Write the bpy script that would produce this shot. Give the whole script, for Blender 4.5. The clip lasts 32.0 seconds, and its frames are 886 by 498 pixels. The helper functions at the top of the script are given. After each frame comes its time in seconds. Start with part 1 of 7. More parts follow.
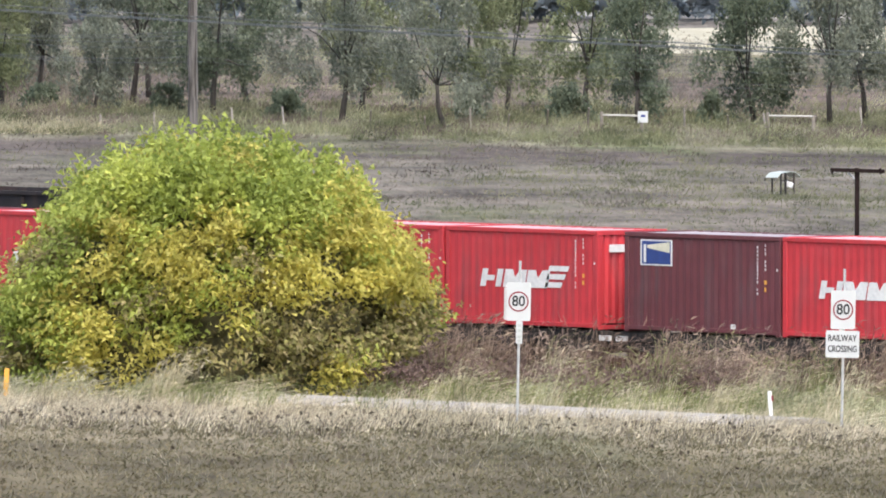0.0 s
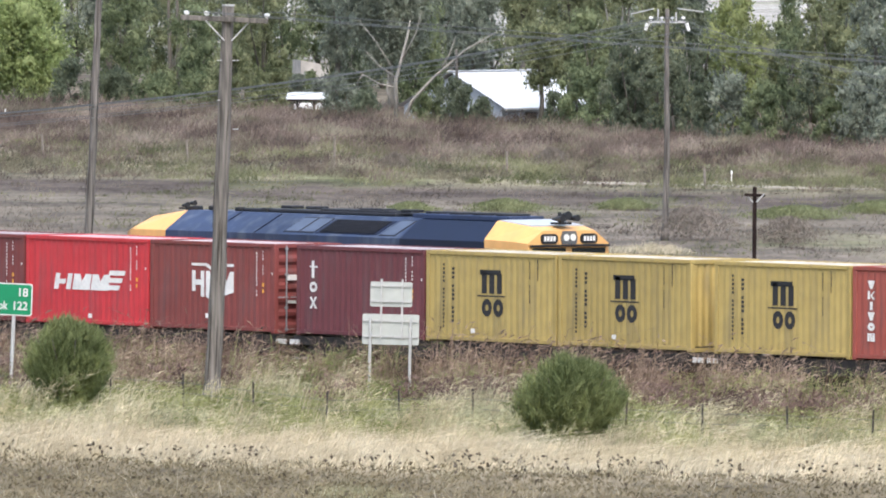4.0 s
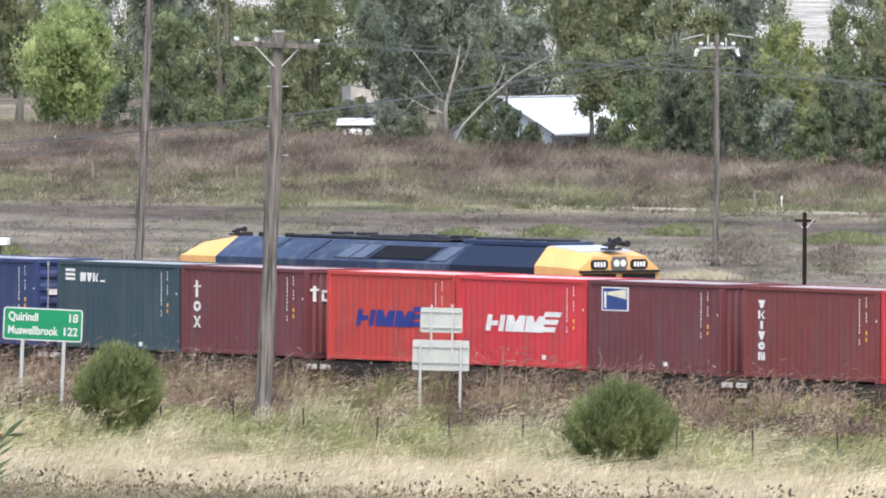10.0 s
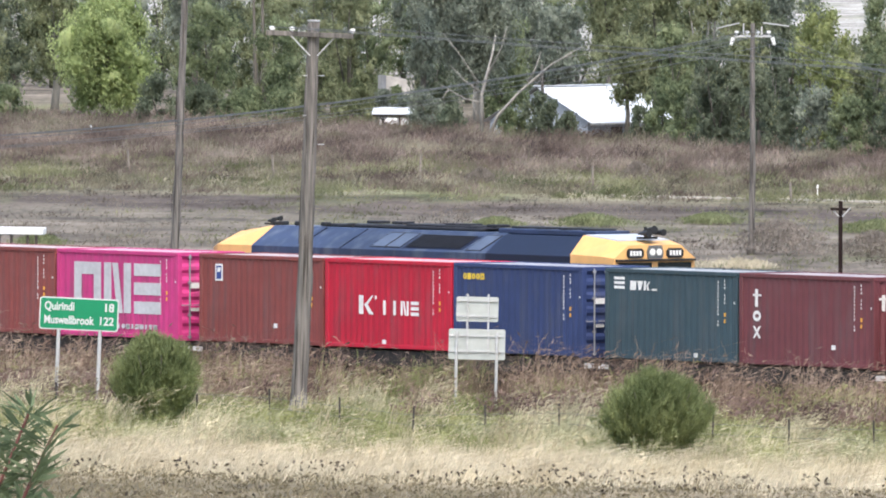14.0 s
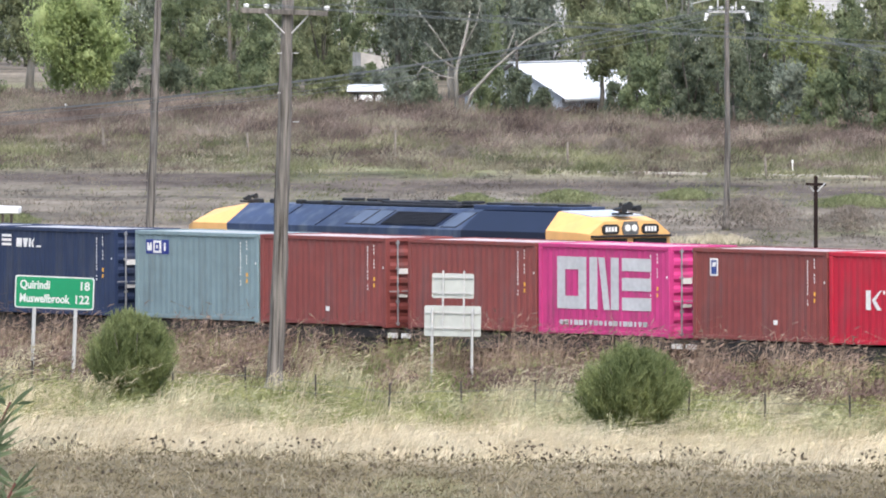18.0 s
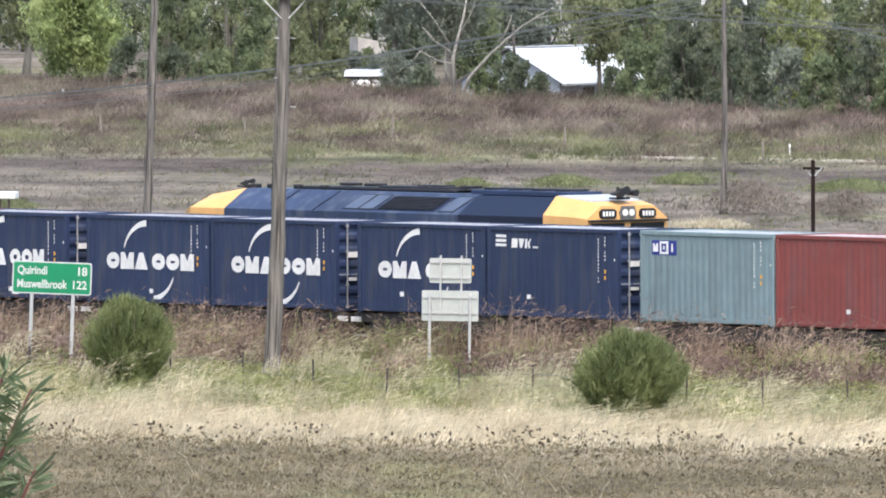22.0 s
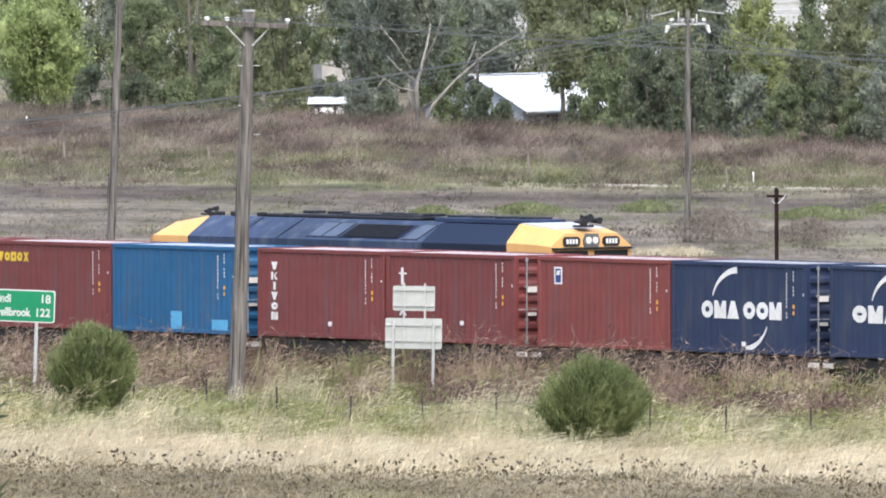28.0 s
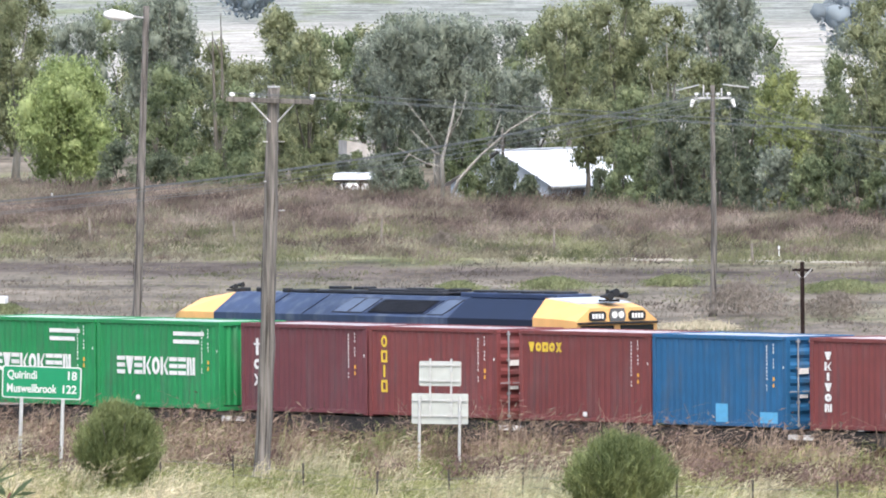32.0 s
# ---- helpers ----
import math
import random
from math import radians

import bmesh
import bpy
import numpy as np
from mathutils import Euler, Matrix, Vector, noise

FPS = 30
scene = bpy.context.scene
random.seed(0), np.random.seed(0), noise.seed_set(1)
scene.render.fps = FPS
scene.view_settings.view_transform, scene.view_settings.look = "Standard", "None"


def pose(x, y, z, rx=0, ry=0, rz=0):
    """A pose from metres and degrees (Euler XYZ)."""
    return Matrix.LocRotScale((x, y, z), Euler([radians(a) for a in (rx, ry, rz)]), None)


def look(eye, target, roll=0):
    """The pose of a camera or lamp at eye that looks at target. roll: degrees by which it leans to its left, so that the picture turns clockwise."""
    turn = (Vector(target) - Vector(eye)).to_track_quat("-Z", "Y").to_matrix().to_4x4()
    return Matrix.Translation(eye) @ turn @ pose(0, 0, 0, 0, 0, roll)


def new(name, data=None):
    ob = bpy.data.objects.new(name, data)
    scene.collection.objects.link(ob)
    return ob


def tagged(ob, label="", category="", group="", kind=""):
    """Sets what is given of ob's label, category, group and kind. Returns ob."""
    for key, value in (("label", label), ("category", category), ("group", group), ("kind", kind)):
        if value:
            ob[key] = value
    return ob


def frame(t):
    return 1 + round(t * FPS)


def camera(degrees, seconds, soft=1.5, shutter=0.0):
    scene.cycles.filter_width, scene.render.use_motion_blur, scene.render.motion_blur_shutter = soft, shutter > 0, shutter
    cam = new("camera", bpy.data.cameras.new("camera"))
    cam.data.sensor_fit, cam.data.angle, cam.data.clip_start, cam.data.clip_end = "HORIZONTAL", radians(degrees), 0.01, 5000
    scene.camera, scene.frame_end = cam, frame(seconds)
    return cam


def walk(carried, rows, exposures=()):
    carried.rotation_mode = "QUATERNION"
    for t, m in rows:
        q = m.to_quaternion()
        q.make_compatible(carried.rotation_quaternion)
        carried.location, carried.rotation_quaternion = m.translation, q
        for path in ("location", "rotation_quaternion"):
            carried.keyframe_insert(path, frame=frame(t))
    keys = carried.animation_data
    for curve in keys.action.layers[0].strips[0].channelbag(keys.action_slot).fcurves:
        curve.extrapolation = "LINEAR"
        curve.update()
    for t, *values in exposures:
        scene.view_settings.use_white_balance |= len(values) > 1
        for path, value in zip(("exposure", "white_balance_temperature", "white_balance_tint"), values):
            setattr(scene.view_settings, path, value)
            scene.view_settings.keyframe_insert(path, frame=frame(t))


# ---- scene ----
# the camera: on a tripod on a rise, long lens, swung by hand; rows of seconds, bearing, downward tilt and roll in degrees
EYE = Vector((0, 0, 16.25))
cam = camera(2.994, 32.0, soft=1.9)
PATH = [
    (0, 3.1396, 1.6589, 0.13), (0.5, 2.2215, 1.7163, -0.13), (1, 1.4719, 1.5657, -0.19), (1.5, 1.0953, 1.4628, -0.28),
    (2, 0.3998, 1.3728, -0.48), (2.5, -0.3002, 1.3574, -0.19), (3, -0.4113, 1.4319, 0.08), (3.5, -0.4385, 1.4518, 0.28),
    (5.5, -0.3857, 1.5091, 0.14), (6, -0.4636, 1.5212, 0.14), (6.5, -0.3935, 1.4583, 0.35), (7, -0.4609, 1.3853, 0.35),
    (7.5, -0.4741, 1.4606, 0.19), (8, -0.5555, 1.5304, 0.00), (8.5, -0.4541, 1.4259, 0.12), (9, -0.4438, 1.4313, 0.21),
    (9.5, -0.4799, 1.4082, 0.33), (10, -0.5937, 1.3721, 0.21), (10.5, -0.6502, 1.3642, 0.23), (11, -0.6491, 1.3961, 0.11),
    (11.5, -0.6466, 1.4155, 0.26), (12, -0.6147, 1.3786, 0.19), (12.5, -0.6570, 1.3994, 0.06), (13, -0.7411, 1.3977, 0.09),
    (13.5, -0.7204, 1.4048, 0.14), (15.5, -0.6823, 1.4125, 0.08), (16, -0.6469, 1.3668, 0.10), (16.5, -0.3566, 1.4098, -0.04),
    (17, -0.4581, 1.4324, -0.28), (17.5, -0.5536, 1.4867, -0.21), (18, -0.6317, 1.4879, -0.13), (18.5, -0.6167, 1.5087, -0.19),
    (19, -0.6597, 1.4812, -0.18), (19.5, -0.6328, 1.5364, -0.20), (20, -0.7354, 1.4750, -0.06), (20.5, -0.7540, 1.5111, -0.05),
    (21, -0.6850, 1.4790, -0.09), (21.5, -0.6418, 1.5043, -0.19), (22, -0.6231, 1.5393, -0.21), (22.5, -0.6476, 1.5272, -0.17),
    (23, -0.7003, 1.4905, -0.13), (23.5, -0.5348, 1.4594, -0.17), (24, -0.5433, 1.4461, -0.21), (24.5, -0.5393, 1.4589, -0.28),
    (26.5, -0.4654, 1.5435, -0.33), (27, -0.4492, 1.5013, -0.24), (27.5, -0.4706, 1.4946, -0.22), (28, -0.4995, 1.4462, -0.19),
    (28.5, -0.4834, 1.4555, -0.24), (29, -0.5014, 1.4088, -0.31), (29.5, -0.5089, 1.3871, -0.23), (30, -0.5412, 1.4541, -0.22),
    (30.5, -0.5841, 1.4722, -0.44), (31, -0.5981, 1.4380, -0.32), (31.5, -0.6271, 1.3336, -0.29), (32, -0.5854, 1.1916, -0.43),
]


def aim(bearing, tilt, roll):
    b = radians(bearing)
    return look(EYE, EYE + Vector((math.sin(b), math.cos(b), -math.tan(radians(tilt)))), roll)


EXPOSURE = [(0, 1.13), (3, 1.13), (9, 1.18), (13, 1.22), (29, 1.24), (32, 1.38)]
walk(cam, [(t, aim(b, d, r)) for t, b, d, r in PATH], EXPOSURE)

# ---- light: bright thin cloud with a soft sun ----
SUN_EL, SUN_AZ = radians(58), radians(172)    # azimuth clockwise from +y
world = bpy.data.worlds.new("sky")
scene.world = world
world.use_nodes = True
wn = world.node_tree.nodes
sky = wn.new("ShaderNodeTexSky")
sky.sky_type, sky.sun_disc = "NISHITA", False
sky.sun_elevation, sky.sun_rotation = SUN_EL, SUN_AZ
sky.dust_density = 3.0
wn["Background"].inputs["Strength"].default_value = 0.15
world.node_tree.links.new(sky.outputs[0], wn["Background"].inputs["Color"])
sun = new("sun", bpy.data.lights.new("sun", "SUN"))
sun.data.energy, sun.data.angle, sun.data.color = 1.35, radians(25), (1.0, 0.97, 0.94)
sun_to = Vector((math.sin(SUN_AZ) * math.cos(SUN_EL), math.cos(SUN_AZ) * math.cos(SUN_EL), math.sin(SUN_EL)))
sun.matrix_world = look((0, 0, 60), Vector((0, 0, 60)) - sun_to)

# ---- materials ----


def material(name, col, rough=0.8, metal=0.0, var=0.15, scale=6.0, bump=0.0, island=0.0, obj=0.0, col2=None, spec=None, trans=0.0, stretch=(1, 1, 1), dirt=None, dirt_amt=0.5, dirt_scale=1.2, patch=False):
    """A surface: base colour that varies at two scales, by loose piece and by object, with fine relief."""
    m = bpy.data.materials.new(name)
    m.use_nodes = True
    nt = m.node_tree
    N, K = nt.nodes, nt.links
    b = N["Principled BSDF"]
    b.inputs["Roughness"].default_value = rough
    b.inputs["Metallic"].default_value = metal
    if spec is not None:
        b.inputs["Specular IOR Level"].default_value = spec
    tc = N.new("ShaderNodeTexCoord")
    mp = N.new("ShaderNodeMapping")
    mp.inputs["Scale"].default_value = stretch
    K.new(tc.outputs["Object"], mp.inputs["Vector"])
    n1 = N.new("ShaderNodeTexNoise")
    n1.inputs["Scale"].default_value, n1.inputs["Detail"].default_value = scale, 5
    K.new(mp.outputs[0], n1.inputs["Vector"])
    n2 = N.new("ShaderNodeTexNoise")
    n2.inputs["Scale"].default_value, n2.inputs["Detail"].default_value = scale * 0.13, 3
    K.new(mp.outputs[0], n2.inputs["Vector"])
    add = N.new("ShaderNodeMath")
    add.operation = "ADD"
    K.new(n1.outputs[0], add.inputs[0])
    K.new(n2.outputs[0], add.inputs[1])
    # brightness factor round one
    fac = N.new("ShaderNodeMapRange")
    fac.inputs[1].default_value, fac.inputs[2].default_value = 0.6, 1.4
    fac.inputs[3].default_value, fac.inputs[4].default_value = 1 - var * 1.6, 1 + var * 1.6
    K.new(add.outputs[0], fac.inputs[0])
    val = fac.outputs[0]
    rnd = None
    if island or obj:
        src = N.new("ShaderNodeNewGeometry").outputs["Random Per Island"] if island else N.new("ShaderNodeObjectInfo").outputs["Random"]
        rnd = src
        r = N.new("ShaderNodeMapRange")
        k = island or obj
        r.inputs[3].default_value, r.inputs[4].default_value = 1 - k, 1 + k
        K.new(src, r.inputs[0])
        mu = N.new("ShaderNodeMath")
        mu.operation = "MULTIPLY"
        K.new(val, mu.inputs[0])
        K.new(r.outputs[0], mu.inputs[1])
        val = mu.outputs[0]
    mix = N.new("ShaderNodeMix")
    mix.data_type = "RGBA"
    mix.inputs[6].default_value = (*col, 1)
    mix.inputs[7].default_value = (*(col2 or col), 1)
    if patch:
        pm = N.new("ShaderNodeMapRange")
        pm.inputs[1].default_value, pm.inputs[2].default_value = 0.36, 0.64
        K.new(n2.outputs[0], pm.inputs[0])
        K.new(pm.outputs[0], mix.inputs[0])
    elif rnd is not None and col2:
        wr = N.new("ShaderNodeTexWhiteNoise")
        wr.noise_dimensions = "1D"
        K.new(rnd, wr.inputs[1])
        K.new(wr.outputs[0], mix.inputs[0])
    else:
        K.new(n2.outputs[0], mix.inputs[0])
    last = mix.outputs[2]
    if dirt:
        nd = N.new("ShaderNodeTexNoise")
        nd.inputs["Scale"].default_value, nd.inputs["Detail"].default_value = dirt_scale, 6
        md = N.new("ShaderNodeMapping")
        md.inputs["Scale"].default_value = (2.2, 2.2, 0.35)
        K.new(tc.outputs["Object"], md.inputs["Vector"])
        K.new(md.outputs[0], nd.inputs["Vector"])
        rp = N.new("ShaderNodeMapRange")
        rp.inputs[1].default_value, rp.inputs[2].default_value = 0.5, 0.72
        rp.inputs[4].default_value = dirt_amt
        K.new(nd.outputs[0], rp.inputs[0])
        dm = N.new("ShaderNodeMix")
        dm.data_type = "RGBA"
        dm.inputs[7].default_value = (*dirt, 1)
        K.new(rp.outputs[0], dm.inputs[0])
        K.new(last, dm.inputs[6])
        last = dm.outputs[2]
    sc = N.new("ShaderNodeVectorMath")
    sc.operation = "SCALE"
    K.new(last, sc.inputs[0])
    K.new(val, sc.inputs["Scale"])
    K.new(sc.outputs[0], b.inputs["Base Color"])
    if bump:
        bp = N.new("ShaderNodeBump")
        bp.inputs["Strength"].default_value, bp.inputs["Distance"].default_value = bump, 0.02
        K.new(n1.outputs[0], bp.inputs["Height"])
        K.new(bp.outputs[0], b.inputs["Normal"])
    if trans:
        tr = N.new("ShaderNodeBsdfTranslucent")
        K.new(sc.outputs[0], tr.inputs["Color"])
        ms = N.new("ShaderNodeMixShader")
        ms.inputs[0].default_value = trans
        K.new(b.outputs[0], ms.inputs[1])
        K.new(tr.outputs[0], ms.inputs[2])
        K.new(ms.outputs[0], N["Material Output"].inputs["Surface"])
    return m


MATS = {}


def paint(name, col, **kw):
    """A material made once and found again by its name."""
    if name not in MATS:
        MATS[name] = material(name, col, **kw)
    return MATS[name]


# ---- mesh tools ----


class Shape:
    """Gathers boxes, tubes and sheets into one mesh."""

    def __init__(self):
        self.v, self.f = [], []

    def add(self, verts, faces):
        o = len(self.v)
        self.v += [tuple(p) for p in verts]
        self.f += [[o + i for i in f] for f in faces]
        return self

    def box(self, c, size, rot=None, bevel=0.0):
        bm = bmesh.new()
        bmesh.ops.create_cube(bm, size=1)
        bmesh.ops.scale(bm, vec=size, verts=bm.verts)
        if bevel:
            bmesh.ops.bevel(bm, geom=bm.edges[:], offset=bevel, segments=1, affect="EDGES")
        m = Matrix.Translation(c) @ (rot.to_4x4() if rot else Matrix())
        bm.verts.index_update()
        self.add([m @ v.co for v in bm.verts], [[v.index for v in f.verts] for f in bm.faces])
        bm.free()
        return self

    def tube(self, pts, radii, n=8, caps=True):
        """A tapering tube through points."""
        pts = [Vector(p) for p in pts]
        rings = []
        ref = Vector((0.31, 0.87, 0.13))
        for i, p in enumerate(pts):
            d = (pts[min(i + 1, len(pts) - 1)] - pts[max(i - 1, 0)]).normalized()
            a = d.cross(ref).normalized()
            b = d.cross(a)
            r = radii[i] if not isinstance(radii, (int, float)) else radii
            rings.append([p + a * (r * math.cos(6.28318 * k / n)) + b * (r * math.sin(6.28318 * k / n)) for k in range(n)])
        o = len(self.v)
        for r in rings:
            self.v += [tuple(q) for q in r]
        for i in range(len(rings) - 1):
            for k in range(n):
                self.f.append([o + i * n + k, o + i * n + (k + 1) % n, o + (i + 1) * n + (k + 1) % n, o + (i + 1) * n + k])
        if caps:
            self.f.append([o + k for k in range(n)][::-1])
            self.f.append([o + (len(rings) - 1) * n + k for k in range(n)])
        return self

    def prism(self, outline, a, b):
        """An outline of (u, v) pushed from plane a to plane b, each a function of u and v giving a point."""
        n = len(outline)
        self.add([a(*p) for p in outline] + [b(*p) for p in outline],
                 [list(range(n))[::-1], list(range(n, 2 * n))] + [[k, (k + 1) % n, n + (k + 1) % n, n + k] for k in range(n)])
        return self

    def mesh(self, name, smooth=False):
        me = bpy.data.meshes.new(name)
        me.from_pydata(self.v, [], self.f)
        bm = bmesh.new()
        bm.from_mesh(me)
        bmesh.ops.recalc_face_normals(bm, faces=bm.faces)
        bm.to_mesh(me)
        bm.free()
        if smooth:
            me.polygons.foreach_set("use_smooth", [True] * len(me.polygons))
        return me


def part(name, shape, mat, parent=None, label="", smooth=False):
    """One mesh object, under a thing or a part. shape: a Shape or a mesh."""
    me = shape.mesh(name, smooth) if isinstance(shape, Shape) else shape
    ob = new(name, me)
    if not me.materials:
        me.materials.append(mat)
    elif me.materials[0] != mat:
        ob.material_slots[0].link = "OBJECT"
        ob.material_slots[0].material = mat
    ob.parent = parent
    if label:
        ob["label"] = label
    return ob


def thing(name, m, label, category, group=""):
    ob = new(name)
    ob.empty_display_size = 0.3
    ob.matrix_world = m
    return tagged(ob, label, category, group)


def sheet(name, quads):
    """A mesh of loose four-cornered pieces from an array of (n, 4, 3)."""
    q = np.asarray(quads, dtype=np.float32)
    n = len(q)
    me = bpy.data.meshes.new(name)
    me.vertices.add(4 * n)
    me.vertices.foreach_set("co", q.ravel())
    me.loops.add(4 * n)
    me.loops.foreach_set("vertex_index", np.arange(4 * n, dtype=np.int32))
    me.polygons.add(n)
    me.polygons.foreach_set("loop_start", np.arange(0, 4 * n, 4, dtype=np.int32))
    me.update(calc_edges=True)
    return me


def flakes(name, quads):
    """A mesh of loose three-cornered leaves from the first three corners of (n, 4, 3)."""
    q = np.asarray(quads, dtype=np.float32)[:, :3]
    n = len(q)
    me = bpy.data.meshes.new(name)
    me.vertices.add(3 * n)
    me.vertices.foreach_set("co", np.ascontiguousarray(q).ravel())
    me.loops.add(3 * n)
    me.loops.foreach_set("vertex_index", np.arange(3 * n, dtype=np.int32))
    me.polygons.add(n)
    me.polygons.foreach_set("loop_start", np.arange(0, 3 * n, 3, dtype=np.int32))
    me.update(calc_edges=True)
    return me


def strips(name, st):
    """A mesh of loose two-step blades from an array of (n, 6, 3): base pair, middle pair, tip pair."""
    q = np.asarray(st, dtype=np.float32)
    n = len(q)
    me = bpy.data.meshes.new(name)
    me.vertices.add(6 * n)
    me.vertices.foreach_set("co", q.ravel())
    o = 6 * np.arange(n)[:, None]
    idx = np.concatenate([o + [0, 1, 3, 2], o + [2, 3, 5, 4]], axis=1).astype(np.int32)
    me.loops.add(8 * n)
    me.loops.foreach_set("vertex_index", idx.ravel())
    me.polygons.add(2 * n)
    me.polygons.foreach_set("loop_start", np.arange(0, 8 * n, 4, dtype=np.int32))
    me.update(calc_edges=True)
    return me


def rise(y):
    """Height of the land: the rise on which the camera stands, then the flat."""
    k = np.clip(1 - np.asarray(y, dtype=float) / 260, 0, 1)
    return 14.6 * k * k * (2 - k)


# ---- ground ----
TH = radians(52.15)
ALONG = Vector((math.cos(TH), -math.sin(TH), 0))      # the way the train goes
BACK = Vector((math.sin(TH), math.cos(TH), 0))        # square to the track, away from the camera


def track(s, off=0.0, z=0.0):
    """A point by its way along the track and its offset behind the near side of the boxes."""
    return Vector((0, 478, 0)) + ALONG * s + BACK * off + Vector((0, 0, z))


def track_pose(s, off=0.0, z=0.0):
    return Matrix.Translation(track(s, off, z)) @ pose(0, 0, 0, 0, 0, -52.15)


def ground_material():
    m = bpy.data.materials.new("earth_and_grass")
    m.use_nodes = True
    nt = m.node_tree
    N, K = nt.nodes, nt.links
    b = N["Principled BSDF"]
    b.inputs["Roughness"].default_value = 0.95
    b.inputs["Specular IOR Level"].default_value = 0.1
    geo = N.new("ShaderNodeNewGeometry")
    sep = N.new("ShaderNodeSeparateXYZ")
    K.new(geo.outputs["Position"], sep.inputs[0])

    def math_node(op, a, c):
        n = N.new("ShaderNodeMath")
        n.operation = op
        for i, x in enumerate((a, c)):
            if isinstance(x, (int, float)):
                n.inputs[i].default_value = x
            else:
                K.new(x, n.inputs[i])
        return n.outputs[0]

    def noise_node(scale, detail, stretch):
        mp = N.new("ShaderNodeMapping")
        mp.inputs["Scale"].default_value = stretch
        K.new(geo.outputs["Position"], mp.inputs["Vector"])
        n = N.new("ShaderNodeTexNoise")
        n.inputs["Scale"].default_value, n.inputs["Detail"].default_value = scale, detail
        K.new(mp.outputs[0], n.inputs["Vector"])
        return n.outputs[0]

    wob = noise_node(0.15, 4, (1, 0.25, 1))
    wobm = math_node("MULTIPLY", math_node("SUBTRACT", wob, 0.5), 30.0)
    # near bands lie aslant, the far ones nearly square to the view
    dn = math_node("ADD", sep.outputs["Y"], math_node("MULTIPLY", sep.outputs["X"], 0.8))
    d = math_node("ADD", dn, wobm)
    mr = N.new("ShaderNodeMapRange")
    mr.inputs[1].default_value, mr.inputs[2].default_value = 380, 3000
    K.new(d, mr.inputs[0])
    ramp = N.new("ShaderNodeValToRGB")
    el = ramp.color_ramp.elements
    # the stops past 1100 have distance haze mixed into the stubble and woods colours
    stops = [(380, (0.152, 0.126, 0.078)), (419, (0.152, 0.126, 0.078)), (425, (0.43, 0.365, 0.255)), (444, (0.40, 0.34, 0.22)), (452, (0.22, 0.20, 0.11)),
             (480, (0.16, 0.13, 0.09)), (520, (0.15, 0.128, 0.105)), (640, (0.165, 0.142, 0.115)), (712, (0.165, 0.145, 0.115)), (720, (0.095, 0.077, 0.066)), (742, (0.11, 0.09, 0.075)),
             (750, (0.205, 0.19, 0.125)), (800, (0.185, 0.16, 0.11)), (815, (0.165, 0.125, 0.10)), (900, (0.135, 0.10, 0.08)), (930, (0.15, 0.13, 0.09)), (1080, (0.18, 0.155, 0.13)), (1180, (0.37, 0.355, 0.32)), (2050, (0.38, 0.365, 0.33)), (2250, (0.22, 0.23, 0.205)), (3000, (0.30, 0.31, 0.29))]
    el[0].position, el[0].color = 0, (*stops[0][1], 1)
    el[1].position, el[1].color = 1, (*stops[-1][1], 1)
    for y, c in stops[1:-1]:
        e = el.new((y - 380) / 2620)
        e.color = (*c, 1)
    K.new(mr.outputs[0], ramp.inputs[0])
    # green flushes and bare streaks in the paddock
    gn = noise_node(0.11, 4, (1, 0.16, 1))
    gm = N.new("ShaderNodeMapRange")
    gm.inputs[1].default_value, gm.inputs[2].default_value, gm.inputs[4].default_value = 0.56, 0.7, 0.6
    K.new(gn, gm.inputs[0])
    mix = N.new("ShaderNodeMix")
    mix.data_type = "RGBA"
    mix.inputs[7].default_value = (0.14, 0.17, 0.06, 1)
    K.new(gm.outputs[0], mix.inputs[0])
    K.new(ramp.outputs[0], mix.inputs[6])
    f1 = noise_node(1.6, 6, (1, 0.12, 1))
    f2 = noise_node(0.35, 4, (1, 0.12, 1))
    # bare dark streaks and pale dusty ones, longer across the view
    f3 = noise_node(0.22, 5, (0.55, 0.45, 1))
    f4 = noise_node(4.5, 3, (1, 0.1, 1))
    br = math_node("ADD", math_node("MULTIPLY", f1, 0.9), math_node("MULTIPLY", f2, 0.7))
    br = math_node("ADD", br, math_node("MULTIPLY", math_node("SUBTRACT", f3, 0.5), 2.1))
    br = math_node("ADD", br, math_node("MULTIPLY", math_node("SUBTRACT", f4, 0.5), 0.8))
    br = math_node("MAXIMUM", math_node("ADD", br, 0.12), 0.3)
    # heavier, darker soil towards the lane
    lane_side = math_node("MINIMUM", math_node("MAXIMUM", math_node("MULTIPLY", math_node("SUBTRACT", sep.outputs["X"], 8.0), 0.07), 0.0), 1.0)
    near_side = math_node("MINIMUM", math_node("MAXIMUM", math_node("MULTIPLY", math_node("SUBTRACT", 480.0, sep.outputs["Y"]), 0.05), 0.0), 1.0)
    br = math_node("MULTIPLY", br, math_node("SUBTRACT", 1.0, math_node("MULTIPLY", math_node("MULTIPLY", lane_side, near_side), 0.25)))
    sc = N.new("ShaderNodeVectorMath")
    sc.operation = "SCALE"
    K.new(mix.outputs[2], sc.inputs[0])
    K.new(br, sc.inputs["Scale"])
    K.new(sc.outputs[0], b.inputs["Base Color"])
    bp = N.new("ShaderNodeBump")
    bp.inputs["Strength"].default_value, bp.inputs["Distance"].default_value = 0.6, 0.15
    K.new(f1, bp.inputs["Height"])
    K.new(bp.outputs[0], b.inputs["Normal"])
    return m


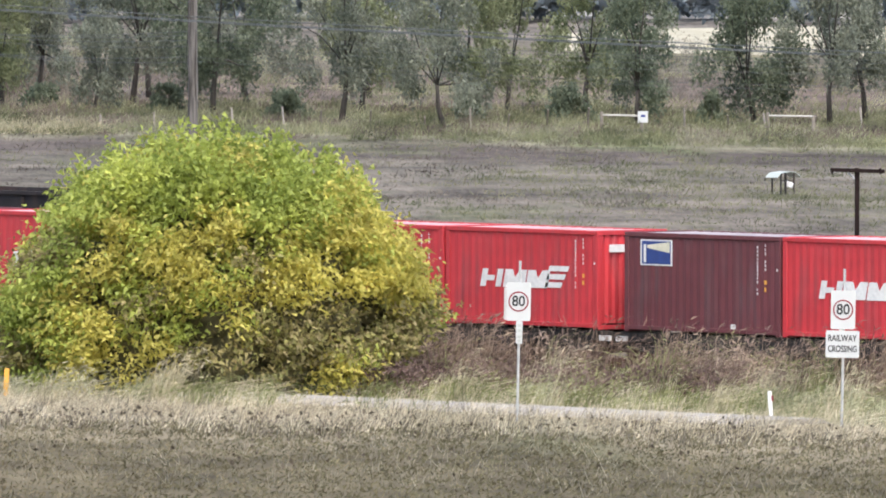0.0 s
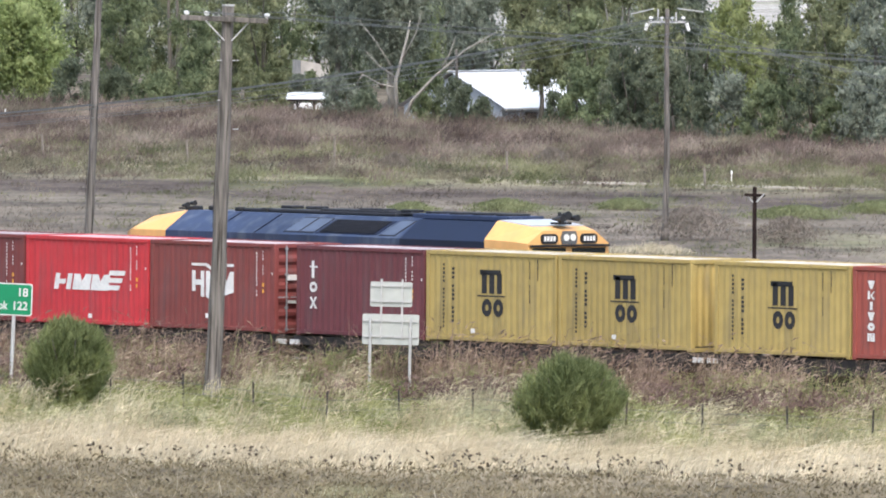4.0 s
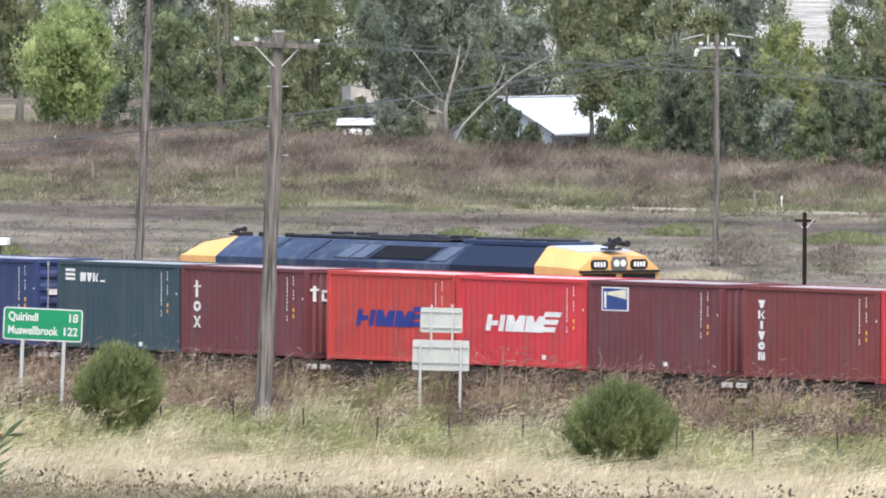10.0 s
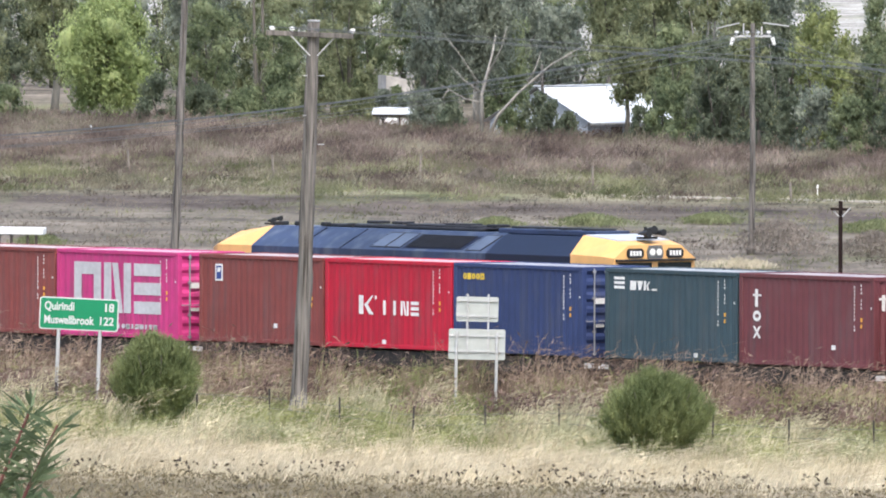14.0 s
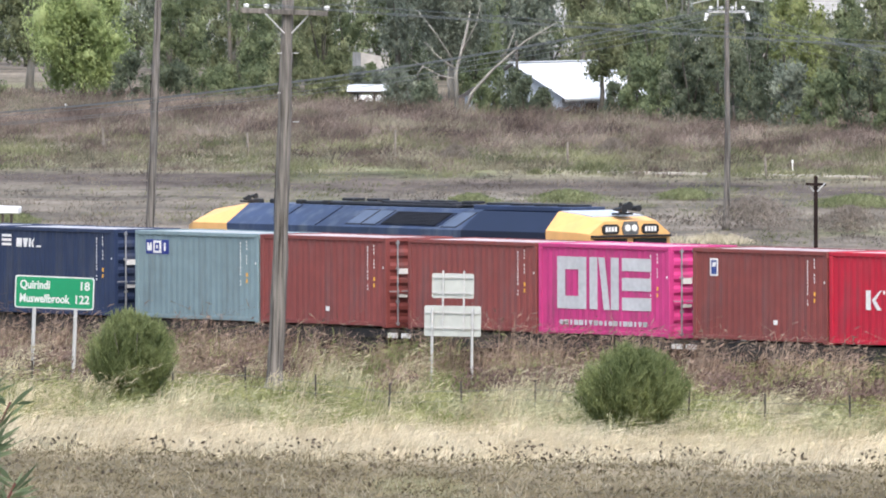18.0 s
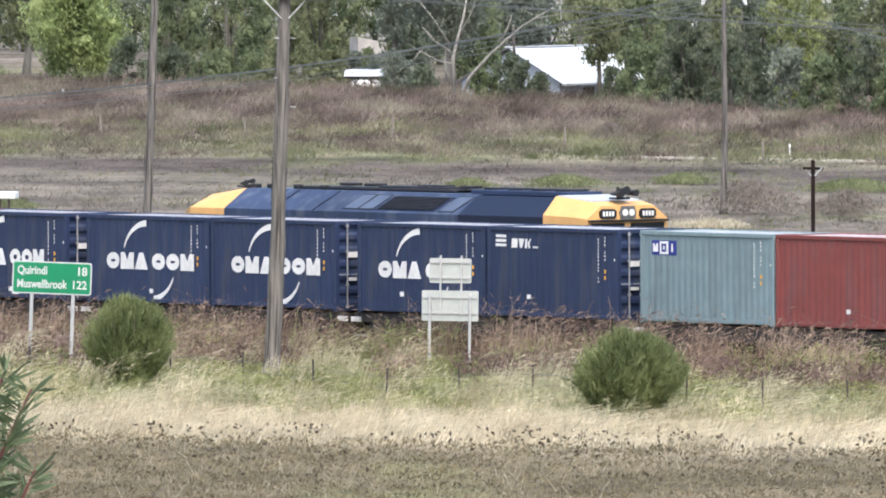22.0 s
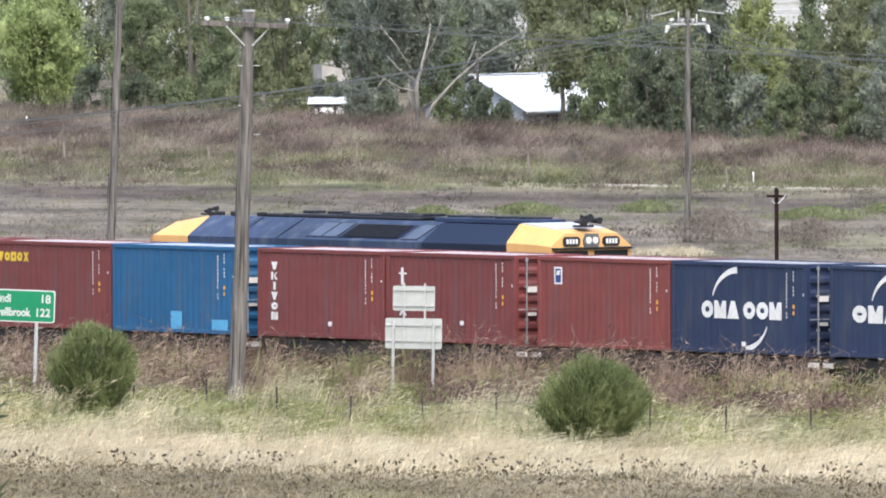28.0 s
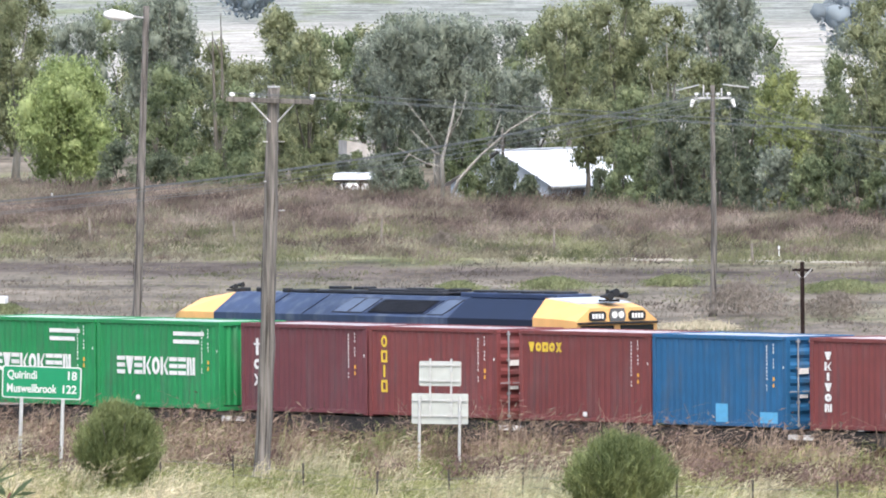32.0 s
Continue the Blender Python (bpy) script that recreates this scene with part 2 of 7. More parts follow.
def build_ground():
    xs = np.concatenate([[-3500, -1500, -600, -250, -120], np.arange(-70, 91, 10), [130, 260, 600, 1500, 3500]])
    ys = np.concatenate([[-600, -200, -60, -20], np.arange(0, 300, 20), np.arange(300, 1001, 10), [1100, 1300, 1700, 2300, 3000, 3800, 4900]])
    v, f = [], []
    for y in ys:
        for x in xs:
            n = noise.noise(Vector((x * 0.06, y * 0.03, 0))) * 0.12 if 300 < y < 1000 and abs(x) < 100 else 0
            far = max(0, y - 2600) * 0.02
            v.append((x, y, float(rise(y)) + n - 0.05 + far))
    w = len(xs)
    for j in range(len(ys) - 1):
        for i in range(w - 1):
            f.append([j * w + i, j * w + i + 1, (j + 1) * w + i + 1, (j + 1) * w + i])
    s = Shape()
    s.v, s.f = v, f
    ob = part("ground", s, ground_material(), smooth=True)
    tagged(ob, "dry paddock ground with bare earth and straw grass", "ground", kind="structure")


build_ground()


def plain_blades(name, b):
    """The same blades for far off: one flat piece each."""
    return sheet(name, b[:, [0, 1, 5, 4]])


def uneven(x, y, scale, seed):
    """About -0.5 to 0.5, smooth over the land and stretched away from the eye."""
    return np.array([noise.noise(Vector((a * scale, b * scale * 0.3, seed))) for a, b in zip(x, y)])


def blades(x, y, hlo, hhi, width, lean, curl=0.35, taper=0.25, droop=0.78):
    """Grass blades at points x, y. lean: metres of lean per metre of height, (x, y); droop: height of the bend."""
    n = len(x)
    tuft = uneven(x, y, 0.9 * 440 / max(400, float(np.mean(y))), 17.0)
    h = np.random.uniform(hlo, hhi, n) * (1 + 0.7 * tuft)
    a = np.random.uniform(-0.9, 0.9, n)
    w = width * np.random.uniform(0.6, 1.4, n) / 2
    dx, dy = np.cos(a) * w, np.sin(a) * w
    lx = (lean[0] * (1 + 0.9 * tuft) + np.random.normal(0, curl, n)) * h
    ly = (lean[1] + np.random.normal(0, curl, n)) * h
    z0 = rise(y) - 0.08
    p = np.zeros((n, 6, 3))
    for k, (fx, fz, fw) in enumerate(((0, 0, 1), (0.3, droop, 0.8), (1, 1, taper))):
        cx, cy, cz = x + lx * fx, y + ly * fx, z0 + h * fz
        p[:, 2 * k] = np.stack([cx - dx * fw, cy - dy * fw, cz], 1)
        p[:, 2 * k + 1] = np.stack([cx + dx * fw, cy + dy * fw, cz + w * 0.6], 1)
    return p


def flecks(name, x, y, height, length, width, lean=0.25, up=0.5):
    """Short leafy bits at all heights up to the given ones: the soft mottled growth of weeds and seed heads."""
    n = len(x)
    c = np.stack([x, y, rise(y) - 0.06 + height * np.random.uniform(0, 1, n) ** 0.8], 1)
    d = np.random.normal(size=(n, 3)) * np.array([0.6, 0.6, 0.45]) + np.array([lean, 0, up])
    return flakes(name, leaf_quads(c, d, length, width))


def clumps(name, x, y, per, wide, high, length=0.30, width=0.06):
    """Tussocks as domes of leafy bits round the points x, y."""
    n = len(x)
    size = np.repeat(np.random.uniform(0.5, 1.5, n) ** 1.3, per)
    u, v = np.random.normal(0, 0.5, (2, n * per))
    top = high * size * np.exp(-(u * u + v * v) * 1.2) * np.repeat(np.random.uniform(0.7, 1.2, n), per)
    px, py = np.repeat(x, per) + u * wide * size, np.repeat(y, per) + v * wide * size * 1.4
    c = np.stack([px, py, -0.05 + top * np.random.uniform(0, 1, n * per) ** 0.6], 1)
    d = np.stack([u * 0.9 + 0.15, v * 0.5 - 0.2, np.full(n * per, 0.9)], 1) + np.random.normal(size=(n * per, 3)) * 0.35
    return flakes(name, leaf_quads(c, d, length, width))


def scatter(n, lo, hi, x0, x1, k, wob=3.0, seed=0.0):
    """Points between two values of y + k x, with a ragged edge."""
    x = np.random.uniform(x0, x1, n)
    e = np.array([noise.noise(Vector((a * 0.3, seed, 0))) + 0.5 * noise.noise(Vector((a * 1.3, seed, 5))) for a in x]) * wob
    return x, lo + e + np.random.uniform(0, 1, n) * (hi - lo) - k * x


def off_track(x, y):
    """Distance behind the near side of the train; negative before it."""
    return x * BACK.x + (y - 478) * BACK.y


def clear_of_lane(x, y):
    o = off_track(x, y) + 13.9
    return ~((np.abs(o) < 1.9) & (x > 19.5) & (x < 33.5))


def stuff(name, mesh, mat, label, category="grass"):
    ob = new(name, mesh)
    mesh.materials.append(mat)
    return tagged(ob, label, category, kind="stuff")


def grass(name, col, col2, trans=0.3, island=0.14):
    return material(name, col, rough=0.9, var=0.24, scale=4.0, island=island, col2=col2, spec=0.12, trans=trans, stretch=(1, 0.4, 1), patch=True)


def far_growth(name, col, col2):
    """Weeds seen from far off: the colour changes from clump to clump more than from leaf to leaf."""
    return material(name, col, rough=0.9, var=0.44, scale=2.2, island=0.06, col2=col2, spec=0.1, trans=0.45, stretch=(1, 0.14, 0.6), patch=True)


straw = grass("straw", (0.56, 0.48, 0.33), (0.68, 0.61, 0.45), 0.35)
tan_grass = grass("tan_grass", (0.305, 0.31, 0.185), (0.45, 0.43, 0.275))
green_grass = grass("green_grass", (0.175, 0.20, 0.08), (0.31, 0.31, 0.145))
plume_pale = grass("plume_pale", (0.25, 0.18, 0.15), (0.36, 0.275, 0.225), 0.4, 0.15)
red_grass = grass("russet_grass", (0.235, 0.163, 0.122), (0.36, 0.28, 0.208))
far_red = far_growth("far_russet", (0.245, 0.187, 0.153), (0.345, 0.28, 0.228))
far_brown = far_growth("far_brown", (0.145, 0.11, 0.092), (0.205, 0.16, 0.132))
purple_brown = grass("purple_brown", (0.13, 0.085, 0.075), (0.21, 0.15, 0.125), 0.2)
arching = grass("arching_straw", (0.42, 0.37, 0.24), (0.55, 0.49, 0.34), 0.35)
weed = grass("dull_weed", (0.172, 0.144, 0.085), (0.228, 0.195, 0.122), 0.25)
olive_weed = grass("olive_weed", (0.11, 0.10, 0.055), (0.165, 0.148, 0.088), 0.2)
dark_weed = grass("dark_weed", (0.11, 0.09, 0.055), (0.165, 0.137, 0.086), 0.2)
weed_pale = grass("pale_weed", (0.33, 0.30, 0.22), (0.42, 0.38, 0.29), 0.25)
seed_head = grass("dark_seed_head", (0.075, 0.06, 0.045), (0.14, 0.115, 0.085), 0.1)
grey_grass = far_growth("grey_grass", (0.175, 0.15, 0.12), (0.235, 0.205, 0.16))
scrub_dull = far_growth("scrub_dull", (0.21, 0.185, 0.15), (0.28, 0.25, 0.20))
scrub_pale = far_growth("scrub_pale", (0.29, 0.29, 0.16), (0.39, 0.37, 0.23))
paddock_weed = far_growth("paddock_weed", (0.14, 0.115, 0.094), (0.19, 0.16, 0.13))
far_tan = far_growth("far_tan", (0.215, 0.195, 0.135), (0.29, 0.26, 0.185))
far_green = far_growth("far_green", (0.17, 0.18, 0.095), (0.25, 0.245, 0.14))


def build_grass():
    np.random.seed(4)
    # fallow paddock before the road
    x, y = scatter(96000, 366, 423, -20, 40, 0.55, 4, 1.0)
    lump = 0.5 + uneven(x, y, 1.1, 51.0)
    ol = np.random.uniform(0, 1, len(x)) < np.clip((x - 6) / 16, 0, 0.8)
    dark = ~ol & (uneven(x, y, 2.2, 52.0) + np.random.normal(0, 0.15, len(x)) > 0.12)
    rest = ~ol & ~dark
    stuff("fallow_weeds", flecks("fallow_weeds", x[rest], y[rest], 0.06 + 0.22 * lump[rest], 0.14, 0.055), weed, "low grey brown weeds over a fallow paddock", "weeds")
    stuff("fallow_clods", flecks("fallow_clods", x[dark], y[dark], 0.05 + 0.2 * lump[dark], 0.13, 0.07), dark_weed, "dark dead weeds over a fallow paddock", "weeds")
    stuff("olive_weeds", flecks("olive_weeds", x[ol], y[ol], 0.06 + 0.24 * lump[ol], 0.14, 0.06), olive_weed, "dark olive weeds over a fallow paddock", "weeds")
    x, y = scatter(9000, 418, 436, 8, 42, 0.62, 4, 2.0)
    ok = clear_of_lane(x, y)
    stuff("grey_stalks", plain_blades("grey_stalks", blades(x[ok], y[ok], 0.12, 0.42, 0.02, (0.6, 0), 0.7, 0.4)), grey_grass, "grey dead stalks along the lane", "weeds")
    x, y = scatter(5000, 386, 424, -20, 40, 0.55, 4, 1.0)
    stuff("pale_stalks", plain_blades("pale_stalks", blades(x, y, 0.12, 0.4, 0.014, (0.5, 0), 0.8, 0.4)), weed_pale, "pale dead stalks among the weeds", "weeds")
    x, y = scatter(9000, 392, 424.5, -20, 40, 0.55, 4, 1.0)
    near = (np.random.uniform(0, 1, len(x)) < np.where(y + 0.55 * x > 420.0, 0.8, 0.10)) & (uneven(x, y, 0.8, 53.0) > -0.12)
    x, y = x[near], y[near]
    c = np.stack([x, y, np.random.uniform(0.08, 0.36, len(x))], 1)
    d = np.random.normal(size=(len(x), 3))
    stuff("seed_heads", sheet("seed_heads", leaf_quads(c, d, 0.13, 0.09)), seed_head, "dark dry seed heads of thistles", "weeds")
    # bleached band
    x, y = scatter(48000, 420, 447, -22, 42, 0.62, 4, 2.0)
    ok = clear_of_lane(x, y) & (np.random.uniform(0, 1, len(x)) < np.clip((452 - (y + 0.62 * x)) / 9, 0.05, 1))
    ok &= (x < 9) | (np.random.uniform(0, 1, len(x)) < 0.5)
    x, y = x[ok], y[ok]
    stuff("straw_grass", strips("straw_grass", blades(x, y, 0.15, 0.48, 0.015, (1.1, 0.0), 0.6, 0.2)), straw, "pale bleached dry grass blown over by the wind")
    # the mixed verge up to the railway, in tussocks
    cx, cy = scatter(14500, 438, 522, -26, 46, 0.70, 4, 3.0)
    o = off_track(cx, cy)
    ok = (o < -1.7) & clear_of_lane(cx, cy)
    cx, cy, o = cx[ok], cy[ok], o[ok]
    # from the bleached band (0) to the ballast (1): pale green, then green and dark clumps, then russet plumes
    f = np.clip((cy - (447 - 0.62 * cx)) / np.maximum(478 + (-1.7 - cx * BACK.x) / BACK.y - (447 - 0.62 * cx), 4), 0, 1)
    r = uneven(cx, cy, 0.30, 9.0) * 0.9 + np.random.normal(0, 0.12, len(cx)) + (f - 0.80) * 1.8 + np.where(cx < -6, 0.34, 0.0) + np.clip((cx - 12) / 20, 0, 0.4)
    g = uneven(cx, cy, 0.22, 4.0) + np.random.normal(0, 0.14, len(cx)) + np.where(f > 0.5, 0.12, -0.02) + np.clip((cx - 14) / 10, 0, 0.3)
    # short green grass before the pole and round the boards
    low = np.zeros(len(cx), bool)
    for px, py, pr in ((-11.4, 468, 1.9), (-9.7, 463, 1.5), (-5.0, 471, 1.5), (-16.2, 478, 1.4), (-7.6, 459, 1.2)):
        low |= np.hypot(cx - px, (cy - py) / 4.5) < pr
    red = (r > 0.10) & ~low
    green = ~red & ((g > 0.0) | low)
    tan = ~red & ~green

    def tussocks(k, per, spread, hlo, hhi, width, lean, curl, tip, bend):
        n = int(k.sum())
        x = np.repeat(cx[k], per) + np.random.normal(0, spread, n * per)
        y = np.repeat(cy[k], per) + np.random.normal(0, spread * 1.5, n * per)
        size = np.repeat(np.random.uniform(0.6, 1.2, n), per)
        b = blades(x, y, hlo, hhi, width, lean, curl, tip, bend)
        b[:, :, 2] = (b[:, :, 2] + 0.08) * size[:, None] - 0.08
        return b[(off_track(x, y) < -1.75)]

    def fluff(name, b, share, length, width, mat, label, low=0.35):
        """Seed heads and leaf tips along the upper part of blades."""
        k = np.random.uniform(0, 1, len(b)) < share
        q = b[k]
        t = np.random.uniform(low, 1, len(q))[:, None]
        c = q[:, 2:4].mean(axis=1) * (1 - t) + q[:, 4:6].mean(axis=1) * t
        d = np.random.normal(size=(len(q), 3)) * 0.4 + np.array([0.55, 0, 0.3])
        stuff(name, flakes(name, leaf_quads(c, d, length, width)), mat, label)

    b = tussocks(red, 11, 0.17, 0.35, 1.0, 0.012, (0.4, 0), 0.55, 0.5, 0.85)
    stuff("russet_grass", strips("russet_grass", b), red_grass, "tall russet seeding grass along the railway")
    fluff("russet_heads", b, 1.0, 0.22, 0.07, red_grass, "russet seed heads of roadside grass")
    b = tussocks(green, 10, 0.2, 0.2, 0.62, 0.014, (0.35, 0), 0.65, 0.25, 0.8)
    stuff("green_grass", strips("green_grass", b), green_grass, "fresh green grass among dry stalks")
    fluff("green_tips", b, 0.9, 0.2, 0.06, green_grass, "green leaf tips of roadside grass", 0.0)
    b = tussocks(tan, 10, 0.18, 0.2, 0.66, 0.013, (0.5, 0), 0.65, 0.25, 0.85)
    stuff("verge_grass", strips("verge_grass", b), tan_grass, "tan roadside grass leaning in the wind")
    fluff("tan_heads", b, 0.9, 0.22, 0.06, tan_grass, "tan seed heads of roadside grass", 0.1)
    # the tall growth at the ballast's foot: russet, tan and green by turns
    mixed = uneven(cx, cy, 0.35, 31.0) + np.random.normal(0, 0.14, len(cx))
    foot = (o > -6.5) & ~low & (np.random.uniform(0, 1, len(cx)) < 0.9)
    b = tussocks(foot & (mixed > -0.10), 17, 0.22, 0.7, 1.6, 0.012, (0.35, 0), 0.42, 0.8, 0.85)
    stuff("lineside_grass", strips("lineside_grass", b), red_grass, "tall feathery russet grass at the ballast's foot")
    fluff("seed_plumes", b, 0.4, 0.24, 0.07, purple_brown, "dull purple seed plumes of tall grass", 0.2)
    fluff("pale_plumes", b, 0.6, 0.26, 0.075, red_grass, "pale russet seed plumes of tall grass", 0.0)
    b = tussocks((o > -3.6) & ~low & (np.random.uniform(0, 1, len(cx)) < 0.9), 15, 0.25, 0.95, 1.6, 0.011, (0.3, 0), 0.38, 0.5, 0.85)
    stuff("ballast_grass", strips("ballast_grass", b), red_grass, "tallest russet grass hiding the rails")
    fluff("ballast_plumes", b, 0.9, 0.24, 0.06, plume_pale, "dull pinkish seed plumes before the wagons", 0.0)
    b = tussocks(foot & (mixed <= -0.10), 17, 0.2, 0.5, 1.25, 0.0125, (0.35, 0), 0.5, 0.5, 0.85)
    stuff("lineside_tan", strips("lineside_tan", b), green_grass, "tall tan and green grass at the ballast's foot")
    fluff("lineside_tips", b, 0.6, 0.22, 0.06, green_grass, "green tips of tall grass", 0.0)
    k = ~low & (f > 0.35) & (f < 0.8) & (uneven(cx, cy, 0.38, 2.0) > 0.16)
    for px, py, pr in ((-3.4, 465, 1.4), (-1.2, 463, 0.9), (2.6, 463, 1.1), (5.6, 458.5, 1.7), (7.2, 456.5, 1.3), (10.2, 456, 1.1), (-15.8, 487, 1.2), (13.5, 453, 1.5), (26, 437, 2.4), (29, 433, 2.2), (23.2, 440, 2.2), (27.5, 431, 1.6), (31.5, 430, 1.6), (22.5, 434.5, 1.4)):
        k |= np.hypot(cx - px, (cy - py) / 2.2) < pr
    n = 46
    x = np.repeat(cx[k], n) + np.random.normal(0, 0.22, int(k.sum()) * n)
    y = np.repeat(cy[k], n) + np.random.normal(0, 0.3, len(x))
    stuff("brown_dock", flecks("brown_dock", x, y, 0.55 + 0.45 * np.repeat(np.random.uniform(0, 1, int(k.sum())), n), 0.2, 0.08), purple_brown, "clumps of dark brown dead dock weed", "weeds")
    # straw tussocks that stand out of the verge
    k = (o < -5) & ~low & (uneven(cx, cy, 0.7, 44.0) + np.random.normal(0, 0.1, len(cx)) > 0.30) & (np.hypot(cx - 0.1, (cy - 440) / 2) > 2.2) & (np.hypot(cx + 13.5, (cy - 458) / 2) > 2.2)
    for px, py, pr in ((0.9, 437.4, 0.55), (-0.6, 437.2, 0.4), (2.0, 438.5, 0.5), (-12.2, 455, 0.6), (-15.2, 456, 0.8), (-9.2, 467, 0.7)):
        k |= np.hypot(cx - px, (cy - py) / 3) < pr
    b = tussocks(k, 16, 0.13, 0.45, 1.1, 0.014, (0.75, 0), 0.26, 0.5, 0.8)
    stuff("pale_wisps", strips("pale_wisps", b), arching, "tall pale grass wisps bent by the wind")
    fluff("wisp_heads", b, 0.8, 0.26, 0.05, arching, "pale drooping heads of tall grass")
    # beyond the siding
    x, y = scatter(36000, 560, 770, -46, 84, 0.3, 10, 5.0)
    stuff("paddock_stubble", flecks("paddock_stubble", x, y, 0.06, 0.2, 0.045), grey_grass, "short grey weathered stubble across the paddock")
    x, y = scatter(3600, 560, 770, -46, 84, 0.3, 10, 5.5)
    g = uneven(x, y, 0.10, 6.0) + np.random.normal(0, 0.05, len(x)) + np.where(x > 26, 0.17, 0.0)
    gr = g > 0.17
    dk = ~gr & (uneven(x, y, 0.22, 12.0) + np.random.normal(0, 0.06, len(x)) > 0.06)
    pale = ~gr & ~dk
    for nm, k, mt, lab in (("paddock_weeds", dk, paddock_weed, "dark dead weeds in patches on the paddock"), ("paddock_greens", gr, far_green, "green weeds in patches on the paddock"), ("paddock_tufts", pale, grey_grass, "grey dry tufts scattered on the paddock")):
        stuff(nm, clumps(nm, x[k], y[k], 26, 0.8, 0.17, 0.22, 0.05), mt, lab, "weeds")
    x, y = np.random.normal(46, 5.5, 420), np.random.normal(640, 26, 420)
    stuff("lane_greens", clumps("lane_greens", x, y, 24, 0.9, 0.16, 0.2, 0.05), far_green, "green flush of weeds across the paddock", "weeds")
    x, y = scatter(5200, 748, 820, -50, 84, 0.75, 12, 6.0)
    g = uneven(x, y, 0.22, 8.0) + np.clip((x - 20) / 20, 0, 0.16) + np.random.normal(0, 0.05, len(x))
    gr = g >= 0.09
    br = ~gr & (uneven(x, y, 0.3, 15.0) + np.random.normal(0, 0.06, len(x)) > 0.04)
    tn = ~gr & ~br
    for nm, k, mt, lab in (("far_verge_grass", tn, far_tan, "tussocks of straw coloured grass"), ("far_verge_weeds", br, far_brown, "dark dead weeds among far tussocks"), ("far_verge_green", gr, far_green, "tussocks of olive grass")):
        stuff(nm, clumps(nm, x[k], y[k], 36, 0.8, 0.42), mt, lab)
    x, y = scatter(750, 746, 800, 17, 84, 0.6, 8, 6.5)
    stuff("woodland_verge", clumps("woodland_verge", x, y, 28, 0.9, 0.42), scrub_pale, "pale green grass before the open woodland")
    # a low grassy bank at the woodland's corner
    x = np.random.uniform(18.5, 25.5, 150)
    stuff("grass_bank", clumps("grass_bank", x, 736 + np.random.normal(0, 1.5, 150), 30, 0.8, 0.55 * 1.0), arching, "low bank of pale straw grass")
    x = np.random.normal(2.9, 0.7, 60)
    stuff("straw_mound", clumps("straw_mound", x, 637 + np.random.normal(0, 2.0, 60), 40, 0.5, 0.16), straw, "pale straw mound beyond the siding")
    x, y = scatter(4200, 806, 925, -56, 27, 1.35, 10, 7.0)
    c = uneven(x, y, 0.20, 3.0) + np.random.normal(0, 0.07, len(x))
    dk = c > 0.10
    rd = ~dk & (c > -0.20)
    tn = ~dk & ~rd
    for nm, k, mt, lab in (("far_russet_grass", rd, far_red, "tall russet dead grass before the trees"), ("far_brown_grass", dk, far_brown, "dark brown dead weeds before the trees"), ("far_straw_grass", tn, far_tan, "straw tussocks among russet grass")):
        stuff(nm, clumps(nm, x[k], y[k], 62, 1.2, 0.56, 0.36, 0.06), mt, lab)
    x, y = scatter(2500, 795, 1000, 18, 92, 0.8, 10, 8.0)
    k = (uneven(x, y, 0.2, 18.0) > 0.0) & (y + 0.8 * x > 822)
    stuff("scrub_grass", clumps("scrub_grass", x[k], y[k], 36, 1.0, 0.8), scrub_dull, "grey dead scrub grass under open woodland")
    stuff("scrub_straw", clumps("scrub_straw", x[~k], y[~k], 34, 0.9, 0.5), scrub_pale, "straw tussocks under open woodland")


def leaf_quads(c, n_dir, length, width):
    """Pointed-oval leaves at centres c (n, 3) along directions n_dir (n, 3)."""
    n = len(c)
    d = n_dir / np.linalg.norm(n_dir, axis=1, keepdims=True)
    r = np.random.normal(size=(n, 3))
    s = np.cross(d, r)
    s /= np.linalg.norm(s, axis=1, keepdims=True) + 1e-9
    L = (length * np.random.uniform(0.6, 1.4, n))[:, None]
    W = (width * np.random.uniform(0.7, 1.3, n))[:, None]
    return np.stack([c - d * L / 2, c + s * W / 2, c + d * L / 2, c - s * W / 2], axis=1)


def shell(n, inner=0.55):
    p = np.random.normal(size=(n, 3))
    p /= np.linalg.norm(p, axis=1, keepdims=True)
    return p * np.random.uniform(inner, 1.0, n)[:, None] ** 0.6


build_grass()
lane = Shape()
lane.prism([(-15.2, -0.1), (-14.9, 0.04), (-13.0, 0.04), (-12.6, -0.1)], lambda o, z: track(41, o, z), lambda o, z: track(69, o, z))
tagged(part("gravel_lane", lane, material("pale_gravel", (0.34, 0.31, 0.265), rough=0.95, var=0.15, scale=5, bump=0.4)), "pale gravel lane edge in dry grass", "lane", kind="structure")
field = Shape()
edge = [(58, 935), (66, 922), (80, 915), (100, 925), (100, 1015), (80, 1022), (66, 1008), (60, 985)]
field.prism(edge, lambda u, v: (u, v, -0.1), lambda u, v: (u, v, 0.12))
tagged(part("stubble_field", field, material("cream_stubble", (0.42, 0.38, 0.27), rough=0.95, var=0.2, scale=0.5, bump=0.3)), "cream stubble field beyond the woodland", "field", kind="structure")
worn = Shape()
for i in range(10):
    x = -2 + i * 2.2
    y = 757 - 0.95 * x
    worn.prism([(-1.6, -0.1), (-1.2, 0.03), (1.2, 0.03), (1.6, -0.1)], lambda o, z: (x, y + o * (0.6 + 0.4 * math.sin(i * 1.7)), z), lambda o, z: (x + 2.2, y - 2.09 + o * (0.6 + 0.4 * math.sin((i + 1) * 1.7)), z))
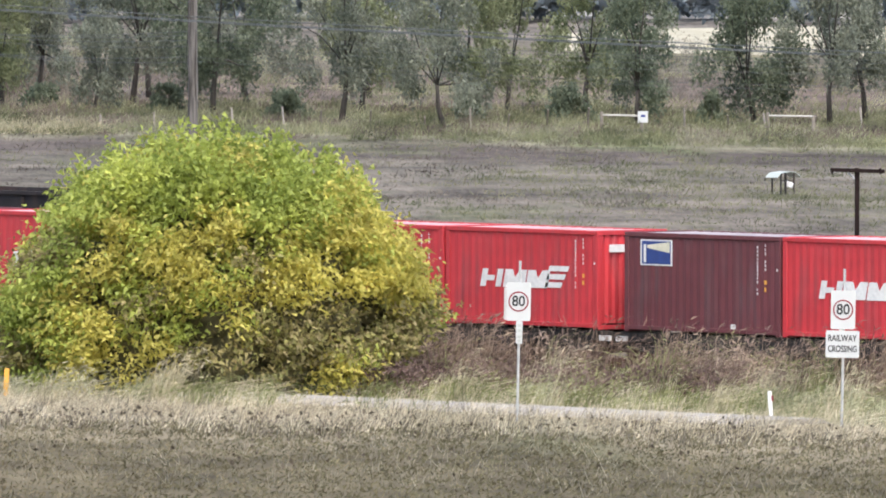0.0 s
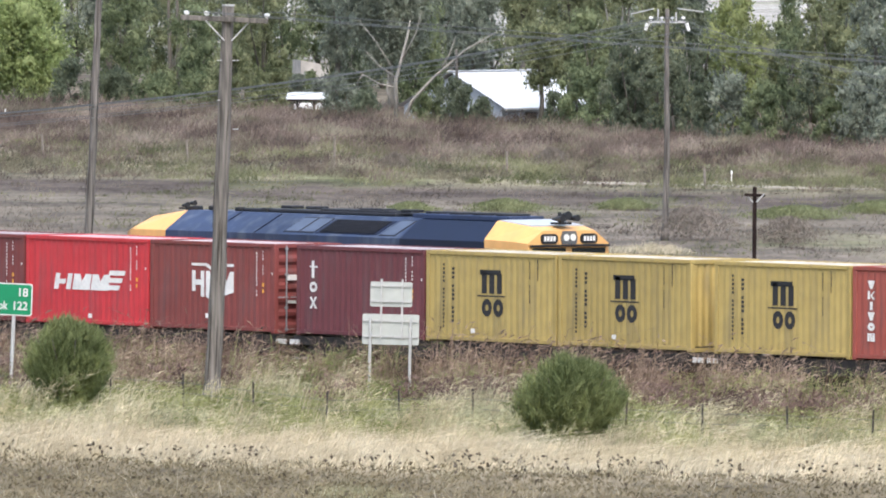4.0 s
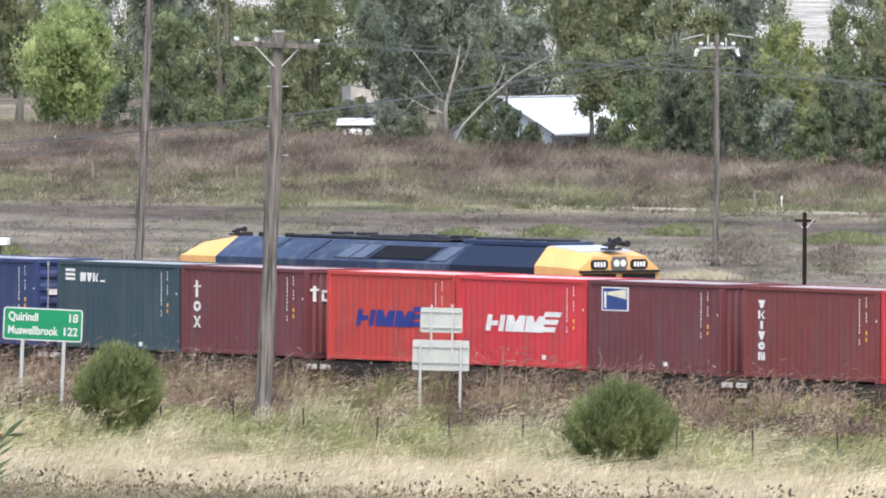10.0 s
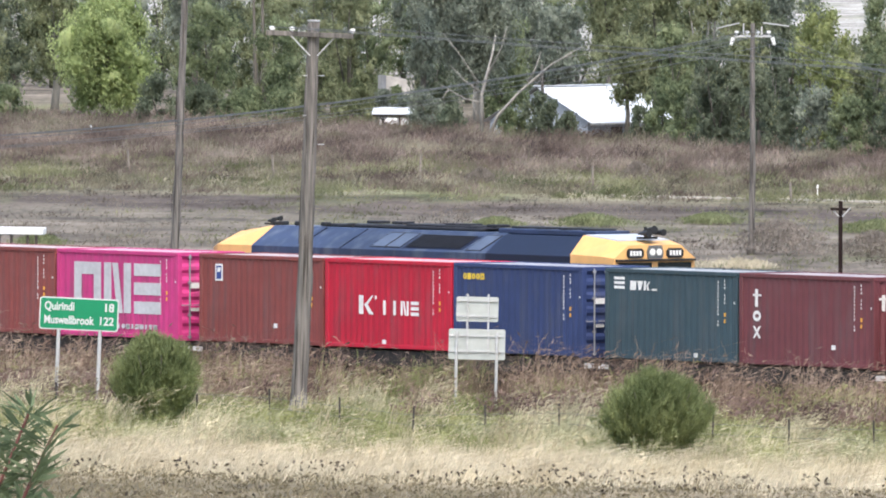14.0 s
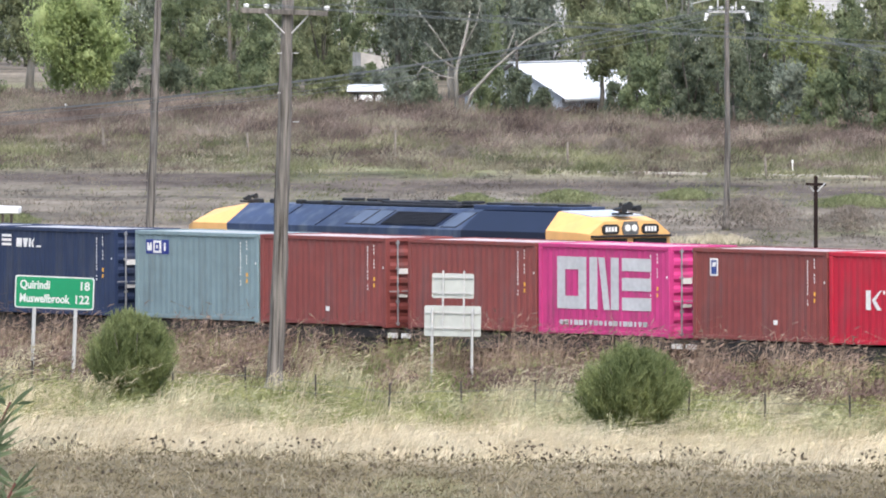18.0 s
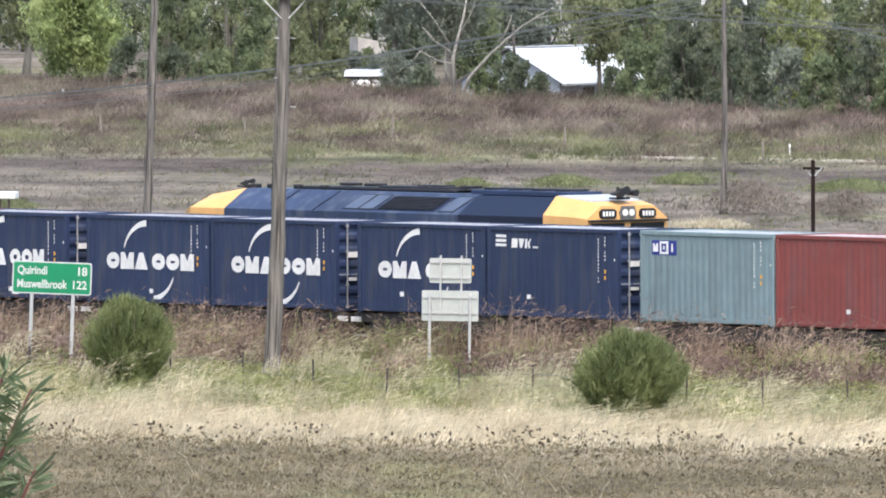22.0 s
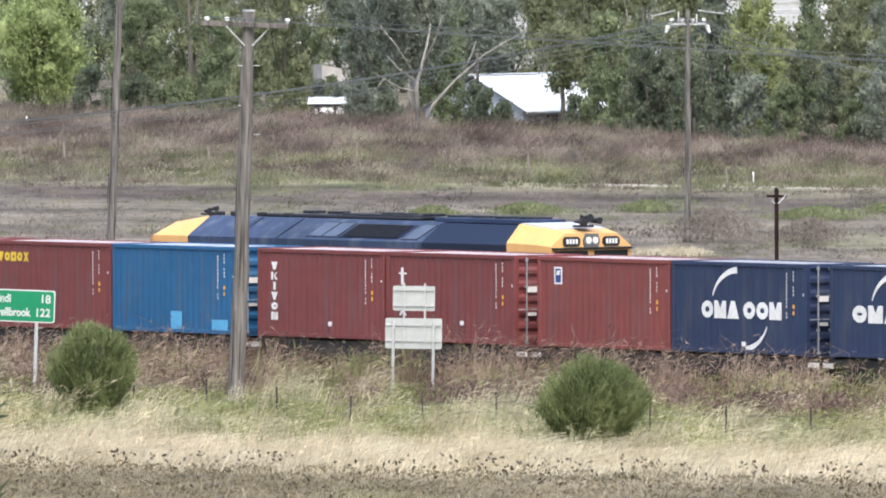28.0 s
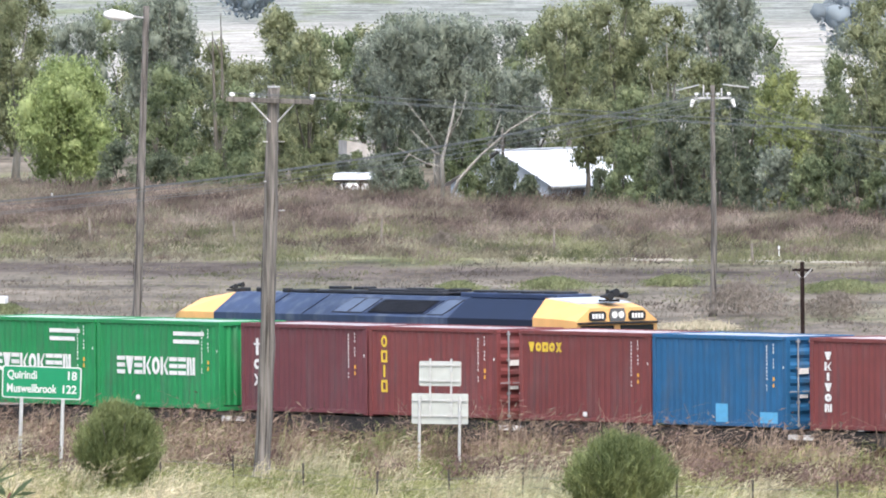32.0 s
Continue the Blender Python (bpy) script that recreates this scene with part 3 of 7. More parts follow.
tagged(part("dirt_track", worn, material("pale_dust", (0.30, 0.27, 0.22), rough=0.95, var=0.25, scale=2, bump=0.4)), "pale worn dirt track through weeds", "track", kind="structure")

# ---- railway ----
RAIL = 0.3
ballast = material("ballast", (0.075, 0.062, 0.052), rough=0.95, var=0.4, scale=14, bump=0.8)
rust = material("rusty_steel", (0.11, 0.06, 0.04), rough=0.8, metal=0.2, var=0.3, scale=8, bump=0.2)
black_steel = material("grimy_steel", (0.035, 0.03, 0.027), rough=0.75, var=0.35, scale=5, dirt=(0.12, 0.08, 0.055))
galv = material("galvanised_steel", (0.50, 0.50, 0.49), rough=0.5, metal=0.35, var=0.1, scale=8)
white_paint = material("white_paint", (0.78, 0.78, 0.76), rough=0.5, var=0.06, scale=4)


def build_track(name, off):
    s = Shape()
    s.prism([(-2.4, -0.1), (-1.5, 0.14), (1.5, 0.14), (2.4, -0.1)], lambda o, z: track(-160, off + o, z), lambda o, z: track(110, off + o, z))
    bed = part(name + "_bed", s, ballast)
    tagged(bed, "ballast bed of brown crushed stone", "track bed", kind="structure")
    for k in (-0.75, 0.75):
        r = Shape().prism([(-0.06, 0.14), (-0.035, 0.3), (0.035, 0.3), (0.06, 0.14)], lambda o, z: track(-160, off + k + o, z), lambda o, z: track(110, off + k + o, z))
        part("rail", r, rust, bed)


NEAR, FAR = 1.22, 5.42
build_track("railway", NEAR)
build_track("siding", FAR)

# ---- boxes on wagons ----
BL, BW, BH = 6.058, 2.438, 2.591
FLOOR = 1.33


def ribs(length, pitch, depth, y0):
    """Outline of a ribbed sheet seen from above: outer face at y0, recesses going in by depth."""
    n = round(length / pitch)
    p = length / n
    out = []
    for i in range(n):
        x = i * p
        out += [(x, y0), (x + 0.26 * p, y0), (x + 0.5 * p, y0 + depth), (x + 0.76 * p, y0 + depth)]
    out.append((length, y0))
    return out + [(u, v + 0.004) for u, v in reversed(out)]


def box_meshes():
    M = {}
    side = Shape()
    o = ribs(BL - 0.32, 0.278, 0.013, 0.03)
    side.prism(o, lambda u, v: (u + 0.16, v, 0.16), lambda u, v: (u + 0.16, v, BH - 0.10))
    M["side_panel"] = side.mesh("side_panel")
    back = Shape()
    back.prism(o, lambda u, v: (u + 0.16, BW - v, 0.16), lambda u, v: (u + 0.16, BW - v, BH - 0.10))
    M["back_panel"] = back.mesh("back_panel")
    roof = Shape()
    o = ribs(BL - 0.3, 0.42, -0.02, BH - 0.03)
    roof.prism(o, lambda u, v: (u + 0.15, 0.06, v), lambda u, v: (u + 0.15, BW - 0.06, v))
    M["roof"] = roof.mesh("roof")
    for k, x in (("end_wall", BL - 0.03), ("front_wall", 0.03)):
        e = Shape()
        d = -0.045 if x > 1 else 0.045
        o = ribs(BW - 0.3, 0.25, d, x)
        e.prism(o, lambda u, v: (v, u + 0.15, 0.16), lambda u, v: (v, u + 0.15, BH - 0.1))
        M[k] = e.mesh(k)
    door = Shape()
    o = ribs(BH - 0.26, 0.42, -0.045, BL - 0.03)
    door.prism(o, lambda u, v: (v, 0.15, u + 0.13), lambda u, v: (v, BW / 2 - 0.01, u + 0.13))
    M["door"] = door.mesh("door")
    rod = Shape().tube([(BL + 0.02, 0, 0.06), (BL + 0.02, 0, BH - 0.06)], 0.024, 6)
    for z in (0.12, 0.75, 1.7, 2.45):
        rod.box((BL + 0.01, 0, z), (0.06, 0.10, 0.06))
    rod.box((BL + 0.05, -0.14, 1.05), (0.03, 0.36, 0.035))
    M["lock_rod"] = rod.mesh("lock_rod")
    rail = Shape().box((BL / 2, 0.03, 0), (BL - 0.3, 0.06, 0.11), bevel=0.008)
    M["side_rail"] = rail.mesh("side_rail")
    sill = Shape().box((0.06, BW / 2, 0), (0.12, BW - 0.3, 0.12), bevel=0.008)
    M["end_rail"] = sill.mesh("end_rail")
    post = Shape().box((0.08, 0.08, BH / 2), (0.16, 0.16, BH - 0.24), bevel=0.012)
    for z in (0.06, BH - 0.06):
        post.box((0.089, 0.081, z), (0.178, 0.162, 0.118), bevel=0.01)
        post.box((0.089, -0.001, z), (0.08, 0.006, 0.05))
    M["corner_post"] = post.mesh("corner_post")
    under = Shape().box((BL / 2, BW / 2, 0.13), (BL - 0.3, BW - 0.15, 0.05))
    M["floor"] = under.mesh("floor")
    return M


BOX = box_meshes()
dark_steel = material("lock_gear", (0.33, 0.33, 0.34), rough=0.5, metal=0.4, var=0.1)
mark_white = material("white_marking", (0.74, 0.73, 0.70), rough=0.7, var=0.12, scale=9)
mark_black = material("black_marking", (0.02, 0.02, 0.022), rough=0.7, var=0.1)
mark_yellow = material("yellow_marking", (0.72, 0.50, 0.05), rough=0.7, var=0.1)
mark_blue = material("blue_marking", (0.02, 0.035, 0.22), rough=0.7, var=0.1)
mark_lightblue = material("pale_blue_patch", (0.10, 0.36, 0.58), rough=0.7, var=0.1)
mark_navy = material("navy_marking", (0.03, 0.06, 0.22), rough=0.7, var=0.1)
mark_orange = material("orange_marking", (0.75, 0.38, 0.06), rough=0.7, var=0.1)

COLOURS = {
    "red": (0.525, 0.043, 0.052), "crimson": (0.464, 0.014, 0.039), "orange": (0.490, 0.060, 0.050), "brick": (0.205, 0.053, 0.047), "maroon": (0.136, 0.041, 0.047),
    "brown": (0.172, 0.045, 0.043), "yellow": (0.410, 0.308, 0.108), "rust_orange": (0.310, 0.076, 0.058), "navy": (0.021, 0.034, 0.078), "blue": (0.032, 0.050, 0.133), "sky": (0.017, 0.098, 0.215),
    "slate": (0.039, 0.067, 0.082), "greyblue": (0.194, 0.267, 0.284), "pink": (0.52, 0.045, 0.19), "green": (0.017, 0.215, 0.069)}


def steel(c):
    return paint("box_paint_" + c, COLOURS[c], rough=0.55, var=0.10, scale=2.2, obj=0.08, dirt=tuple(0.5 * v + 0.05 for v in COLOURS[c]), dirt_amt=0.65, spec=0.35)


# roof paint: fading plus the glancing sky sheen and sunlight, put in as paler colour
def faded(c):
    return paint("sheen_faded_" + c, tuple(0.45 * v + 0.30 for v in COLOURS[c]), rough=0.6, var=0.2, scale=1.5, obj=0.12)


def plate(s, x0, x1, z0, z1, slant=0.0, y=0.024):
    """A thin painted patch on the near side; x and z in fractions of the side, z from the top."""
    X0, X1, Z0, Z1 = x0 * BL, x1 * BL, BH * (1 - z0), BH * (1 - z1)
    k = slant * (Z0 - Z1)
    s.add([(X0 + k, y, Z0), (X1 + k, y, Z0), (X1, y, Z1), (X0, y, Z1), (X0 + k, y + 0.004, Z0), (X1 + k, y + 0.004, Z0), (X1, y + 0.004, Z1), (X0, y + 0.004, Z1)],
          [[0, 1, 2, 3], [7, 6, 5, 4], [0, 4, 5, 1], [1, 5, 6, 2], [2, 6, 7, 3], [3, 7, 4, 0]])


def patch_of(s, pts, y=0.024):
    """A thin painted patch with four corners given as (x, z) fractions of the side, z from the top."""
    p = [(u * BL, y, BH * (1 - v)) for u, v in pts]
    s.add(p + [(u, v + 0.004, w) for u, v, w in p], [[0, 1, 2, 3], [7, 6, 5, 4], [0, 4, 5, 1], [1, 5, 6, 2], [2, 6, 7, 3], [3, 7, 4, 0]])


def blocks(s, n, x0, x1, z0, z1, slant=0.0, stroke=0.32, kinds="pf", gap=0.86):
    """n plain shapes in a row: n, a block with a notched top; f, a hollow frame; o, a ring; b, a bar; t, a wedge; v, a hanging wedge; s, three stacked bars; d, two bars and a loose band between; k, a bar and a wedge; x, crossed bands."""
    w = (x1 - x0) / n
    for i in range(n):
        k = kinds[i % len(kinds)]
        a, b = x0 + i * w, x0 + (i + gap) * w
        t = (b - a) * stroke
        tz = t * BL / BH
        h = z1 - z0

        def lean(q):
            return slant * BH * (z1 - q) / BL

        def put(*pts):
            patch_of(s, [(u + lean(v), v) for u, v in pts])

        def bar(p0, p1, q0, q1):
            put((p0, q0), (p1, q0), (p1, q1), (p0, q1))
        m = (a + b) / 2
        if k == "b":
            bar(m - t * 0.6, m + t * 0.6, z0, z1)
        elif k == "n":
            g = h * 0.45
            put((a, z0), (a + t, z0), (m, z0 + g), (a, z1)), put((b - t, z0), (b, z0), (b, z1), (m, z0 + g)), put((a, z1), (m, z0 + g), (b, z1), (m, z1))
        elif k == "f":
            bar(a, a + t, z0, z1), bar(b - t, b, z0, z1), bar(a + t, b - t, z0, z0 + tz), bar(a + t, b - t, z1 - tz, z1)
        elif k == "o":
            for j in range(10):
                q = [radians(36 * (j + e)) for e in (0, 1, 1, 0)]
                put(*[(m + (b - a) / 2 * c * math.cos(g), (z0 + z1) / 2 + h / 2 * c2 * math.sin(g)) for g, c, c2 in zip(q, (1, 1, 1 - 2 * stroke, 1 - 2 * stroke), (1, 1, 1 - 2 * tz / h, 1 - 2 * tz / h))])
        elif k == "t":
            put((m - t / 2, z0), (m + t / 2, z0), (b, z1), (a, z1))
        elif k == "v":
            put((a, z0), (b, z0), (m + t / 2, z1), (m - t / 2, z1))
        elif k == "s":
            for q in (z0, z0 + (h - tz) / 2, z1 - tz):
                bar(a, b, q, q + tz)
        elif k == "d":
            bar(a, a + t, z0, z1), bar(b - t, b, z0, z1)
            put((a + t * 1.12, z0), (a + t * 1.9, z0), (b - t * 1.12, z1), (b - t * 1.9, z1))
        elif k == "k":
            bar(a, a + t, z0, z1)
            put((a + t * 1.2, z0 + h * 0.5), (b - t * 0.4, z0), (b, z0), (a + t * 2, z0 + h * 0.5)), put((a + t * 1.2, z0 + h * 0.5), (a + t * 2, z0 + h * 0.5), (b, z1), (b - t, z1))
        elif k == "x":
            put((a, z0), (a + t, z0), (b, z1), (b - t, z1)), put((b - t, z0), (b, z0), (a + t, z1), (a, z1))


def column(s, x0, x1, z0, z1, n, fill=0.7, seed=1):
    """Small bars one below another, as lettering too small to read."""
    r = random.Random(seed)
    h = (z1 - z0) / n
    for i in range(n):
        if r.random() < 0.88:
            plate(s, x0, x1 - r.random() * 0.3 * (x1 - x0), z0 + i * h, z0 + (i + fill) * h)


def arc(s, cx, cz, r0, a0, a1, w0, w1, n=9):
    """A swoosh whose width goes from w0 to w1; in metres from the lower near corner."""
    for i in range(n):
        t0, t1 = i / n, (i + 1) / n
        pts = []
        for t, sg in ((t0, 1), (t1, 1), (t1, -1), (t0, -1)):
            a = radians(a0 + (a1 - a0) * t)
            r = r0 + sg * (w0 + (w1 - w0) * t) / 2
            pts.append((cx + r * math.cos(a), 0.024, cz + r * 0.8 * math.sin(a)))
        s.add(pts + [(x, y + 0.004, z) for x, y, z in pts], [[0, 1, 2, 3], [7, 6, 5, 4], [0, 4, 5, 1], [1, 5, 6, 2], [2, 6, 7, 3], [3, 7, 4, 0]])


def mark_shapes(kind):
    """Plain painted shapes of one kind of box: a list of (name, Shape, material)."""
    a, b, c = Shape(), Shape(), Shape()
    if kind in ("stripe_white", "stripe_blue"):
        plate(a, 0.225, 0.262, 0.42, 0.60, 0.24), plate(a, 0.325, 0.362, 0.42, 0.60, 0.24), plate(a, 0.268, 0.318, 0.485, 0.54, 0.24)
        blocks(a, 2, 0.375, 0.675, 0.42, 0.60, 0.24, 0.34, "n", 0.95)
        for i in range(3):
            plate(a, 0.672 - 0.012 * i, 0.80 - 0.022 * i, 0.37 + 0.083 * i, 0.425 + 0.083 * i, 0.5)
        return [("logo", a, mark_blue if kind == "stripe_blue" else mark_white)]
    if kind == "crest":
        plate(a, 0.33, 0.455, 0.245, 0.275), plate(a, 0.545, 0.67, 0.245, 0.275)
        patch_of(a, ((0.455, 0.245), (0.5, 0.30), (0.5, 0.33), (0.44, 0.275))), patch_of(a, ((0.5, 0.30), (0.545, 0.245), (0.56, 0.275), (0.5, 0.33)))
        plate(a, 0.335, 0.362, 0.33, 0.56), plate(a, 0.405, 0.432, 0.33, 0.62), plate(a, 0.362, 0.405, 0.43, 0.49)
        for x, d0, d1 in ((0.445, 0.62, 0.62), (0.56, 0.62, 0.56)):
            patch_of(a, ((x, 0.33), (x + 0.03, 0.33), (x + 0.052, 0.44), (x, d0))), patch_of(a, ((x + 0.078, 0.33), (x + 0.108, 0.33), (x + 0.108, d1), (x + 0.052, 0.44)))
            patch_of(a, ((x, d0), (x + 0.052, 0.44), (x + 0.108, d1), (x + 0.055, (d0 + d1) / 2 + (0.05 if d0 == d1 else 0.0))))
        return [("logo", a, mark_white)]
    if kind == "stack_black":
        for x in (0.425, 0.483, 0.541):
            plate(a, x, x + 0.038, 0.21 if x < 0.43 else 0.235, 0.455)
        plate(a, 0.41, 0.57, 0.195, 0.25), plate(a, 0.39, 0.605, 0.475, 0.49)
        blocks(a, 2, 0.425, 0.60, 0.51, 0.71, 0, 0.34, "o", 0.9)
        column(a, 0.125, 0.14, 0.14, 0.86, 16, 0.62, 3), column(a, 0.195, 0.215, 0.18, 0.8, 13, 0.62, 4)
        column(b, 0.79, 0.795, 0.08, 0.55, 9, 0.9, 5), column(b, 0.85, 0.857, 0.06, 0.3, 4, 0.9, 6)
        return [("logo", a, mark_black), ("marking", b, mark_black)]
    if kind == "tall_white":
        for i in range(6):
            blocks(a, 1, 0.105, 0.165, 0.15 + i * 0.112, 0.238 + i * 0.112, 0, 0.3, "vkbvod"[i])
        return [("logo", a, mark_white)]
    if kind == "tall_yellow":
        for i in range(4):
            blocks(a, 1, 0.095, 0.15, 0.10 + i * 0.165, 0.235 + i * 0.165, 0, 0.26, "ofbf"[i])
        return [("logo", a, mark_yellow)]
    if kind == "three_white":
        plate(a, 0.115, 0.135, 0.17, 0.36), plate(a, 0.098, 0.16, 0.225, 0.245)
        blocks(a, 1, 0.098, 0.168, 0.40, 0.52, 0, 0.26, "o"), blocks(a, 1, 0.098, 0.168, 0.57, 0.70, 0, 0.26, "x")
        return [("logo", a, mark_white)]
    if kind == "badge":
        plate(a, 0.10, 0.305, 0.07, 0.33, y=0.026)
        plate(b, 0.11, 0.295, 0.085, 0.315, y=0.021)
        patch_of(c, ((0.145, 0.125), (0.29, 0.09), (0.29, 0.20), (0.145, 0.155)), y=0.016)
        d = Shape()
        plate(d, 0.122, 0.138, 0.12, 0.30, y=0.014), blocks(d, 6, 0.148, 0.288, 0.225, 0.295, 0, 0.4, "bsobof")
        return [("badge", a, mark_white), ("badge", b, mark_navy), ("badge", c, paint("pale_sweep", (0.72, 0.68, 0.52), rough=0.7)), ("logo", d, mark_white)]
    if kind == "small_badge":
        plate(a, 0.125, 0.185, 0.11, 0.30, y=0.026), plate(b, 0.135, 0.175, 0.13, 0.28, y=0.021), plate(c, 0.14, 0.165, 0.15, 0.2, 0.4, y=0.016)
        return [("badge", a, mark_white), ("badge", b, mark_navy), ("badge", c, mark_white)]
    if kind == "spaced_white":
        blocks(a, 1, 0.265, 0.40, 0.40, 0.61, 0, 0.3, "k"), plate(a, 0.392, 0.405, 0.40, 0.44)
        blocks(a, 4, 0.435, 0.755, 0.45, 0.61, 0, 0.26, "bbds", 0.8)
        return [("logo", a, mark_white)]
    if kind == "small_yellow":
        blocks(a, 5, 0.07, 0.24, 0.11, 0.18, 0, 0.34, "osoof")
        return [("logo", a, mark_yellow)]
    if kind == "touch_yellow":
        blocks(a, 5, 0.07, 0.33, 0.13, 0.235, 0, 0.34, "vofox")
        return [("logo", a, mark_yellow)]
    if kind == "flag_white":
        for i in range(3):
            plate(a, 0.065, 0.145, 0.09 + i * 0.05, 0.12 + i * 0.05, -0.1)
        blocks(a, 3, 0.185, 0.34, 0.13, 0.23, 0.1, 0.36, "dvk")
        plate(a, 0.35, 0.39, 0.21, 0.23)
        return [("logo", a, mark_white)]
    if kind == "giant_white":
        blocks(a, 3, 0.14, 0.88, 0.14, 0.71, 0, 0.27, "fds", 0.90)
        blocks(b, 18, 0.155, 0.83, 0.83, 0.885, 0, 0.4, "osbfdbvsob")
        pale = paint("pale_grey_marking", (0.50, 0.50, 0.51), rough=0.7, var=0.12)
        return [("logo", a, pale), ("lettering", b, pale)]
    if kind == "three_squares":
        plate(a, 0.085, 0.27, 0.10, 0.26, y=0.026), plate(b, 0.145, 0.21, 0.11, 0.25, y=0.021)
        blocks(c, 1, 0.095, 0.138, 0.135, 0.225, 0, 0.3, "n"), blocks(c, 1, 0.22, 0.262, 0.135, 0.225, 0, 0.3, "b")
        d = Shape()
        blocks(d, 1, 0.158, 0.20, 0.135, 0.225, 0, 0.3, "f")
        d.v = [(x, y - 0.007, z) for x, y, z in d.v]
        c.v = [(x, y - 0.004, z) for x, y, z in c.v]
        return [("badge", a, mark_blue), ("badge", b, mark_white), ("logo", c, mark_white), ("logo", d, mark_blue)]
    if kind in ("swoosh", "swoosh_small"):
        k0, k1 = (0.16, 0.86) if kind == "swoosh" else (0.22, 0.80)
        m = (k0 + k1) / 2
        blocks(a, 3, k0, m - 0.005, 0.42, 0.61, 0, 0.31, "ont", 0.93), blocks(a, 3, m + 0.02, k1 + 0.02, 0.42, 0.61, 0, 0.31, "oon", 0.93)
        arc(b, 3.05, 1.38, 1.25, 165, 95, 0.04, 0.24)
        arc(b, 3.1, 1.15, 1.25, -20, -80, 0.04, 0.22)
        if kind == "swoosh_small":
            column(a, 0.13, 0.32, 0.74, 0.9, 2, 0.6, 2)
        return [("logo", a, mark_white), ("logo", b, mark_white)]
    if kind == "wide_white":
        blocks(a, 9, 0.16, 0.80, 0.41, 0.61, 0, 0.30, "svskokssd", 0.92)
        column(b, 0.62, 0.9, 0.12, 0.3, 2, 0.5, 9)
        return [("logo", a, mark_white), ("lettering", b, mark_white)]
    if kind == "patched":
        plate(a, 0.47, 0.56, 0.74, 0.98), plate(a, 0.80, 0.93, 0.82, 0.97)
        return [("patch", a, mark_lightblue)]
    return []


def code_marks():
    """The small code columns that every box carries near its right upper corner."""
    a, b = Shape(), Shape()
    column(a, 0.848, 0.855, 0.10, 0.60, 13, 0.66, 7)
    column(a, 0.898, 0.905, 0.08, 0.36, 7, 0.66, 8)
    column(b, 0.896, 0.911, 0.44, 0.58, 2, 0.6, 9)
    plate(a, 0.976, 0.984, 0.32, 0.345, y=-0.004)
    return a.mesh("code_marking"), b.mesh("weight_marking")


def clusters(shape):
    """The loose patches of a Shape, those that touch kept together: a list of Shapes."""
    n = len(shape.v) // 8
    P = [shape.v[8 * i:8 * i + 8] for i in range(n)]
    B = [(min(p[0] for p in q) - 0.012, max(p[0] for p in q) + 0.012, min(p[2] for p in q) - 0.012, max(p[2] for p in q) + 0.012) for q in P]
    home = list(range(n))
    for i in range(n):
        for j in range(i):
            if B[i][0] < B[j][1] and B[j][0] < B[i][1] and B[i][2] < B[j][3] and B[j][2] < B[i][3]:
                a, b = home[i], home[j]
                home = [b if h == a else h for h in home]
    out = {}
    for i in range(n):
        out.setdefault(home[i], Shape()).add(P[i], [[0, 1, 2, 3], [7, 6, 5, 4], [0, 4, 5, 1], [1, 5, 6, 2], [2, 6, 7, 3], [3, 7, 4, 0]])
    return list(out.values())


CODE, WEIGHT = code_marks()
MARKS = {}
MOVING = []


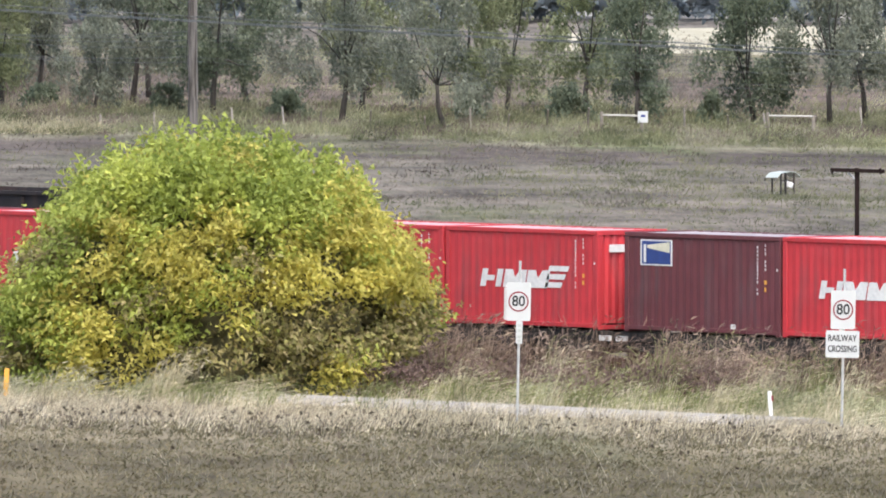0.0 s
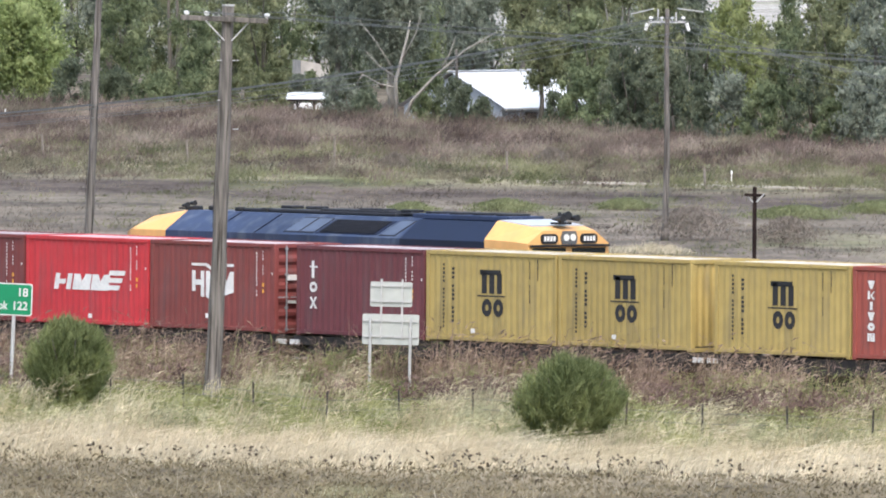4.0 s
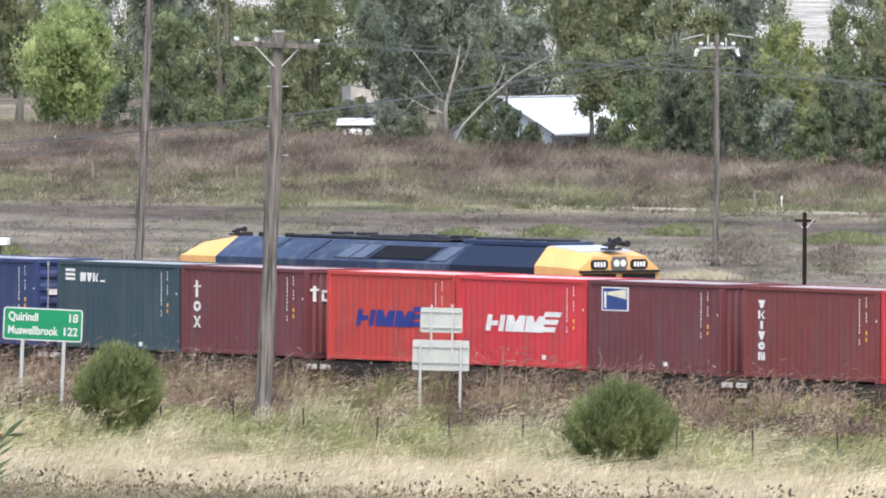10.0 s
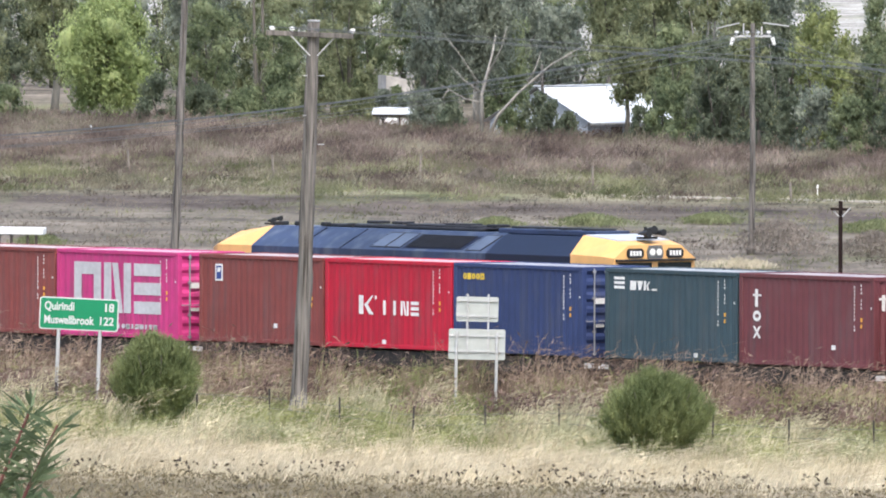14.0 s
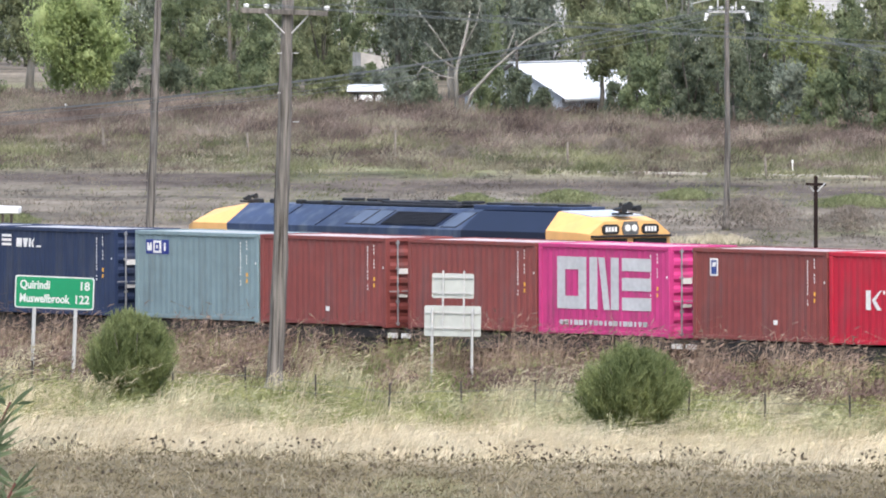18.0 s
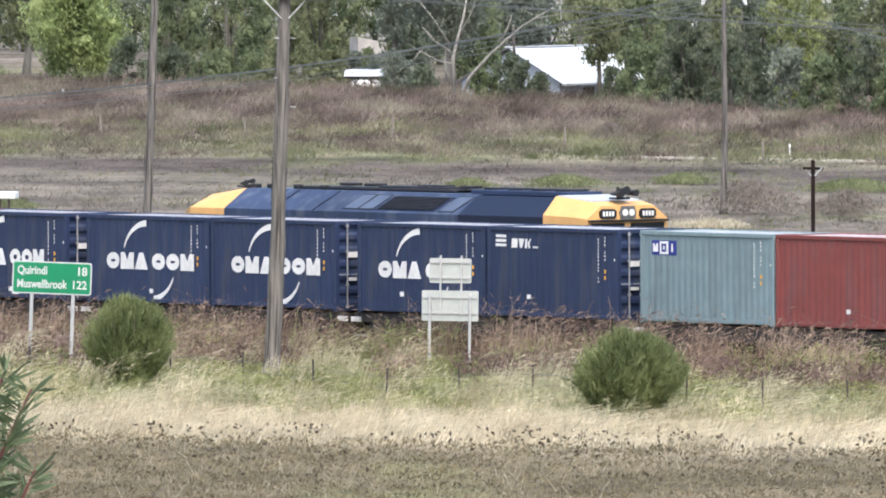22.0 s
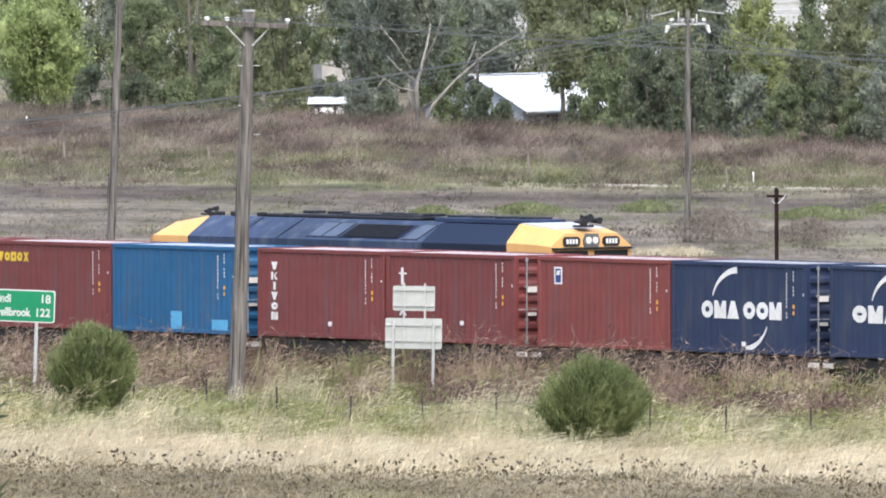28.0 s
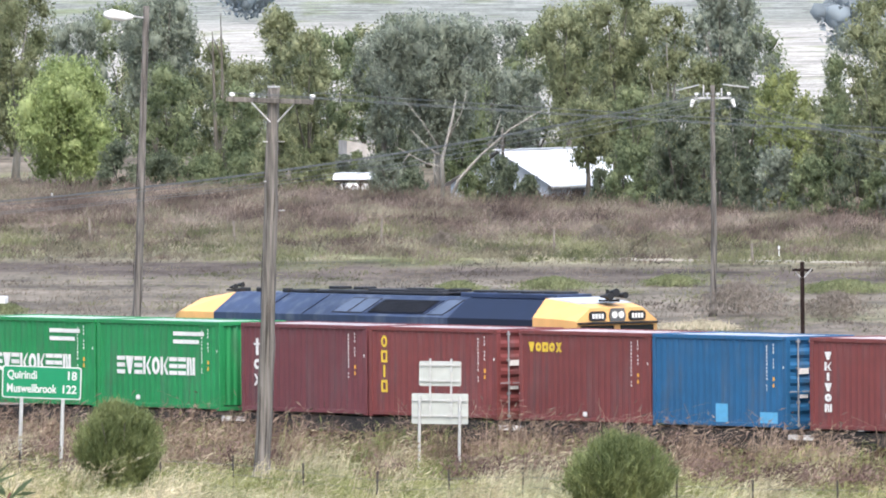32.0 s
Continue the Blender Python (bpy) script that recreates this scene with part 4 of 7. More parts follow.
def box(colour, marks, end, label, m, sticker=0):
    """One twenty-foot box; end: 'wall' or 'door' at the leading end."""
    c = steel(colour)
    ob = thing("shipping_container", m, label, "shipping container", "boxes on the freight train")
    part("side_panel", BOX["side_panel"], c, ob)
    part("side_panel", BOX["back_panel"], c, ob)
    part("roof", BOX["roof"], faded(colour), ob, "faded roof with sky sheen and sunlight put into its colour")
    part("floor", BOX["floor"], black_steel, ob)
    part("end_wall", BOX["front_wall"], c, ob)
    if end == "door":
        for y in (0, BW / 2 - 0.13):
            d = part("door", BOX["door"], c, ob)
            d.location = (0, y, 0)
        for y in (0.42, 0.86, 1.58, 2.02):
            r = part("lock_rod", BOX["lock_rod"], dark_steel, ob, "bare steel locking rod")
            r.location = (0, y, 0)
    else:
        part("end_wall", BOX["end_wall"], c, ob)
    for y, z in ((0, BH - 0.058), (0, 0.105), (BW - 0.06, BH - 0.058), (BW - 0.06, 0.105)):
        part("side_rail", BOX["side_rail"], c, ob).location = (0, y, z)
    for x, z in ((0, BH - 0.06), (BL - 0.12, BH - 0.06), (0, 0.06), (BL - 0.12, 0.06)):
        part("end_rail", BOX["end_rail"], c, ob).location = (x, 0, z)
    for sx, sy in ((0, 0), (1, 0), (1, 1), (0, 1)):
        p = part("corner_post", BOX["corner_post"], c, ob)
        p.matrix_local = Matrix.Translation((sx * BL, sy * BW, 0)) @ Matrix.Diagonal((1 - 2 * sx, 1 - 2 * sy, 1, 1))
    if marks not in MARKS:
        MARKS[marks] = [(n, p.mesh(n), mt) for n, s, mt in mark_shapes(marks) for p in (clusters(s) if n == "logo" or n == "badge" or n == "patch" else [s])]
    for n, me, mt in MARKS[marks]:
        mk = part(n, me, mt, ob)
        if n in ("marking", "lettering"):
            mk["kind"] = "stuff"
    if marks != "stack_black":
        part("code_marking", CODE, mark_white, ob, "rows of small white code marks")["kind"] = "stuff"
        part("weight_marking", WEIGHT, mark_orange, ob)["kind"] = "stuff"
    if sticker:
        s = Shape()
        r = random.Random(sticker)
        x, z = r.uniform(0.3, 0.7), r.uniform(0.72, 0.9)
        plate(s, x, x + 0.03, z, z + 0.05, y=0.02)
        part("sticker", s, mark_white, ob)
    if end == "door":
        part("door_label", Shape().box((BL + 0.012, 0.62, 1.62), (0.008, 0.34, 0.16)), mark_white, ob, "white label on the door")
        part("door_label", Shape().box((BL + 0.012, 0.62, 0.92), (0.008, 0.3, 0.1)), mark_white, ob, "white label on the door")
    elif marks == "stripe_white":
        part("end_label", Shape().box((BL + 0.002, 0.72, 2.12), (0.008, 0.62, 0.2)), mark_white, ob, "white label on the end wall")
    if colour == "rust_orange":
        r = random.Random(3)
        for i in range(22):
            s = Shape()
            x, z = 0.30 + i * 0.024, 0.84 - 0.011 * i + r.uniform(-0.05, 0.05)
            plate(s, x, x + r.uniform(0.008, 0.02), z, z + r.uniform(0.03, 0.09), 0.5, y=0.025)
            part("graffiti_smear", s, paint("dull_smear", (0.13, 0.05, 0.045), rough=0.8, var=0.2), ob, "dull dark smear of old graffiti")
    if marks == "three_white" and end == "wall":
        s = Shape()
        for y0, y1, z0, z1 in ((0.3, 0.42, 1.65, 2.1), (0.2, 0.52, 1.95, 2.02), (0.62, 0.7, 1.65, 1.98), (0.62, 0.95, 1.9, 1.98), (0.62, 0.95, 1.65, 1.72)):
            s.box((BL - 0.02, (y0 + y1) / 2, (z0 + z1) / 2), (0.006, y1 - y0, z1 - z0))
        part("logo", s, mark_white, ob)
    return ob


HMM_W = "bright red steel shipping container with a slanted white emblem"
TRAIN = [
    [("red", "stripe_white", "wall", HMM_W), ("maroon", "badge", "wall", "dull maroon steel shipping container with a blue badge")],
    [("red", "stripe_white", "wall", HMM_W), ("red", "stripe_white", "wall", HMM_W)],
    [("red", "stripe_white", "wall", HMM_W), ("red", "stripe_white", "wall", HMM_W)],
    [("maroon", "small_badge", "wall", "maroon steel shipping container with a small square badge"), ("yellow", "stack_black", "wall", "mustard yellow steel shipping container with black emblem")],
    [("yellow", "stack_black", "wall", "mustard yellow steel shipping container with black emblem"), ("yellow", "stack_black", "wall", "mustard yellow steel shipping container with black emblem")],
    [("rust_orange", "tall_white", "wall", "faded orange steel shipping container with stacked white marks"), ("yellow", "stack_black", "wall", "mustard yellow steel shipping container with black emblem")],
    [("yellow", "stack_black", "wall", "mustard yellow steel shipping container with black emblem"), ("yellow", "stack_black", "wall", "mustard yellow steel shipping container with black emblem"), ("maroon", "three_white", "door", "maroon steel shipping container with stacked white marks")],
    [("brick", "crest", "door", "brick red steel shipping container with a white crest"), ("red", "stripe_white", "wall", HMM_W), ("brown", "tall_white", "wall", "brown steel shipping container with stacked white marks")],
    [("maroon", "badge", "wall", "dull maroon steel shipping container with a blue badge"), ("red", "stripe_white", "wall", HMM_W), ("orange", "stripe_blue", "wall", "orange red steel shipping container with a blue emblem")],
    [("maroon", "three_white", "wall", "maroon steel shipping container with stacked white marks"), ("slate", "flag_white", "wall", "dark slate green steel shipping container with small white emblem")],
    [("blue", "small_yellow", "door", "deep blue steel shipping container with small yellow mark"), ("crimson", "spaced_white", "wall", "crimson steel shipping container with white letter shapes"), ("brick", "small_badge", "wall", "brick red steel shipping container with a small badge")],
    [("pink", "giant_white", "door", "bright pink steel shipping container with giant pale shapes"), ("brick", "plain", "wall", "plain brick red steel shipping container")],
    [("brick", "plain", "door", "plain brick red steel shipping container"), ("greyblue", "three_squares", "wall", "pale grey blue steel shipping container with square badge")],
    [("navy", "flag_white", "door", "navy blue steel shipping container with small white emblem"), ("navy", "swoosh", "wall", "navy blue steel shipping container with white swooshes")],
    [("navy", "swoosh", "door", "navy blue steel shipping container with white swooshes"), ("navy", "swoosh", "wall", "navy blue steel shipping container with white swooshes")],
    [("navy", "swoosh_small", "door", "navy blue steel shipping container with white swooshes"), ("brick", "small_badge", "wall", "brick red steel shipping container with a small badge")],
    [("brown", "three_white", "door", "brown steel shipping container with stacked white marks"), ("brown", "tall_white", "wall", "brown steel shipping container with stacked white marks")],
    [("sky", "patched", "door", "bright blue steel shipping container with paler patches"), ("brown", "touch_yellow", "wall", "dark brown steel shipping container with yellow mark")],
    [("brown", "tall_yellow", "door", "dark brown steel shipping container with stacked yellow marks"), ("maroon", "three_white", "wall", "maroon steel shipping container with stacked white marks")],
    [("green", "wide_white", "wall", "bright green steel shipping container with wide white marks"), ("green", "wide_white", "wall", "bright green steel shipping container with wide white marks")],
]


def bogie_shapes():
    f = Shape()
    for y in (0.25, 2.19):
        f.prism([(-1.25, 0.62), (-1.1, 0.72), (-0.5, 0.8), (0.5, 0.8), (1.1, 0.72), (1.25, 0.62), (1.1, 0.5), (0.55, 0.45), (0.35, 0.35), (-0.35, 0.35), (-0.55, 0.45), (-1.1, 0.5)],
                lambda x, z: (x, y - 0.06, z), lambda x, z: (x, y + 0.06, z))
    f.box((0, 1.22, 0.72), (0.4, 2.1, 0.22))
    w = Shape()
    for y in (0.42, 2.02):
        w.tube([(0, y - 0.065, 0), (0, y + 0.065, 0)], 0.44, 20)
        w.tube([(0, y + 0.08, 0), (0, y + 0.1, 0)], 0.47, 20)
    w.tube([(0, 0.2, 0), (0, 2.24, 0)], 0.08, 8)
    return f.mesh("bogie", False), w.mesh("wheelset")


BOGIE, WHEELSET = bogie_shapes()
white_block = material("white_block", (0.62, 0.6, 0.56), rough=0.7, var=0.15, scale=8)


def wagon(n, m):
    """A skeletal flat wagon for n boxes; x runs from its rear box corner."""
    length = n * BL + (n - 1) * 0.09
    ob = thing("container_wagon", m, "grimy skeletal steel flat wagon on two bogies", "rail wagon", "wagons of the freight train")
    for y in (0.2, 2.24):
        s = Shape().prism([(-0.3, 1.06), (-0.3, 1.3), (length + 0.3, 1.3), (length + 0.3, 1.06), (length - 2.6, 1.02), (length - 3.2, 0.86), (3.2, 0.86), (2.6, 1.02)],
                          lambda x, z: (x, y - 0.07, z), lambda x, z: (x, y + 0.07, z))
        part("side_sill", s, black_steel, ob)
    for i in range(2 * n + 1):
        part("cross_bearer", Shape().box((i * length / (2 * n), 1.22, 1.16), (0.16, 1.9, 0.18)), black_steel, ob)
    for x in (1.5, length - 1.5):
        b = part("bogie", BOGIE, black_steel, ob)
        b.location = (x, 0, 0.3)
        for k in (-0.9, 0.9):
            wsh = part("wheelset", WHEELSET, rust, b)
            wsh.location = (k, 0, 0.46)
    # underframe gear, added as dark boxes to hide the sunlit ground behind
    part("center_sill", Shape().box((length / 2, 1.22, 0.98), (length, 0.4, 0.36)), black_steel, ob)
    part("brake_tank", Shape().tube([(length * 0.36, 0.75, 0.72), (length * 0.36 + 1.1, 0.75, 0.72)], 0.24, 12), black_steel, ob)
    part("equipment_box", Shape().box((length * 0.58, 0.6, 0.66), (1.3, 0.5, 0.5), bevel=0.03), black_steel, ob)
    part("brake_rigging", Shape().box((length / 2, 1.5, 0.62), (length - 5.2, 0.9, 0.5), bevel=0.05), black_steel, ob)
    for x, d in ((-0.3, -1), (length + 0.3, 1)):
        part("coupler", Shape().box((x + d * 0.12, 1.22, 1.02), (0.42, 0.22, 0.26), bevel=0.03), black_steel, ob)
        part("white_block", Shape().box((x - d * 0.1, 0.1, 1.12), (0.42, 0.06, 0.14)), white_block, ob)
    return ob


def build_train():
    x = 0.0
    zero = None
    k = 0
    for row in TRAIN:
        start = x
        made = []
        for c in row:
            x -= BL
            k += 1
            made.append((box(*c, Matrix(), sticker=k if k % 3 else 0), x))
            x -= 0.09
        x += 0.09
        if zero is None:
            zero = x - 1.05 - BL      # the first box of the second wagon
        MOVING.append((wagon(len(row), Matrix()), x, 0.0))
        MOVING.extend((b, p, FLOOR) for b, p in made)
        x -= 1.05
    return zero


TRAIN_ZERO = build_train()

# ---- locomotive at rest on the siding ----
loco_yellow = material("loco_yellow", (0.76, 0.42, 0.15), rough=0.5, var=0.07, scale=3, dirt=(0.62, 0.37, 0.15), dirt_amt=0.5)
loco_blue = material("loco_blue", (0.030, 0.046, 0.092), rough=0.5, var=0.22, scale=2.5, dirt=(0.10, 0.12, 0.155), dirt_amt=0.85)
loco_navy = material("loco_navy", (0.006, 0.010, 0.028), rough=0.45, var=0.14, scale=2.5)
loco_roof = material("loco_roof", (0.014, 0.015, 0.02), rough=0.7, var=0.3, scale=3)
loco_grey = material("loco_cab_roof", (0.42, 0.46, 0.5), rough=0.5, var=0.1, scale=3)
black = material("black_rubber", (0.01, 0.01, 0.011), rough=0.6, var=0.1)
glass = material("dark_glass", (0.015, 0.02, 0.022), rough=0.08, var=0.02)
lens = material("lamp_lens", (0.75, 0.75, 0.7), rough=0.15, var=0.02)


def hull(s, stations):
    """A hood through stations (x, half width, side top, shoulder half width, roof height)."""
    rows = [[(x, -w, 1.25), (x, -w, zs), (x, -ws, zr), (x, ws, zr), (x, w, zs), (x, w, 1.25)] for x, w, zs, ws, zr in stations]
    n = 6
    s.add([p for r in rows for p in r], [[i * n + k, i * n + k + 1, (i + 1) * n + k + 1, (i + 1) * n + k] for i in range(len(rows) - 1) for k in range(n - 1)]
          + [list(range(n)), [(len(rows) - 1) * n + k for k in reversed(range(n))]])
    return s


def build_loco():
    ob = thing("locomotive", track_pose(-6.97, FAR, 0.0), "blue and yellow diesel locomotive standing on the siding", "locomotive")
    side, top, sh, rf = 1.46, 4.05, 0.62, 4.63
    part("rear_end", hull(Shape(), [(-19.6, 1.3, 3.95, 0.5, 4.3), (-19.2, side, top, sh, 4.42), (-17.5, side, top, sh, rf)]), loco_yellow, ob, "yellow sloping rear end")
    part("long_hood", hull(Shape(), [(-17.5, side, top, sh, rf), (-6.1, side, top, sh, rf)]), loco_blue, ob)
    part("radiator_hood", hull(Shape(), [(-6.1, side + 0.01, top, sh + 0.12, rf - 0.03), (-2.05, side + 0.01, top, sh + 0.12, rf - 0.03)]), loco_navy, ob)
    cab = part("cab", hull(Shape(), [(-2.05, side + 0.02, top + 0.06, 1.0, rf + 0.02), (-0.62, side + 0.02, top + 0.02, 1.0, 4.52), (0.0, side, top - 0.02, 0.95, 4.40)]), loco_yellow, ob, "bright yellow cab")
    part("cab_roof", Shape().add([(-2.0, -0.95, 4.675), (-0.55, -0.95, 4.545), (-0.55, 0.95, 4.545), (-2.0, 0.95, 4.675), (-2.0, -0.95, 4.64), (-0.55, -0.95, 4.51), (-0.55, 0.95, 4.51), (-2.0, 0.95, 4.64)],
                                 [[0, 1, 2, 3], [7, 6, 5, 4], [0, 4, 5, 1], [1, 5, 6, 2], [2, 6, 7, 3], [3, 7, 4, 0]]), loco_grey, cab, "pale grey cab roof panel")
    for y in (-0.72, 0.72):
        nb = part("number_box", Shape().prism([(-0.3, -0.07), (-0.22, -0.14), (0.22, -0.14), (0.3, -0.07), (0.3, 0.07), (0.22, 0.14), (-0.22, 0.14), (-0.3, 0.07)],
                                              lambda u, v: (0.0, y + u, 4.17 + v), lambda u, v: (0.05, y + u, 4.17 + v)), black, cab)
        s = Shape()
        for i in range(4):
            s.box((0.053, y - 0.165 + i * 0.11, 4.17), (0.006, 0.075, 0.14))
        part("number_marking", s, mark_white, nb)
    hl = part("headlight_housing", Shape().prism([(-0.25, -0.19), (0.25, -0.19), (0.3, 0), (0.22, 0.19), (-0.22, 0.19), (-0.3, 0)], lambda u, v: (0, u, 4.2 + v), lambda u, v: (0.05, u, 4.2 + v)), paint("lamp_housing", (0.10, 0.10, 0.10), rough=0.5), cab)
    for y in (-0.12, 0.12):
        part("headlight", Shape().tube([(0.04, y, 4.2), (0.07, y, 4.2)], 0.10, 12), lens, hl)
    part("visor", Shape().box((0.04, 0, 3.97), (0.16, 2.86, 0.06), bevel=0.01), black, cab)
    for y in (-0.72, 0.72):
        part("windscreen", Shape().box((0.012, y, 3.5), (0.03, 1.2, 0.8)), glass, cab)
    stand = part("horn_stand", Shape().box((-0.35, 0, 4.60), (0.35, 0.5, 0.06)).tube([(-0.3, -0.1, 4.6), (-0.3, -0.1, 4.92)], 0.05, 8), black, ob)
    for a, b, r in (((-0.5, -0.2, 4.72), (0.05, -0.24, 4.74), 0.11), ((-0.5, 0.0, 4.8), (0.0, 0.0, 4.84), 0.12), ((-0.5, 0.24, 4.74), (0.1, 0.26, 4.76), 0.10)):
        part("air_horn", Shape().tube([a, b], [0.03, r], 10), black, stand, "black air horn")
    # raised roof gear
    part("roof_deck", Shape().box((-11.6, 0.2, 4.68), (7.4, 0.9, 0.10), bevel=0.03), loco_roof, ob)
    part("exhaust_hatch", Shape().box((-10.0, 0.25, 4.75), (3.4, 0.8, 0.08), bevel=0.03), loco_roof, ob)
    fan = part("radiator_fan_deck", Shape().box((-4.4, 0.1, 4.68), (4.6, 1.3, 0.16), bevel=0.03), paint("loco_fan_blue", (0.016, 0.03, 0.075), rough=0.6, var=0.25), ob)
    for i in range(4):
        part("fan", Shape().tube([(-6.1 + i * 1.12, 0.1, 4.74), (-6.1 + i * 1.12, 0.1, 4.82)], 0.5, 16), loco_roof, fan)
    gear = part("rear_horn_stand", Shape().box((-18.1, -0.15, 4.66), (0.5, 0.4, 0.05)), black, ob)
    for a, b, r in (((-18.3, -0.25, 4.74), (-18.0, -0.27, 4.76), 0.09), ((-18.3, 0.0, 4.80), (-18.0, 0.0, 4.82), 0.08)):
        part("air_horn", Shape().tube([a, b], [0.03, r], 8), black, gear, "black air horn")
    for x in (-13.4, -12.2, -9.6, -8.9, -7.6):
        part("vent_cowl", Shape().box((x, 0.15, 4.80), (0.5, 0.5, 0.08), bevel=0.02), loco_roof, ob)
    for x, h in ((-17.9, 4.66), (-17.6, 4.68), (-16.8, 4.69), (-15.5, 4.69), (-14.2, 4.69)):
        part("roof_fitting", Shape().box((x, -0.2, h), (0.3, 0.22, 0.14), bevel=0.03), black, ob)

    def slope(x0, x1, a, b, lift, mat, name, parent):
        """A panel on the near shoulder; a and b: fractions up the slope."""
        def at(x, f):
            return Vector((x, -side + (side - sh) * f, top + (rf - top) * f)) + Vector((0, -0.62, 0.78)) * lift
        def pts(k):
            return [at(x0 + 0.35 * a, a) + k, at(x1 + 0.35 * a, a) + k, at(x1 + 0.35 * b, b) + k, at(x0 + 0.35 * b, b) + k]
        out = Vector((0, -0.62, 0.78)) * 0.03
        return part(name, Shape().add(pts(Vector((0, 0, 0))) + pts(out), [[3, 2, 1, 0], [4, 5, 6, 7], [0, 1, 5, 4], [1, 2, 6, 5], [2, 3, 7, 6], [3, 0, 4, 7]]), mat, parent)

    g = slope(-10.3, -7.4, 0.12, 0.80, -0.015, loco_navy, "air_grille", ob)
    for i in range(9):
        slope(-10.15, -7.55, 0.16 + i * 0.07, 0.19 + i * 0.07, 0.016, loco_roof, "slat", g)
    loco_pale = paint("loco_dusty_blue", (0.075, 0.10, 0.15), rough=0.6, var=0.15, scale=3)
    for x in (-11.85, -11.1):
        slope(x - 0.04, x + 0.69, 0.12, 0.85, -0.018, loco_roof, "hatch_frame", ob)
        slope(x, x + 0.65, 0.16, 0.81, -0.012, loco_pale, "hatch", ob)
    slope(-7.25, -6.5, 0.1, 0.86, -0.018, loco_roof, "hatch_frame", ob)
    slope(-7.2, -6.55, 0.13, 0.83, -0.012, loco_pale, "hatch", ob)
    for x in (-13.2, -15.2):
        slope(x, x + 0.03, 0.02, 0.98, -0.01, loco_navy, "panel_joint", ob)
    part("underframe", Shape().box((-9.8, 0, 1.15), (19.4, 2.5, 0.3)), black_steel, ob)
    part("fuel_tank", Shape().box((-9.8, 0, 0.75), (4.0, 2.3, 0.55), bevel=0.1), black_steel, ob)
    for x in (-3.6, -16.0):
        b = part("bogie", Shape().box((x, -1.1, 0.85), (3.9, 0.18, 0.4), bevel=0.05).box((x, 1.1, 0.85), (3.9, 0.18, 0.4), bevel=0.05).box((x, 0, 0.9), (0.6, 2.2, 0.3)), black_steel, ob)
        for k in (-1.6, 0, 1.6):
            w = Shape()
            for y in (-0.75, 0.75):
                w.tube([(x + k, y - 0.07, 0.8), (x + k, y + 0.07, 0.8)], 0.5, 20)
            part("wheelset", w.tube([(x + k, -0.9, 0.8), (x + k, 0.9, 0.8)], 0.09, 8), rust, b)
    return ob


build_loco()


def build_hopper():
    m = track_pose(10.5, FAR, 0.0)
    ob = thing("open_wagon", m, "old dark rusted open wagon on the siding", "rail wagon")
    dark = material("dark_wagon", (0.028, 0.022, 0.022), rough=0.8, var=0.4, scale=2.5, dirt=(0.09, 0.045, 0.03), dirt_amt=0.7)
    for y in (-1.4, 1.4):
        part("side", Shape().box((7.2, y, 2.8), (14.4, 0.08, 2.9)), dark, ob)
        for i in range(13):
            part("stanchion", Shape().box((0.3 + i * 1.15, y * 1.05, 2.75), (0.12, 0.12, 2.8)), dark, ob)
    for x in (0.04, 14.36):
        part("end", Shape().box((x, 0, 2.8), (0.08, 2.7, 2.9)), dark, ob)
    part("rim", Shape().box((7.2, -1.44, 4.26), (14.5, 0.14, 0.1)).box((7.2, 1.44, 4.26), (14.5, 0.14, 0.1)), dark, ob)
    part("floor", Shape().box((7.2, 0, 1.2), (14.4, 2.7, 0.25)), black_steel, ob)
    for x, w in ((3.0, 0.5), (5.6, 0.7), (8.8, 0.35)):
        part("rust_patch", Shape().box((x, -1.47, 4.0), (w, 0.012, 0.34)), rust, ob)
    for x in (2.2, 12.2):
        b = part("bogie", BOGIE, black_steel, ob)
        b.location = (x, -1.22, 0.3)
        for k in (-0.9, 0.9):
            part("wheelset", WHEELSET, rust, b).location = (k, 0, 0.46)


build_hopper()

# ---- poles and wires ----
crack_dark = material("crack_dark", (0.05, 0.043, 0.037), rough=1.0, var=0.2, scale=8)
old_wood = material("weathered_pole", (0.165, 0.152, 0.138), rough=0.95, var=0.6, scale=16, stretch=(1, 1, 0.06), bump=1.0, col2=(0.105, 0.092, 0.081))
china = material("white_china", (0.8, 0.8, 0.78), rough=0.2, var=0.03)
wire_mat = material("dull_wire", (0.10, 0.105, 0.10), rough=0.6, var=0.05)


def insulator(parent, p):
    part("insulator", Shape().tube([p, p + Vector((0, 0, 0.06)), p + Vector((0, 0, 0.07)), p + Vector((0, 0, 0.15)), p + Vector((0, 0, 0.17))], [0.03, 0.03, 0.075, 0.085, 0.04], 10), china, parent, "white china insulator")


